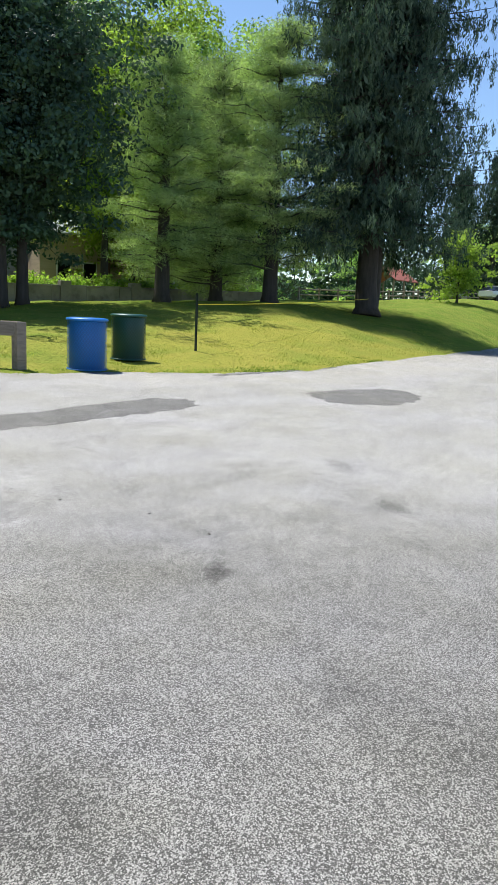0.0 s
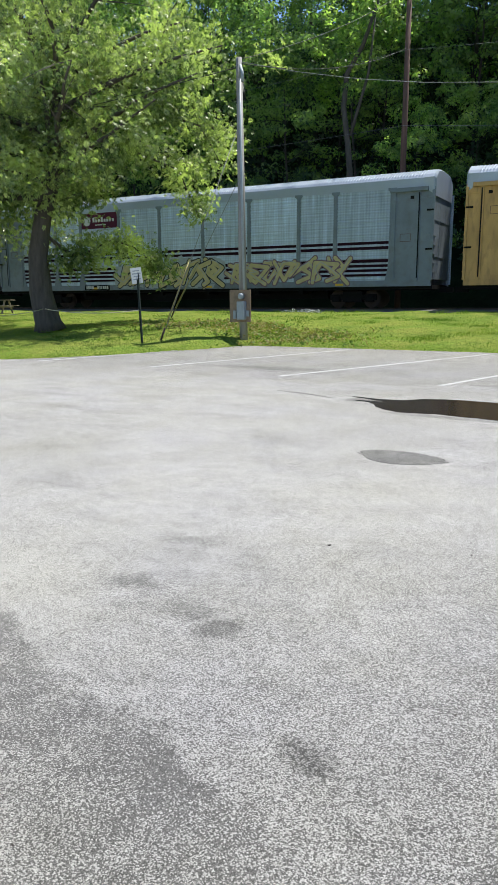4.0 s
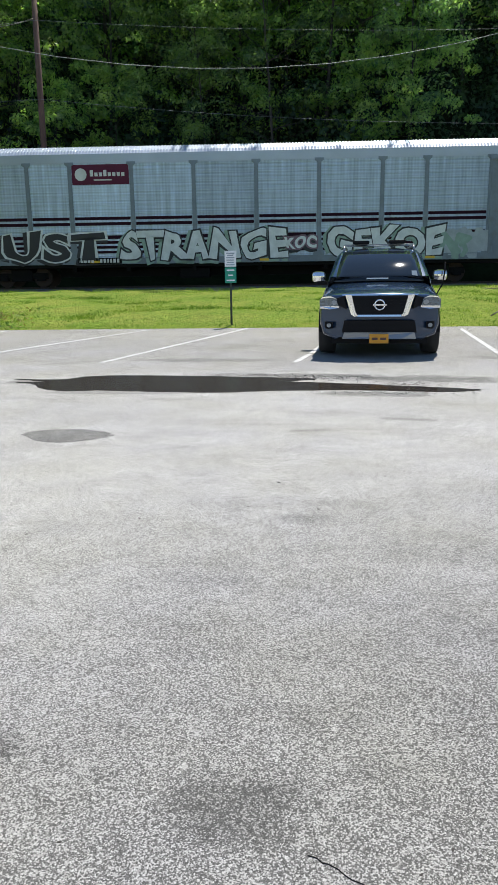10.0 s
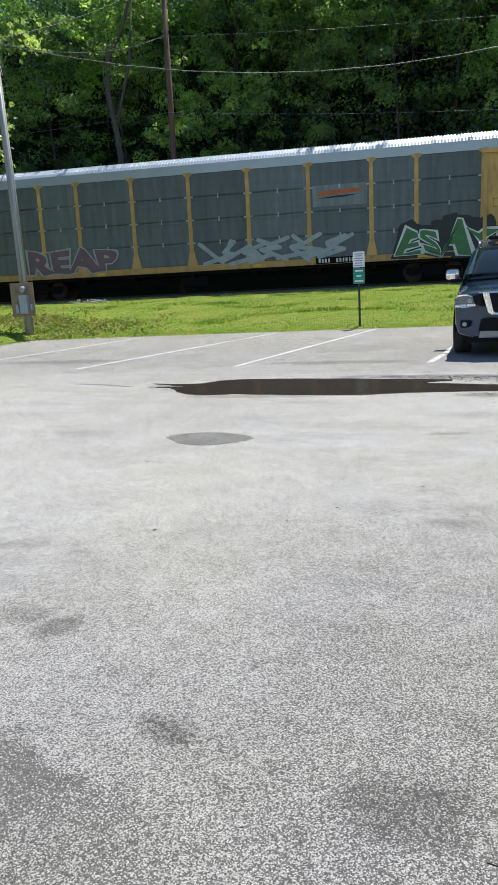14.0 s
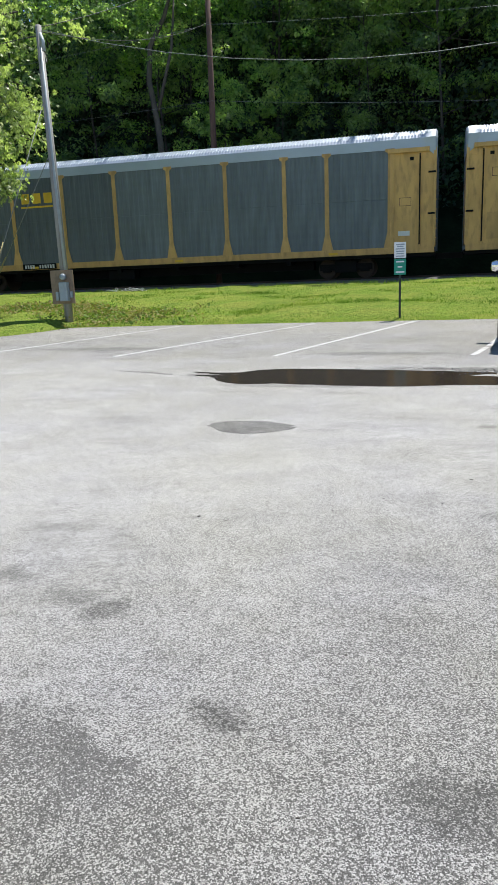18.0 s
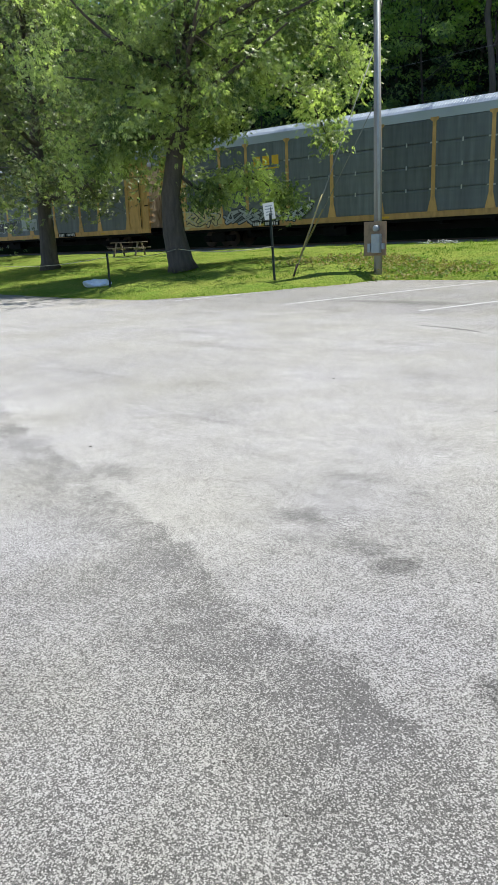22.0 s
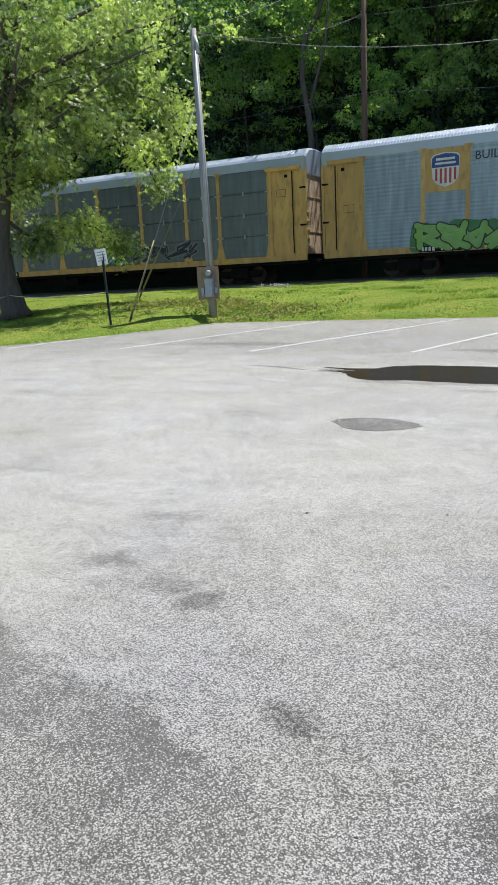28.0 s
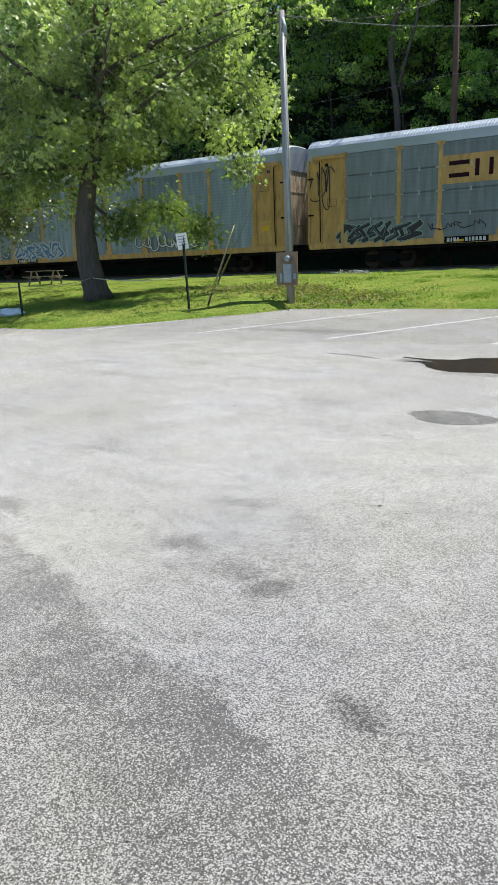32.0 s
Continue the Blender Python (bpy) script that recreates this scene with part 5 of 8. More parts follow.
def build_train():
    cars = {}
    plain = "yellow-framed car carrier with grey side sheets and a ribbed silver roof"
    cars[-2] = yellow_car(-2, plain, P_GREY, "upright")
    cars[-1] = yellow_car(-1, plain, P_GREY, "stack")
    cars[0] = yellow_car(0, "yellow-framed car carrier with stacked grey sheets and a shield", P_GREY, "stack", "small_shield", 1)
    c = cars[1] = yellow_car(1, "yellow-framed car carrier with pale sheets and sprayed letters", P_PALE, "level", "bracket")
    graffiti(c, 11, -11.7, -6.1, 1.4, 2.45, 6, "purple", "black", "silver", 0.16)
    graffiti(c, 12, -4.8, -2.2, 1.45, 2.35, 5, "silver", "black", None, 0.12)
    graffiti(c, 13, -1.2, 3.9, 1.4, 2.5, 7, "silver", "black", None, 0.12)
    graffiti(c, 14, 6.3, 8.4, 1.6, 2.3, 3, "teal", None, None, 0.16)
    c = cars[2] = yellow_car(2, "yellow-framed car carrier with dull dark grey sheets", P_DARK, "upright", "none")
    graffiti(c, 21, -3.2, -2.5, 1.9, 2.25, 3, "white", None, None, 0.035)
    graffiti(c, 22, -1.3, 0.9, 1.9, 2.25, 6, "white", None, None, 0.035)
    c = cars[3] = silver_car(3, "silver car carrier with maroon stripes and tan sprayed letters")
    graffiti(c, 31, -4.3, 2.5, 1.2, 2.5, 7, "tan", "black", "silver", 0.2)
    graffiti(c, 32, 3.0, 9.6, 1.2, 2.4, 7, "tan", "purple", None, 0.16)
    c = cars[4] = silver_car(4, "clean silver car carrier with maroon stripes and logo panel")
    graffiti(c, 41, -10.6, -8.6, 1.45, 2.25, 8, "silver", None, None, 0.055)
    c = cars[5] = silver_car(5, "silver car carrier with maroon stripes and big sprayed words")
    graffiti_word(c, "MUST", -8.9, 1.24, 1.6, "black", "white", 1.55, "black", 0.07, 1.14)
    graffiti_word(c, "STRANGE", -1.0, 1.24, 1.62, "white", "black", 1.02, "pale_green", 0.075, 1.05)
    graffiti_word(c, "KOC", 3.35, 1.62, 0.62, "white", "purple", 1.0, "black", 0.03)
    graffiti_word(c, "GEKOE", 7.1, 1.26, 1.58, "white", "black", 1.0, "pale_green", 0.085, 1.02)
    graffiti(c, 54, 9.6, 11.6, 1.2, 2.2, 2, "pale_green", None, "silver", 0.3)
    c = cars[6] = autorack(6, "oxide-brown car carrier with sooty dark sheets", P_BROWNISH, "stack", BROWN, BROWN, BROWN)
    part("logo_panel", flat_poly([rect(1.5, 6.85, 4.36, 5.32)], -1.612), BROWN, c, "brown name panel")
    part("logo_lettering", flat_poly([rect(2.2 + i * 0.39, 2.2 + i * 0.39 + 0.27, 4.72, 4.95) for i in range(11)] + [rect(2.2, 4.4, 4.62, 4.67)], -1.618), STENCIL, c)
    for i, n in enumerate((0, 1, 2, 3)):
        part("sprayed_patch", flat_poly([rect(middle(n) - PANEL_W[n] * 0.38, middle(n) + PANEL_W[n] * 0.38, 1.5, 2.45)], -1.614), P_DARK, c)
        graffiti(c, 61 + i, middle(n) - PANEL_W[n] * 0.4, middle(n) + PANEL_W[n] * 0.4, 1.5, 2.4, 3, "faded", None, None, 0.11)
    graffiti(c, 66, 2.0, 6.5, 1.06, 1.24, 8, "white", None, None, 0.04)
    stencil_bars(c, -6.3, 1.07, 10, seed=6)
    c = cars[7] = yellow_car(7, "yellow-framed car carrier with dark stacked sheets and green letters", P_DARK, "stack", "slash", 6)
    graffiti(c, 71, 8.2, 12.0, 1.1, 2.55, 0, "green", "black", "black", 0.3)
    graffiti_word(c, "ESAY", 10.1, 1.2, 1.5, "green", "white", 1.08, "black", 0.05, 1.12, 0.55)
    graffiti(c, 72, -0.8, 5.5, 1.25, 2.3, 5, "silver", None, None, 0.16)
    graffiti_word(c, "REAP", -7.5, 1.3, 1.36, "purple", "silver", 1.4, "", 0.07, 1.08)
    c = cars[8] = yellow_car(8, "yellow-framed car carrier with pale stacked sheets, shield and black mural", P_PALE, "stack", "small_shield", 1)
    graffiti(c, 81, -7.2, -3.4, 1.2, 2.2, 4, "black", "lime", "black", 0.26)
    graffiti(c, 82, -3.0, 0.4, 1.2, 2.7, 3, "white", "black", "black", 0.22)
    graffiti(c, 83, 0.8, 4.2, 1.2, 2.2, 4, "black", "blue", "silver", 0.2)
    c = cars[9] = yellow_car(9, "yellow-framed car carrier with ribbed dark grey sheets and logo bars", P_DARK, "upright")
    c = cars[10] = yellow_car(10, "yellow-framed car carrier with a long teal sprayed mural", P_DARK, "upright")
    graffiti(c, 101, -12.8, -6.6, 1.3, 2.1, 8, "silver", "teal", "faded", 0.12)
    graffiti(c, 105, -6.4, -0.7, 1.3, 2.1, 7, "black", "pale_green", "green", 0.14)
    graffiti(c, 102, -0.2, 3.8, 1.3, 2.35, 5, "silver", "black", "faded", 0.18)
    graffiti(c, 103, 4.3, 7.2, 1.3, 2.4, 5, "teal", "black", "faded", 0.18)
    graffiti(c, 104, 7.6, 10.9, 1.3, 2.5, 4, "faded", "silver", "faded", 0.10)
    graffiti(c, 106, 8.4, 10.6, 1.6, 3.1, 2, "silver", "black", None, 0.10)
    c = cars[11] = yellow_car(11, "yellow-framed car carrier with stacked grey sheets and sprayed foot", P_DARK, "stack")
    graffiti(c, 111, -13.2, -9.0, 1.25, 2.1, 5, "tan", "black", "tan", 0.14)
    graffiti(c, 112, -8.5, -3.0, 1.25, 2.0, 6, "silver", "black", None, 0.10)
    c = cars[12] = yellow_car(12, "yellow-framed car carrier with dark stacked sheets and small tags", P_DARK, "stack", "slash", 6)
    graffiti(c, 121, -8.6, -6.7, 1.7, 2.3, 4, "silver", None, None, 0.05)
    graffiti(c, 122, -3.3, -0.6, 1.6, 2.35, 4, "black", "silver", None, 0.2)
    part("sprayed_patch", flat_poly([rect(0.3, 2.1, 1.6, 2.4)], -1.637), INKS["silver"], c)
    c = cars[13] = yellow_car(13, "yellow-framed car carrier with pale sheets, shield and green letters", P_PALE, "level", "shield", 1)
    graffiti(c, 131, -9.2, 9.0, 1.15, 2.2, 16, "lime", "black", "green", 0.24)
    for i, text in ((2, "BUILDING"), (3, "AMERICA")):
        part("slogan", words(text, 0.5, -1.606, stretch=1.0), INKS["black"], c, "dark slogan word").location = (middle(i), 0, 4.72)
    c = cars[14] = yellow_car(14, "yellow-framed car carrier with dull grey stacked sheets", P_DARK, "stack")
    graffiti(c, 141, 1.3, 3.2, 1.4, 2.2, 3, "teal", "black", None, 0.13)
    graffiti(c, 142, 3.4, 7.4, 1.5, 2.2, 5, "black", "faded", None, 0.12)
    c = cars[15] = yellow_car(15, "yellow-framed car carrier with grey stacked sheets and black loop logo", P_GREY, "stack", "loop")
    graffiti(c, 151, -11.9, -8.0, 1.25, 2.1, 6, "black", "pale_green", None, 0.15)
    graffiti(c, 152, -13.3, -12.2, 2.6, 5.0, 3, "black", None, None, 0.05)
    graffiti(c, 153, -7.5, -4.6, 1.5, 2.0, 4, "black", None, None, 0.04)
    graffiti(c, 154, -3.8, -1.9, 1.4, 2.2, 3, "blue", "white", None, 0.1)
    c = cars[16] = yellow_car(16, "yellow-framed car carrier with pale sheets and blue tags", P_PALE, "upright", "bars")
    graffiti(c, 161, -6.7, -2.8, 1.3, 2.2, 5, "blue", "white", "silver", 0.14)
    graffiti(c, 162, 3.6, 8.6, 1.3, 2.3, 6, "white", "black", None, 0.07)
    graffiti(c, 163, -13.0, -7.4, 1.3, 2.2, 6, "white", "black", None, 0.08)
    cars[17] = yellow_car(17, plain, P_GREY, "upright")
    return cars


CARS = build_train()


def car_pose(k, t):
    """Car k stands between gap k, ahead of it, and gap k + 1, behind it."""
    if k < 0:
        s = GAPS[0] - 28.4 * (k + 0.5)
    elif k > 16:
        s = GAPS[17] - 14.2
    else:
        s = (GAPS[k] + GAPS[k + 1]) / 2
    return TURN @ pose(s + SPEED * t, 1.6, RAIL_Z)


# ---- trees ----
def blades(centres, per, spread, size, seed, droop=0.0, flat=0.0, slim=0.5, sprays=1, fine=0.1):
    """Corners of leaf blades round the given centres, in sprays of a few. droop hangs them, flat lays them level."""
    rng = np.random.default_rng(seed)
    c = np.asarray(centres, float)
    sp = np.asarray(spread, float) * np.ones(3)
    if sprays > 1:
        c = np.repeat(c, sprays, axis=0)
        c = c + rng.normal(0, 1, (len(c), 3)) * sp
        sp = np.array((fine, fine, fine * 1.2))
    c = np.repeat(c, per, axis=0)
    n = len(c)
    c = c + rng.normal(0, 1, (n, 3)) * sp
    a = rng.normal(0, 1, (n, 3))
    a[:, 2] = a[:, 2] * (1 - flat) - droop
    a /= np.linalg.norm(a, axis=1)[:, None]
    up = rng.normal(0, 1, (n, 3)) * (1 - 0.7 * flat) + np.array((0, 0, 1.6 * flat))
    b = np.cross(a, up)
    b /= np.linalg.norm(b, axis=1)[:, None] + 1e-9
    l = size * rng.uniform(0.6, 1.35, n)[:, None]
    a, b = a * l / 2, b * l * slim / 2
    bend = rng.normal(0, 0.12, (n, 3)) * l
    return np.stack([c - a, c + b + bend, c + a, c - b + bend], 1).reshape(-1, 3)


def fronds(centres, per, spread, size, seed, droop=0.5, leaflets=9, slim=0.4, tilt=0.55):
    """Compound leaves round the given centres: leaflets in pairs along a hanging stalk, nearly in one plane."""
    rng = np.random.default_rng(seed)
    c = np.asarray(centres, float)
    n = len(c)
    # the twigs of one clump reach out the same way
    lean = rng.normal(0, 1, (n, 3)) * np.array((1, 1, 0.3))
    c = np.repeat(c, per, axis=0)
    lean = np.repeat(lean, per, axis=0)
    n = len(c)
    c = c + rng.normal(0, 1, (n, 3)) * np.asarray(spread, float)
    d = lean * 0.5 + rng.normal(0, 0.7, (n, 3))
    d[:, 2] = d[:, 2] * 0.5 - droop
    d /= np.linalg.norm(d, axis=1)[:, None]
    up = np.array((0, 0, 1.0)) + rng.normal(0, tilt, (n, 3))
    side = np.cross(d, up)
    side /= np.linalg.norm(side, axis=1)[:, None] + 1e-9
    long = size * rng.uniform(0.7, 1.3, n)
    sets = []
    for k in range(leaflets):
        hand = 0.0 if k == leaflets - 1 else (1.0 if k % 2 else -1.0)
        at = c + d * (long * (0.25 + 0.75 * (k // 2) / max(1, (leaflets - 1) // 2)))[:, None] * 1.6
        a = d * (1.0 if hand == 0 else 0.6) + side * hand + rng.normal(0, 0.18, (n, 3))
        a[:, 2] -= 0.4 * droop
        a /= np.linalg.norm(a, axis=1)[:, None]
        b = np.cross(a, np.cross(side, d) + rng.normal(0, 0.25, (n, 3)))
        b /= np.linalg.norm(b, axis=1)[:, None] + 1e-9
        l = (long * rng.uniform(0.8, 1.15, n))[:, None]
        sets.append(np.stack([at, at + a * l * 0.5 + b * l * slim / 2, at + a * l, at + a * l * 0.5 - b * l * slim / 2], 1).reshape(-1, 3))
    return np.concatenate(sets)


def puffs(centres, count, radius, size, seed, slim=0.6, flatten=0.62):
    """Rounded clumps of foliage: leaves over the upper shell of each clump, facing outwards, ragged at the rim."""
    rng = np.random.default_rng(seed)
    c = np.asarray(centres, float)
    r = np.repeat(radius * rng.uniform(0.55, 1.25, len(c)), count)[:, None]
    c = np.repeat(c, count, axis=0)
    n = len(c)
    d = rng.normal(0, 1, (n, 3))
    d[:, 2] = np.abs(d[:, 2]) * 1.1 - 0.42
    d /= np.linalg.norm(d, axis=1)[:, None]
    p = c + d * r * (rng.uniform(0.55, 1.0, n) ** 0.6)[:, None] * np.array((1, 1, flatten)) + rng.normal(0, 0.07, (n, 3))
    nor = d + rng.normal(0, 0.45, (n, 3)) + np.array((0, 0, 0.35))
    a = np.cross(nor, rng.normal(0, 1, (n, 3)))
    a[:, 2] -= 0.3 * np.linalg.norm(a, axis=1)
    a /= np.linalg.norm(a, axis=1)[:, None] + 1e-9
    b = np.cross(nor, a)
    b /= np.linalg.norm(b, axis=1)[:, None] + 1e-9
    l = size * rng.uniform(0.6, 1.35, n)[:, None]
    a, b = a * l / 2, b * l * slim / 2
    return np.stack([p - a, p + b, p + a, p - b], 1).reshape(-1, 3)


def leaf_mesh(name, sets, mat):
    v = np.concatenate(sets)
    return mesh_of(name, v, np.arange(len(v)).reshape(-1, 4), mat)


def leaves(name, centres, per, spread, size, mat, seed, *more):
    return leaf_mesh(name, [blades(centres, per, spread, size, seed, *more)], mat)


def limb(p, d, length, r, rng, bend=0.25, lift=0.0, n=6):
    """A wandering, tapering limb: its points and radii."""
    pts, d = [Vector(p)], Vector(d).normalized()
    for i in range(n):
        d = (d + Vector((rng.gauss(0, bend), rng.gauss(0, bend), rng.gauss(0, bend) + lift)) * 0.5).normalized()
        pts.append(pts[-1] + d * length / n)
    return pts, [r * (1 - 0.82 * i / n) for i in range(n + 1)]


def broadleaf(seed, high, wide, clear, trunk_r, lean=(0, 0), limbs=9, twigs=5, clump=1.0, full=1.0, low=0.0, sway=0.0, extra=(), sprigs=()):
    """Skeleton of a broad-leaved tree: trunk, limbs, and the centres of its leaf clumps."""
    rng = random.Random(seed)
    top = Vector((lean[0] * high, lean[1] * high, high * 0.86))
    n = 9
    tr = []
    for i in range(n + 1):
        u = i / n
        bow_ = -sway * math.sin(min(3.1416, 3.1416 * u / 0.45))
        tr.append(Vector((top.x * u + bow_ * 0.64 + rng.gauss(0, 0.05) * high * 0.06 * u, top.y * u + bow_ * 0.77 + rng.gauss(0, 0.05) * high * 0.06 * u, top.z * u)))
    rad = [trunk_r * (1.45 if i == 0 else 1.08 if i == 1 else 1) * (1 - 0.86 * (i / n)) for i in range(n + 1)]
    tr.insert(1, tr[0].lerp(tr[1], 0.25))
    rad.insert(1, trunk_r * 1.12)
    limb_list, clumps = [], []
    for k in range(limbs):
        u = clear + (0.9 - clear) * (k + 0.3) / limbs
        i = min(int(u * n), n - 1)
        base = tr[i + 1].lerp(tr[min(i + 2, n + 1)], u * n - i)
        a = k * 2.4 + rng.uniform(-0.4, 0.4)
        reach = wide * (0.62 + 0.38 * math.sin(3.14 * min(1, (1 - u) * 1.05 + 0.12))) * rng.uniform(0.8, 1.1)
        up = 0.25 + 0.9 * u - low * (1 - u)
        pts, rr = limb(base, (math.cos(a), math.sin(a), up), reach, trunk_r * (0.48 - 0.3 * u), rng, 0.28, 0.03)
        limb_list.append((pts, rr))
        for q in range(2, len(pts)):
            for _ in range(twigs):
                d = Vector((rng.gauss(0, 1), rng.gauss(0, 1), rng.gauss(0, 0.7)))
                p = pts[q] + d * clump * (0.5 + 0.16 * q)
                clumps.append(p)
                if rng.random() < 0.3:
                    limb_list.append(limb(pts[q], d, (p - pts[q]).length, trunk_r * 0.08, rng, 0.2, 0, 3))
    for u, a, reach, up in extra:
        pts, rr = limb(tr[0].lerp(tr[-1], u), (math.cos(a), math.sin(a), up), reach, trunk_r * 0.3, rng, 0.12, -0.10, 7)
        limb_list.append((pts, rr))
        for q in range(2, len(pts)):
            for _ in range(twigs):
                clumps.append(pts[q] + Vector((rng.gauss(0, 0.5), rng.gauss(0, 0.5), rng.gauss(-0.15, 0.32))) * clump)
    for a, bent_ in sprigs:  # thin low branches: their heading, and reach and height along them
        pts = [Vector((math.cos(a) * r, math.sin(a) * r, z)) for r, z in bent_]
        limb_list.append((pts, [0.075 - 0.06 * q / (len(pts) - 1) for q in range(len(pts))]))
        for q in range(2, len(pts)):
            for _ in range(6):
                clumps.append(pts[q].lerp(pts[q - 1], rng.random()) + Vector((rng.gauss(0, 0.26), rng.gauss(0, 0.26), rng.gauss(0.02, 0.16))))
    for i in range(6, n + 2):
        for _ in range(twigs):
            clumps.append(tr[i] + Vector((rng.gauss(0, 1), rng.gauss(0, 1), rng.gauss(0, 0.8))) * clump * 1.1)
    clumps = [c for c in clumps if rng.random() < full]
    return tr, rad, limb_list, clumps


def make_tree(name, label, at, seed, leaf_mat, bark, per, spread, size, droop=0.0, category="tree", group="", turn=0.0, sprays=1, slim=0.5, core=0.0, compound=0, **k):
    tree = thing(name, label, category, group, at=pose(at[0], at[1], ground_at(at[0], at[1]) - 0.05, 0, 0, turn))
    tr, rad, lm, cl = broadleaf(seed, **k)
    part("trunk", tube_mesh("trunk", tr, rad, bark, 10), None, tree, "furrowed bark trunk")
    big = [x for x in lm if len(x[0]) > 4]
    for pts, rr in big:
        part("limb", tube_mesh("limb", pts, rr, bark, 6), None, tree)
    small = [x for x in lm if len(x[0]) <= 4]
    if small:
        v, f = joined([tube(p, r, 4, False) for p, r in small])
        part("twig_mass", mesh_of("twig_mass", v, f, bark), None, tree)["kind"] = "stuff"
    if compound:
        sets = [fronds([tuple(c) for c in cl], sprays, spread, size, seed, droop, compound, slim)]
    else:
        sets = [puffs([tuple(c) for c in cl], per * sprays, 1.5 * spread[0], size, seed)]
    if core:
        sets.append(blades([tuple(p) for pts, rr in big for p in pts[2:-1]], 22, 0.55, core * 0.5, seed + 1, 0.2, 0.4, 0.8))
    part("crown", leaf_mesh("crown", sets, leaf_mat), None, tree, "leafy crown")
    return tree


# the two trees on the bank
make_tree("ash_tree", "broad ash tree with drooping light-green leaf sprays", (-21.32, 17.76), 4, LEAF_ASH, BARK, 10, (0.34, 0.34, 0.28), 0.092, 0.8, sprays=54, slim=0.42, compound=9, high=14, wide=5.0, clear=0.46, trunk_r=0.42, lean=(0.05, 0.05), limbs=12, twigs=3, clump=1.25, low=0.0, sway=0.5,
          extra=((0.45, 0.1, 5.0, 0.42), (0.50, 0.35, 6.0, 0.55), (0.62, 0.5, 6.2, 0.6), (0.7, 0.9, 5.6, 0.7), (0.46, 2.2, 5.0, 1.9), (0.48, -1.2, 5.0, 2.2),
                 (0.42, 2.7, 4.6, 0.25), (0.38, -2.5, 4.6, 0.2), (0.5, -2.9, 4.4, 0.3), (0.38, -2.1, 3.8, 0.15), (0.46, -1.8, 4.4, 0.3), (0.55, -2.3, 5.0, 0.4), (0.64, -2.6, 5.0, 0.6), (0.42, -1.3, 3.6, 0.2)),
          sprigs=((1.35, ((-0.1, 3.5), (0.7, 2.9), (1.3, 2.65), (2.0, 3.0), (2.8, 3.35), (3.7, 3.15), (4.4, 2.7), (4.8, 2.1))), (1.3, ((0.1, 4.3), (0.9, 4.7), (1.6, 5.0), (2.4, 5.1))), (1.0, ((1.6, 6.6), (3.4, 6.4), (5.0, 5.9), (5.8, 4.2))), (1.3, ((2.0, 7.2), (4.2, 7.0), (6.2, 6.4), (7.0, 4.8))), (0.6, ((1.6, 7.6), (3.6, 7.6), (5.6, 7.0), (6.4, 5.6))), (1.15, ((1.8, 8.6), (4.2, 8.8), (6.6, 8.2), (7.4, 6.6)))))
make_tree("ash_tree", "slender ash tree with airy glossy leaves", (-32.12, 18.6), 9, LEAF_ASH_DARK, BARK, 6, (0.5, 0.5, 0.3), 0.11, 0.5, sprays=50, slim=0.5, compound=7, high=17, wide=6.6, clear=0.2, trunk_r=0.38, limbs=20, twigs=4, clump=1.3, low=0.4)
make_tree("ash_tree", "slender ash tree with airy glossy leaves", (-46.0, 21.5), 12, LEAF_ASH_DARK, BARK, 5, (0.7, 0.7, 0.3), 0.16, 0.3, sprays=24, slim=0.5, compound=7, core=0.6, high=18, wide=8.0, clear=0.2, trunk_r=0.34, limbs=18, twigs=5, clump=1.3, low=0.4)
# the young tree before the block wall, the dark maples on the lawn
make_tree("young_maple", "young bright-green maple before a block wall", (19.3, 28.6), 21, LEAF_YOUNG, BARK_DARK, 7, (0.5, 0.5, 0.22), 0.22, 0.3, sprays=12, core=0.5, high=11.5, wide=4.6, clear=0.16, trunk_r=0.17, limbs=14, twigs=4, clump=1.0, low=0.2)
for p, s in (((22.3, 21.35), 31), ((23.3, 21.2), 33)):
    make_tree("norway_maple", "dark-leaved maple with a dense crown on the lawn", p, s, LEAF_DARK, BARK_DARK, 7, (0.55, 0.55, 0.26), 0.19, 0.1, sprays=13, core=0.6, high=15, wide=3.5, clear=0.22, trunk_r=0.24, limbs=15, twigs=5, clump=1.1, low=0.3)


def tassels(centres, per, length, size, slim, seed):
    """Hanging strings of short needle twigs below the given points."""
    rng = np.random.default_rng(seed)
    c = np.asarray(centres, float)
    lean = np.repeat(rng.normal(0, 0.16, (len(c), 3)), per, axis=0)
    drop = np.repeat(length * rng.uniform(0.5, 1.3, len(c)), per)
    c = np.repeat(c, per, axis=0)
    n = len(c)
    u = rng.uniform(0, 1, n)
    c = c + lean * (drop * u)[:, None] + rng.normal(0, 1, (n, 3)) * (0.09 * (1.15 - u))[:, None]
    c[:, 2] -= drop * u
    a = rng.normal(0, 0.42, (n, 3)) - np.array((0, 0, 1.0))
    a /= np.linalg.norm(a, axis=1)[:, None]
    b = np.cross(a, rng.normal(0, 1, (n, 3)))
    b /= np.linalg.norm(b, axis=1)[:, None] + 1e-9
    l = size * rng.uniform(0.7, 1.3, n)[:, None]
    a, b = a * l / 2, b * l * slim / 2
    return np.stack([c - a, c + b, c + a, c - b], 1).reshape(-1, 3)


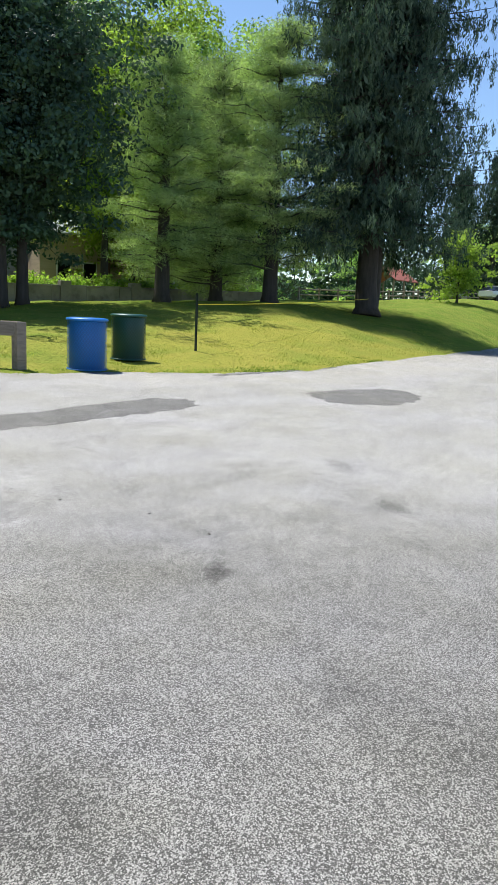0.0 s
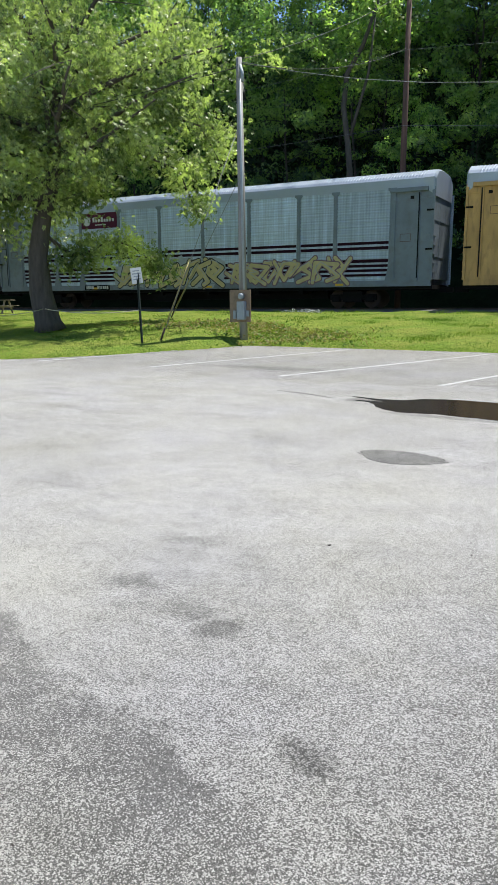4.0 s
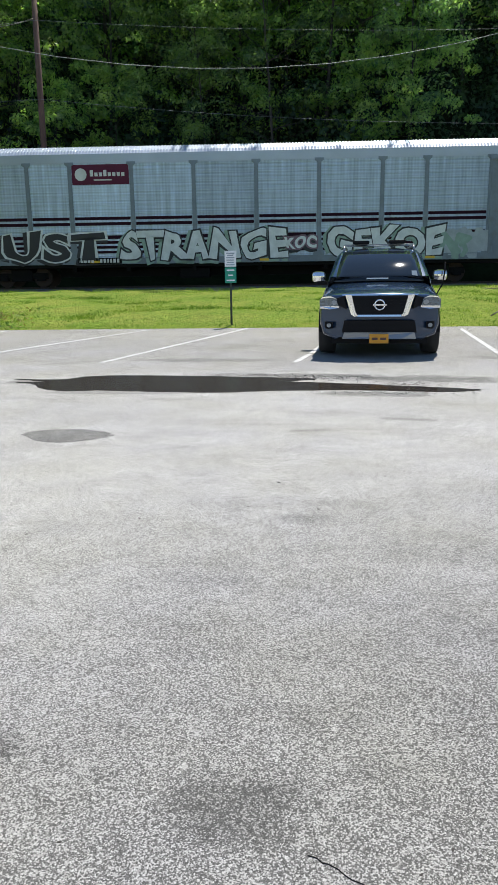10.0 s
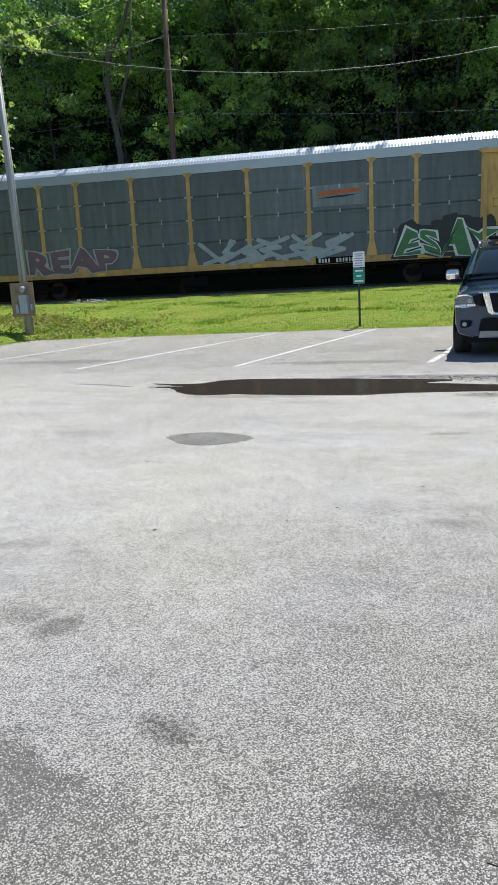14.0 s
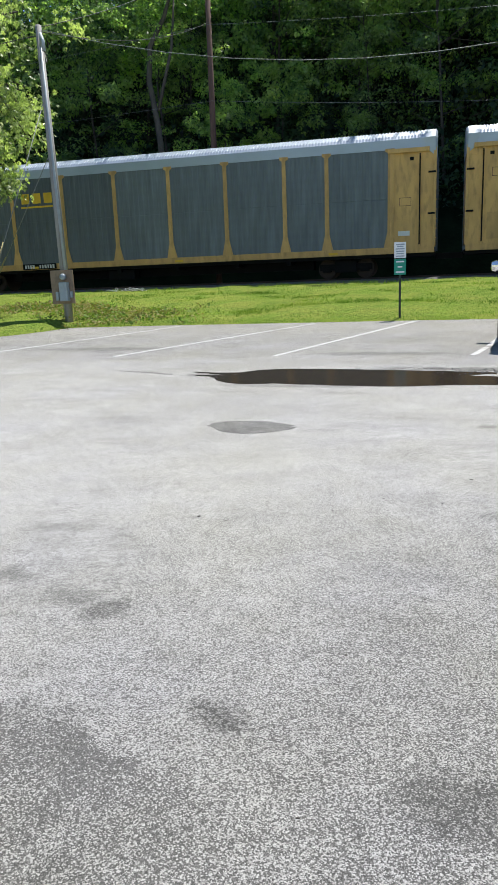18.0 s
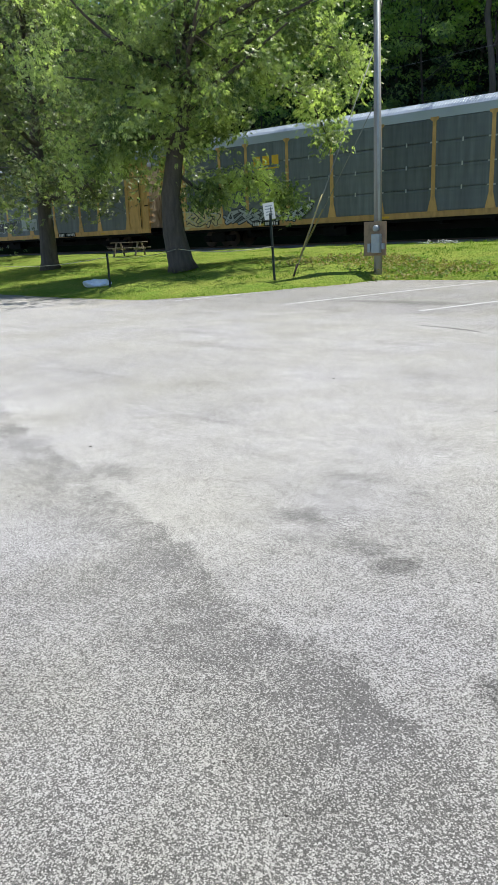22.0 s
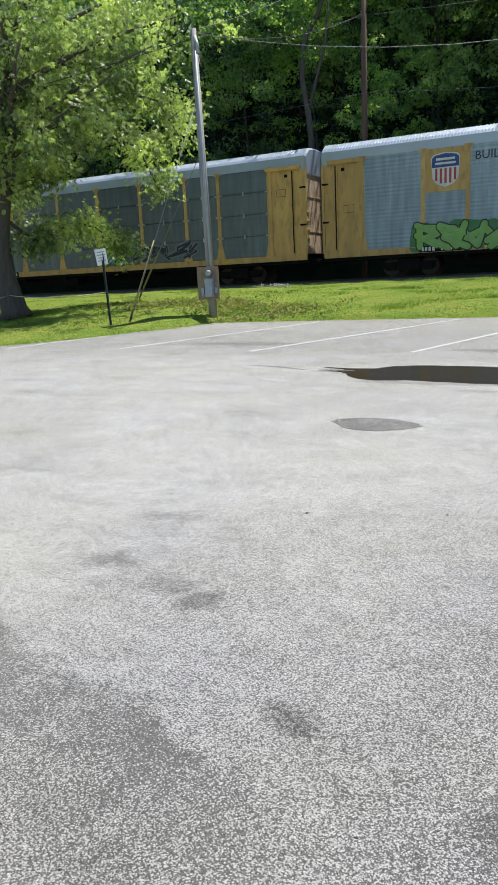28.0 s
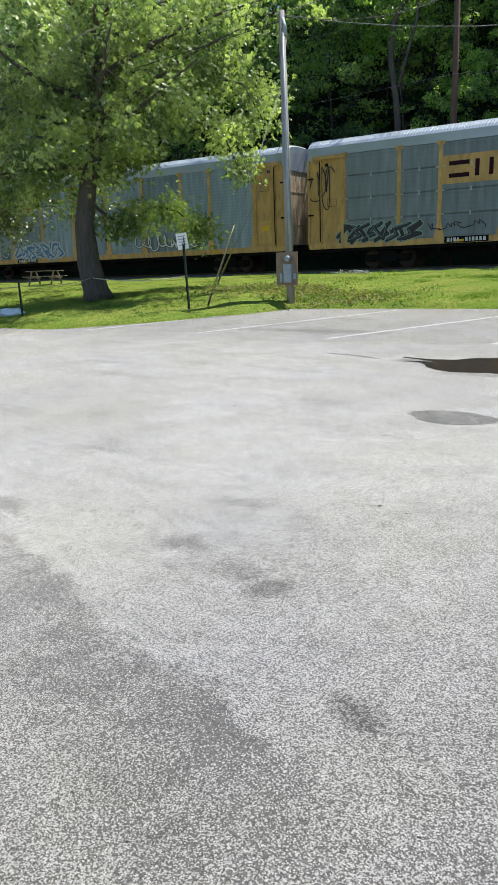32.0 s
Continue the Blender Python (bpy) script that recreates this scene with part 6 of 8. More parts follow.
def conifer(name, label, at, seed, mat, bark, high, wide, clear, trunk_r, whorls, arms, spray, droop, size, per, sag=0.3, taper=0.72, stems=1, lean=0.0):
    """A conifer: boughs in loose whorls, with hanging tassels (a spruce) or upturned needle tufts (a pine)."""
    rng = random.Random(seed)
    tree = thing(name, label, "tree", at=pose(at[0], at[1], ground_at(at[0], at[1]) - 0.05))
    for k in range(stems):
        x = (k - (stems - 1) / 2) * trunk_r * 1.5
        part("trunk", tube_mesh("trunk", [(x * 1.2, 0.3 * x, 0), (x * 1.05, 0.25 * x, 0.4), (x, 0, 1.6), (x * 0.6 + 0.05 + lean * 0.5, 0, high * 0.5), (x * 0.3 + lean, 0, high * (1 - 0.08 * k))], [trunk_r * 1.5, trunk_r * 1.1, trunk_r, trunk_r * 0.6, 0.04], bark, 12), None, tree, "dark bark trunk")
    centres, boughs = [], []
    hanging = droop > 0.2
    for w in range(whorls):
        u = clear + (1 - clear) * (w / whorls)
        z = high * u
        reach = wide * min(1.0, (1 - u) * 1.55) ** taper * 1.05 + 0.3
        for k in range(arms):
            a = rng.uniform(0, 6.283)
            L = reach * rng.uniform(0.55, 1.12)
            z1 = z + rng.gauss(0, 0.35 * high / whorls)
            pts = []
            for q in range(6):
                f = q / 5
                pts.append(Vector((lean * u + math.cos(a) * L * f, math.sin(a) * L * f, z1 - sag * L * math.sin(f * 1.9) + rng.gauss(0, 0.06))))
            boughs.append((pts, [max(0.012, 0.055 * (1 - 0.8 * q / 5)) for q in range(6)]))
            for q in range(1, 6):
                for _ in range(spray if q > 1 else 1):
                    p = pts[q] + Vector((rng.gauss(0, 0.22 + 0.05 * L), rng.gauss(0, 0.22 + 0.05 * L), rng.gauss(0, 0.12)))
                    centres.append(tuple(p))
    v, f = joined([tube(p, r, 4, False) for p, r in boughs])
    part("bough_mass", mesh_of("bough_mass", v, f, bark), None, tree)["kind"] = "stuff"
    inner = [tuple(p) for pts, r in boughs for p in pts[1:4]]
    if hanging:
        sets = [blades(inner, 11, 0.34, 0.5, seed + 3, 1.4, 0.0, 0.30), tassels(centres, per, droop, size, 0.20, seed)]
    else:
        sets = [blades(inner, 8, 0.3, 0.4, seed + 3, 0.0, 0.3, 0.10), puffs(centres, per, 0.55, size, seed, 0.09, 0.4)]
    part("crown", leaf_mesh("crown", sets, mat), None, tree, "hanging needle sprays" if hanging else "soft needle tufts")
    return tree


spruce = conifer("norway_spruce", "tall dark spruce with hanging grey-green sprays", (35.05, 10.18), 41, NEEDLE, BARK_DARK, 27, 4.5, 0.15, 0.5, 46, 12, 6, 0.62, 0.20, 20, 0.24, 0.5, 2)
# dead pale boughs that stick out of the spruce
DEADWOOD = paint("dead_boughs", (0.36, 0.34, 0.30), 0.85, var=0.25, scale=6)
for i, (a, z, reach) in enumerate(((1.85, 9.9, 6.2), (2.0, 7.6, 5.6), (2.15, 7.0, 5.8), (1.95, 5.8, 6.6), (2.3, 5.4, 5.6), (2.0, 11.4, 5.4))):
    c_, s_ = math.cos(a), math.sin(a)
    pts = [Vector((c_ * reach * u, s_ * reach * u, z - 0.9 * math.sin(u * 2.2) + 0.25 * u * (i % 3))) for u in (0.1, 0.35, 0.6, 0.8, 0.92, 1.0)]
    part("dead_bough", tube_mesh("dead_bough", pts, [0.05, 0.045, 0.04, 0.03, 0.022, 0.012], DEADWOOD, 5), None, spruce, "bare pale dead bough")
conifer("white_pine", "tall pine with soft grey-green needles", (28.8, 18.0), 43, NEEDLE_PINE, BARK_DARK, 11.0, 2.5, 0.18, 0.33, 11, 8, 4, 0.12, 0.22, 46, -0.06, 0.6)
conifer("white_pine", "tall pine with soft grey-green needles", (32.05, 14.07), 42, NEEDLE_PINE, BARK_DARK, 12.4, 3.3, 0.2, 0.33, 11, 9, 4, 0.12, 0.22, 46, -0.04, 0.6)
conifer("white_pine", "full pine with soft grey-green needles", (32.7, 17.3), 44, NEEDLE_PINE, BARK_DARK, 11.5, 3.7, 0.08, 0.3, 12, 9, 4, 0.12, 0.22, 46, -0.04, 0.6)

# dark conifers far beyond the lawn
for i, (x, y, h) in enumerate(((88.0, 11.5, 17.0), (92.0, 6.0, 18.5), (90.0, 15.5, 15.0))):
    conifer("far_spruce", "dark spruce far beyond the lawn", (x, y), 45 + i, NEEDLE, BARK_DARK, h, 4.2, 0.06, 0.3, 18, 8, 2, 0.8, 0.4, 8, 0.2)

# the wood behind the train: a few kinds of tree, repeated
wood_kinds = []
for i in range(5):
    small = i == 4
    gappy = i in (2, 4)
    tall = 11.0 if small else 17.5 + 1.5 * (i % 3)
    tr, rad, lm, cl = broadleaf(60 + i, tall, 3.8 if small else 5.4, 0.1 if i % 2 else 0.18, 0.07 if small else 0.11, lean=(random.Random(i).uniform(-0.06, 0.06), -0.04), limbs=13 if small else 15, twigs=1 if gappy else 2, clump=1.0 if small else 1.4, low=0.4)
    pick = random.Random(90 + i)
    cl = [q for q in cl if pick.random() < (0.85 if q.z > 0.45 * tall else 0.5)]
    limbs_ = [q for q in lm if len(q[0]) > 4]
    v, f = joined([tube(tr, rad, 6)] + [tube(p, r, 3, False) for p, r in limbs_])
    if gappy:
        sets = [puffs([tuple(q) for q in cl], 110, 0.85, 0.20, 70 + i), fronds([tuple(q) for q in cl], 7, (0.6, 0.6, 0.25), 0.2, 75 + i, 0.4, 7, 0.5)]
    else:
        sets = [puffs([tuple(q) for q in cl], 120, 1.15, 0.25, 70 + i)]
    wood_kinds.append((mesh_of("trunk", v, f, BARK_DARK), leaf_mesh("crown", sets, LEAF_SUNLIT if gappy else LEAF_WOOD)))
rng_ = random.Random(5)
for row, (back, step) in enumerate(((9.6, 4.2), (14.0, 4.8), (18.5, 6.0), (25.0, 8.0), (34.0, 10.0), (46.0, 11.0))):
    s = -118.0 - row * 9
    while s < 66 + row * 10:
        p = on_track(s + rng_.uniform(-1.4, 1.4), 1.6 + back + rng_.uniform(-1.4, 1.4))
        s += step * rng_.uniform(0.8, 1.2)
        if row < 2 and 10 < s < 21:
            continue
        kind = rng_.choice((2, 4, 2, 4, 1, 0) if row == 0 else (0, 1, 3, 2, 2, 2, 2))
        size = rng_.uniform(0.8, 1.15) * (0.86, 1.05, 1.22, 1.36, 1.5, 1.5)[row]
        tree = thing("wood_tree", "leafy tree of the dense wood behind the track", "tree", "trees of the hillside wood", at=pose(p.x, p.y, ground_at(p.x, p.y) - 0.2, 0, 0, rng_.uniform(0, 360)) @ Matrix.Diagonal((size, size, size * rng_.uniform(0.9, 1.1), 1)))
        part("trunk", wood_kinds[kind][0], None, tree)
        part("crown", wood_kinds[kind][1], None, tree)

# a bent pale trunk at the edge of the wood, and a light bush beside the track
bent = thing("wood_tree", "tree with a bent pale trunk at the wood's edge", "tree", "trees of the hillside wood", at=pose(*on_track(-19.8, 8.0), 0))
g = ground_at(bent.location.x, bent.location.y) - 0.2
part("trunk", tube_mesh("trunk", [(0.1, 0, g), (0.05, 0, 6), (0, 0, 9), (-0.15, 0, 10.4), (-0.5, 0.05, 12.4), (-0.35, 0.1, 14.2), (0.6, 0.1, 15.5), (1.6, 0.2, 18)], [0.26, 0.21, 0.18, 0.17, 0.155, 0.14, 0.12, 0.06], BARK, 9), None, bent, "bent grey-brown trunk")
part("limb", tube_mesh("limb", [(0.0, 0, 10.8), (0.45, 0, 12.2), (1.0, 0.1, 14.0), (1.3, 0.2, 17)], [0.10, 0.09, 0.08, 0.04], BARK, 7), None, bent)
part("crown", leaves("crown", [(1.2 + pick.gauss(0, 1.6), pick.gauss(0, 1.2), 17.5 + pick.gauss(0, 1.2)) for _ in range(40)], 5, (0.5, 0.5, 0.2), 0.25, LEAF_SUNLIT, 96, 0.25, 0.35, 0.6, 9, 0.16), None, bent, "leafy crown")
for s, h, w in ((14.3, 9.6, 2.6), (17.5, 8.5, 2.4)):
    p = on_track(s, 6.4)
    g = ground_at(p.x, p.y)
    bush = thing("bush", "pale green leafy bush behind the track", "bush", at=pose(p.x, p.y, g - 0.1))
    stems = [(pick.gauss(0, 0.4) * w, pick.gauss(0, 0.3) * w, pick.uniform(0.25, 1.0) * h) for _ in range(70)]
    part("stem", tube_mesh("stem", [(0, 0, 0), (0.1, 0, h * 0.5), (0, 0.1, h * 0.9)], [0.12, 0.08, 0.03], BARK_DARK, 6), None, bush)
    part("leaf_mass", leaves("leaf_mass", stems, 6, (0.4, 0.4, 0.25), 0.22, LEAF_YOUNG, int(s), 0.2, 0.3, 0.55, 8, 0.13), None, bush)
# a broad bright tree behind the pines
make_tree("broad_tree", "broad bright-green tree behind the pines", (41.5, 28.0), 51, LEAF_YOUNG, BARK_DARK, 8, (0.85, 0.85, 0.3), 0.22, 0.2, sprays=16, core=0.5, high=19.5, wide=5.0, clear=0.15, trunk_r=0.35, limbs=24, twigs=6, clump=1.3, low=0.3)
make_tree("broad_tree", "light yellow-green tree behind the pines", (37.0, 27.3), 53, LEAF_YOUNG, BARK_DARK, 8, (0.7, 0.7, 0.25), 0.22, 0.2, sprays=14, core=0.5, high=15.0, wide=3.2, clear=0.38, trunk_r=0.25, limbs=16, twigs=4, clump=1.0, low=0.3)
make_tree("broad_tree", "broad mid-green tree behind the pines", (48.6, 25.8), 52, LEAF_SUNLIT, BARK_DARK, 8, (0.85, 0.85, 0.3), 0.22, 0.2, sprays=16, core=0.5, high=19.0, wide=5.0, clear=0.15, trunk_r=0.35, limbs=24, twigs=6, clump=1.3, low=0.3)

# undergrowth at the foot of the wood and up its slope
rng_ = np.random.default_rng(3)
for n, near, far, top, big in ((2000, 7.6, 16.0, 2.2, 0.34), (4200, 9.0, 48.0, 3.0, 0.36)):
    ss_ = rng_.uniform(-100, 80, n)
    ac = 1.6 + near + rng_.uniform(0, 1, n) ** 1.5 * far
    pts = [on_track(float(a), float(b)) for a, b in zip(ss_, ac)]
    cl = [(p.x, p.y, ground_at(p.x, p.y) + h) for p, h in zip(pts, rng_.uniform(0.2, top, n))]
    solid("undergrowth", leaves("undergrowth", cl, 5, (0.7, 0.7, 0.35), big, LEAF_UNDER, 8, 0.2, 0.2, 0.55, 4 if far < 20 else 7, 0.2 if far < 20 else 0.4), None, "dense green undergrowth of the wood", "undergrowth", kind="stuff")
# a dark hedge of shrubs beyond the lawn
cl = []
for _ in range(900):
    u = float(rng_.uniform(0, 1))
    x, y = 58 + 45 * u + float(rng_.normal(0, 1.5)), 34 - 48 * u + float(rng_.normal(0, 1.5))
    cl.append((x + 28, y, ground_at(x + 28, y) + float(rng_.uniform(0.1, 4.5))))
solid("hedge", leaves("hedge", cl, 5, (0.8, 0.8, 0.4), 0.55, LEAF_DARK, 18, 0.2, 0.2, 0.6, 4, 0.3), None, "dark overgrown hedge beyond the lawn", "hedge", kind="stuff")


# ---- poles, wires, signs and fences on the bank ----
def stood(x, y, dz=0.0, turn=0.0):
    """A pose on the ground."""
    return pose(x, y, ground_at(x, y) + dz, 0, 0, turn)


def sag(a, b, drop, n=18):
    a, b = Vector(a), Vector(b)
    return [a.lerp(b, i / n) - Vector((0, 0, drop * 4 * (i / n) * (1 - i / n))) for i in range(n + 1)]


def cable(a, b, drop, r, mat, label):
    me = tube_mesh("cable", sag(a, b, drop), r, mat, 5)
    return solid("overhead_cable", me, None, label, "cable")


POLE = (-13.58, 19.1)
service = thing("utility_pole", "weathered grey utility pole with meter board on the bank", "utility pole", at=stood(*POLE, -0.1))
LEAN = Vector((-0.28, 0.22, 8.5))
part("shaft", tube_mesh("shaft", [(0, 0, 0), LEAN * 0.5, LEAN], [0.13, 0.115, 0.09], GALV, 12), None, service)
part("conduit", tube_mesh("conduit", [Vector((0.10, -0.11, 1.6)), LEAN * 0.5 + Vector((0.09, -0.10, 0)), LEAN * 0.93 + Vector((0.08, -0.09, 0))], 0.04, GREYBOX, 8), None, service, "grey steel conduit")
board = part("meter_board", boxed(-0.40, 0.40, -0.20, -0.15, 0.62, 1.62, bevel=0.006), PLYWOOD, service, "brown plywood meter board")
part("meter_box", boxed(-0.02, 0.26, -0.36, -0.20, 0.70, 1.26, bevel=0.02), GREYBOX, board, "grey steel meter box")
v, f = tube([(0.09, -0.20, 1.42), (0.09, -0.30, 1.42), (0.09, -0.34, 1.42)], [0.095, 0.095, 0.05], 16)
part("meter", mesh_of("meter", v, f, GREYBOX, True), None, board, "round glass electric meter")
part("outlet_box", boxed(0.29, 0.37, -0.27, -0.20, 0.80, 0.98, bevel=0.008), GREYBOX, board)
part("outlet_box", boxed(-0.22, -0.12, -0.27, -0.20, 0.72, 0.98, bevel=0.008), GREYBOX, board)
v, f = tube([LEAN * 0.93 + Vector((0.08, -0.09, 0)), LEAN * 0.955 + Vector((0.16, -0.16, 0.1)), LEAN * 0.94 + Vector((0.28, -0.24, 0)), LEAN * 0.92 + Vector((0.30, -0.26, -0.1))], [0.045, 0.05, 0.05, 0.06], 8)
part("weatherhead", mesh_of("weatherhead", v, f, GREYBOX, True), None, service)
v, f = tube([LEAN * 0.92 + Vector((0.30, -0.26, -0.1)), LEAN * 0.89 + Vector((0.34, -0.2, 0)), LEAN * 0.87 + Vector((0.25, -0.1, 0)), LEAN * 0.9 + Vector((0.12, 0, 0.1))], [0.012] * 4, 5)
part("drip_loop", mesh_of("drip_loop", v, f, WIRE, True), None, service)
foot = Vector((POLE[0], POLE[1], ground_at(*POLE) - 0.1))
pole_head = foot + LEAN


def tall_pole(x, y, h, label, r=0.17):
    ob = thing("utility_pole", label, "utility pole", at=stood(x, y, -0.2))
    part("shaft", tube_mesh("shaft", [(0, 0, 0), (0.05, 0, h * 0.5), (0.1, 0, h)], [r, r * 0.9, r * 0.72], WOODPOLE, 12), None, ob)
    part("crossarm", boxed(-1.2, 1.2, -0.06, 0.06, h - 0.9, h - 0.78, bevel=0.01), WOODPOLE, ob)
    for dx in (-1.05, -0.45, 0.45, 1.05):
        v, f = tube([(dx, 0, h - 0.78), (dx, 0, h - 0.70), (dx, 0, h - 0.62)], [0.03, 0.05, 0.02], 8)
        part("insulator", mesh_of("insulator", v, f, GREYBOX, True), None, ob)
    return Vector((x + 0.1, y, ground_at(x, y) - 0.2 + h))


track_pole = on_track(-15.9, 5.4)
a = tall_pole(track_pole.x, track_pole.y, 17.0, "tall red-brown wooden utility pole behind the train")
far_pole = on_track(44.0, 5.4)
b = tall_pole(far_pole.x, far_pole.y, 17.0, "tall red-brown wooden utility pole behind the train")
left_pole = on_track(-72.0, 5.4)
c = tall_pole(left_pole.x, left_pole.y, 17.0, "tall red-brown wooden utility pole behind the train")
for z, zb, drop, left in ((-3.8, -2.6, 1.5, 1.3), (-7.4, -7.2, 1.8, 0.6)):
    cable(a + Vector((0, -0.15, z)), b + Vector((0, -0.15, zb)), drop, 0.008, WIRE_PALE, "thin overhead cable along the track")
    cable(a + Vector((0, -0.15, z)), c + Vector((0, -0.15, z)), left, 0.008, WIRE_PALE, "thin overhead cable along the track")
cable(pole_head + Vector((0, 0, -0.15)), a + Vector((0, -0.15, -3.7)), 0.5, 0.012, WIRE, "service cable from the grey pole")
cable(pole_head + Vector((0, 0, -0.05)), a + Vector((0, -0.15, -1.0)), 0.35, 0.012, WIRE, "service cable from the grey pole")
cable(a + Vector((-0.9, -0.1, -0.65)), c + Vector((-0.9, -0.1, -0.65)), 1.0, 0.011, WIRE, "thin overhead cable along the track")
cable(pole_head + Vector((0, 0, -0.25)), (-52.0, 12.0, 7.5), 0.8, 0.012, WIRE, "service cable through the ash tree")
cable(pole_head + Vector((0, 0, -0.1)), (18.89, 27.0, 15.5), 4.2, 0.009, WIRE_PALE, "slack pale cable between two poles")

GUARD = paint("faded_guard", (0.36, 0.30, 0.12), 0.7, var=0.2, bump=0)
# guy wires of the pole, with yellow guards
for p, up in (((-14.83, 16.5), 0.78), ((-20.6, 23.6), 0.6)):
    g0 = Vector((p[0], p[1], ground_at(*p)))
    head = foot + LEAN * up
    wire = thing("guy_wire", "steel guy wire with a faded yellow guard", "guy wire", "guy wires of the pole", at=pose(*g0))
    part("wire", tube_mesh("wire", [(0, 0, -0.1), head - g0], 0.012, WIRE_PALE, 5), None, wire)
    part("guard", tube_mesh("guard", [(head - g0) * 0.09, (head - g0) * 0.36], 0.015, GUARD, 8), None, wire, "faded yellow plastic guard")
    part("anchor", tube_mesh("anchor", [(0, 0, -0.1), (head - g0) * 0.06], 0.03, STEEL_RUST, 6), None, wire)


def steel_post(x, y, h, label, lean=(0.0, 0.0), name="fence_post"):
    """A dark U-section sign or fence post."""
    ob = thing(name, label, "post", at=stood(x, y, -0.1))
    bm = bmesh.new()
    hh = h + 0.1
    for a0, a1, b0, b1 in ((-0.03, 0.03, -0.006, 0.006), (-0.036, -0.024, -0.03, 0.0), (0.024, 0.036, -0.03, 0.0)):
        box(bm, a0, a1, b0, b1, 0, hh)
    for v in bm.verts:
        v.co.x += lean[0] * v.co.z / hh
        v.co.y += lean[1] * v.co.z / hh
    part("channel", bm, POST_GREEN, ob)
    return ob


# accessible-parking sign post
sign = thing("parking_sign", "white and green parking sign on a dark steel post", "sign", at=stood(-3.43, 19.3, -0.05, 8))
part("post", boxed(-0.028, 0.028, -0.02, 0.02, 0, 1.96, bevel=0.004), POST_GREEN, sign)
plate = part("upper_plate", boxed(-0.15, 0.15, -0.03, -0.022, 1.58, 1.98, bevel=0.003), WHITE, sign, "white notice plate with unreadable lines")
for z, w in ((1.92, 0.11), (1.87, 0.08), (1.81, 0.11), (1.75, 0.1), (1.69, 0.09), (1.63, 0.11)):
    part("text_bar", boxed(-w, w, -0.034, -0.030, z - 0.015, z + 0.012), GREYBOX, plate)
plate = part("lower_plate", boxed(-0.15, 0.15, -0.03, -0.022, 1.16, 1.56, bevel=0.003), GREEN_SIGN, sign, "green accessible parking plate")
for z, w in ((1.49, 0.10), (1.36, 0.06), (1.23, 0.11)):
    part("text_bar", boxed(-w, w, -0.034, -0.030, z - 0.018, z + 0.018), WHITE, plate)

# the leaning no-parking post and the roped posts
post = steel_post(-14.97, 15.9, 2.1, "leaning dark steel post with a small white sign", (-0.26, 0.16), "sign_post")
pl = part("sign_plate", boxed(-0.16, 0.16, -0.012, -0.004, -0.23, 0.23, bevel=0.003), WHITE, post, "small white sign plate")
pl.matrix_basis = pose(-0.27, 0.12, 2.05, 6, -7, 40)
for z, w in ((0.14, 0.1), (0.06, 0.12), (-0.02, 0.09), (-0.1, 0.11)):
    part("text_bar", boxed(-w, w, -0.016, -0.012, z - 0.015, z + 0.015), INKS["silver"], pl)
steel_post(-20.03, 13.62, 1.06, "dark steel fence post holding a rope", (-0.03, 0.0))
steel_post(-32.86, 15.2, 1.25, "dark steel fence post with a small white sign", (-0.08, 0.02))
pl = solid("small_sign", boxed(-0.12, 0.12, -0.012, 0.0, -0.16, 0.16, bevel=0.004), WHITE, "small white sign plate on a fence post", "sign", at=pose(-32.95, 15.16, ground_at(-32.9, 15.2) + 2.1, 0, 0, 62))
solid("sign_stub", tube_mesh("stub", [(0, 0, -1.0), (0, 0, 0.2)], 0.025, POST_GREEN, 6), None, "thin dark sign post", "post", at=pose(-32.96, 15.2, ground_at(-32.9, 15.2) + 2.0))
steel_post(-43.45, 16.75, 1.1, "dark steel fence post at the road side", (0.0, 0.0))
diamond = thing("warning_sign", "yellow diamond warning sign on a thin post", "sign", at=stood(-43.6, 16.9, -0.1, 66))
part("post", tube_mesh("post", [(0, 0.02, 0), (0, 0.02, 2.6)], 0.028, POST_GREEN, 6), None, diamond)
bm = boxed(-0.42, 0.42, -0.012, 0.0, -0.42, 0.42, bevel=0.004)
pl = part("sign_plate", bm, YELLOW_SIGN, diamond, "yellow diamond plate")
pl.matrix_basis = pose(0, -0.005, 2.42, 0, 45, 0)


def rope(a, b, drop, mat, r, label, name="rope"):
    return solid(name, tube_mesh(name, sag(a, b, drop, 10), r, mat, 5), None, label, "rope")


h0 = Vector((-15.08, 15.97, ground_at(-15, 15.9) + 0.95))
t0 = Vector((-21.15, 17.4, ground_at(-21.3, 17.8) + 0.75))
p0 = Vector((-20.05, 13.6, ground_at(-20, 13.6) + 0.95))
p1 = Vector((-32.9, 15.2, ground_at(-32.9, 15.2) + 0.85))
rope(h0, t0, 0.12, TAPE_PALE, 0.014, "pale yellow rope between sign post and tree")
rope(t0, p0, 0.12, TAPE_PALE, 0.011, "pale yellow rope between tree and post")
rope(p0, p1, 0.25, TAPE_PALE, 0.010, "pale yellow rope between fence posts")

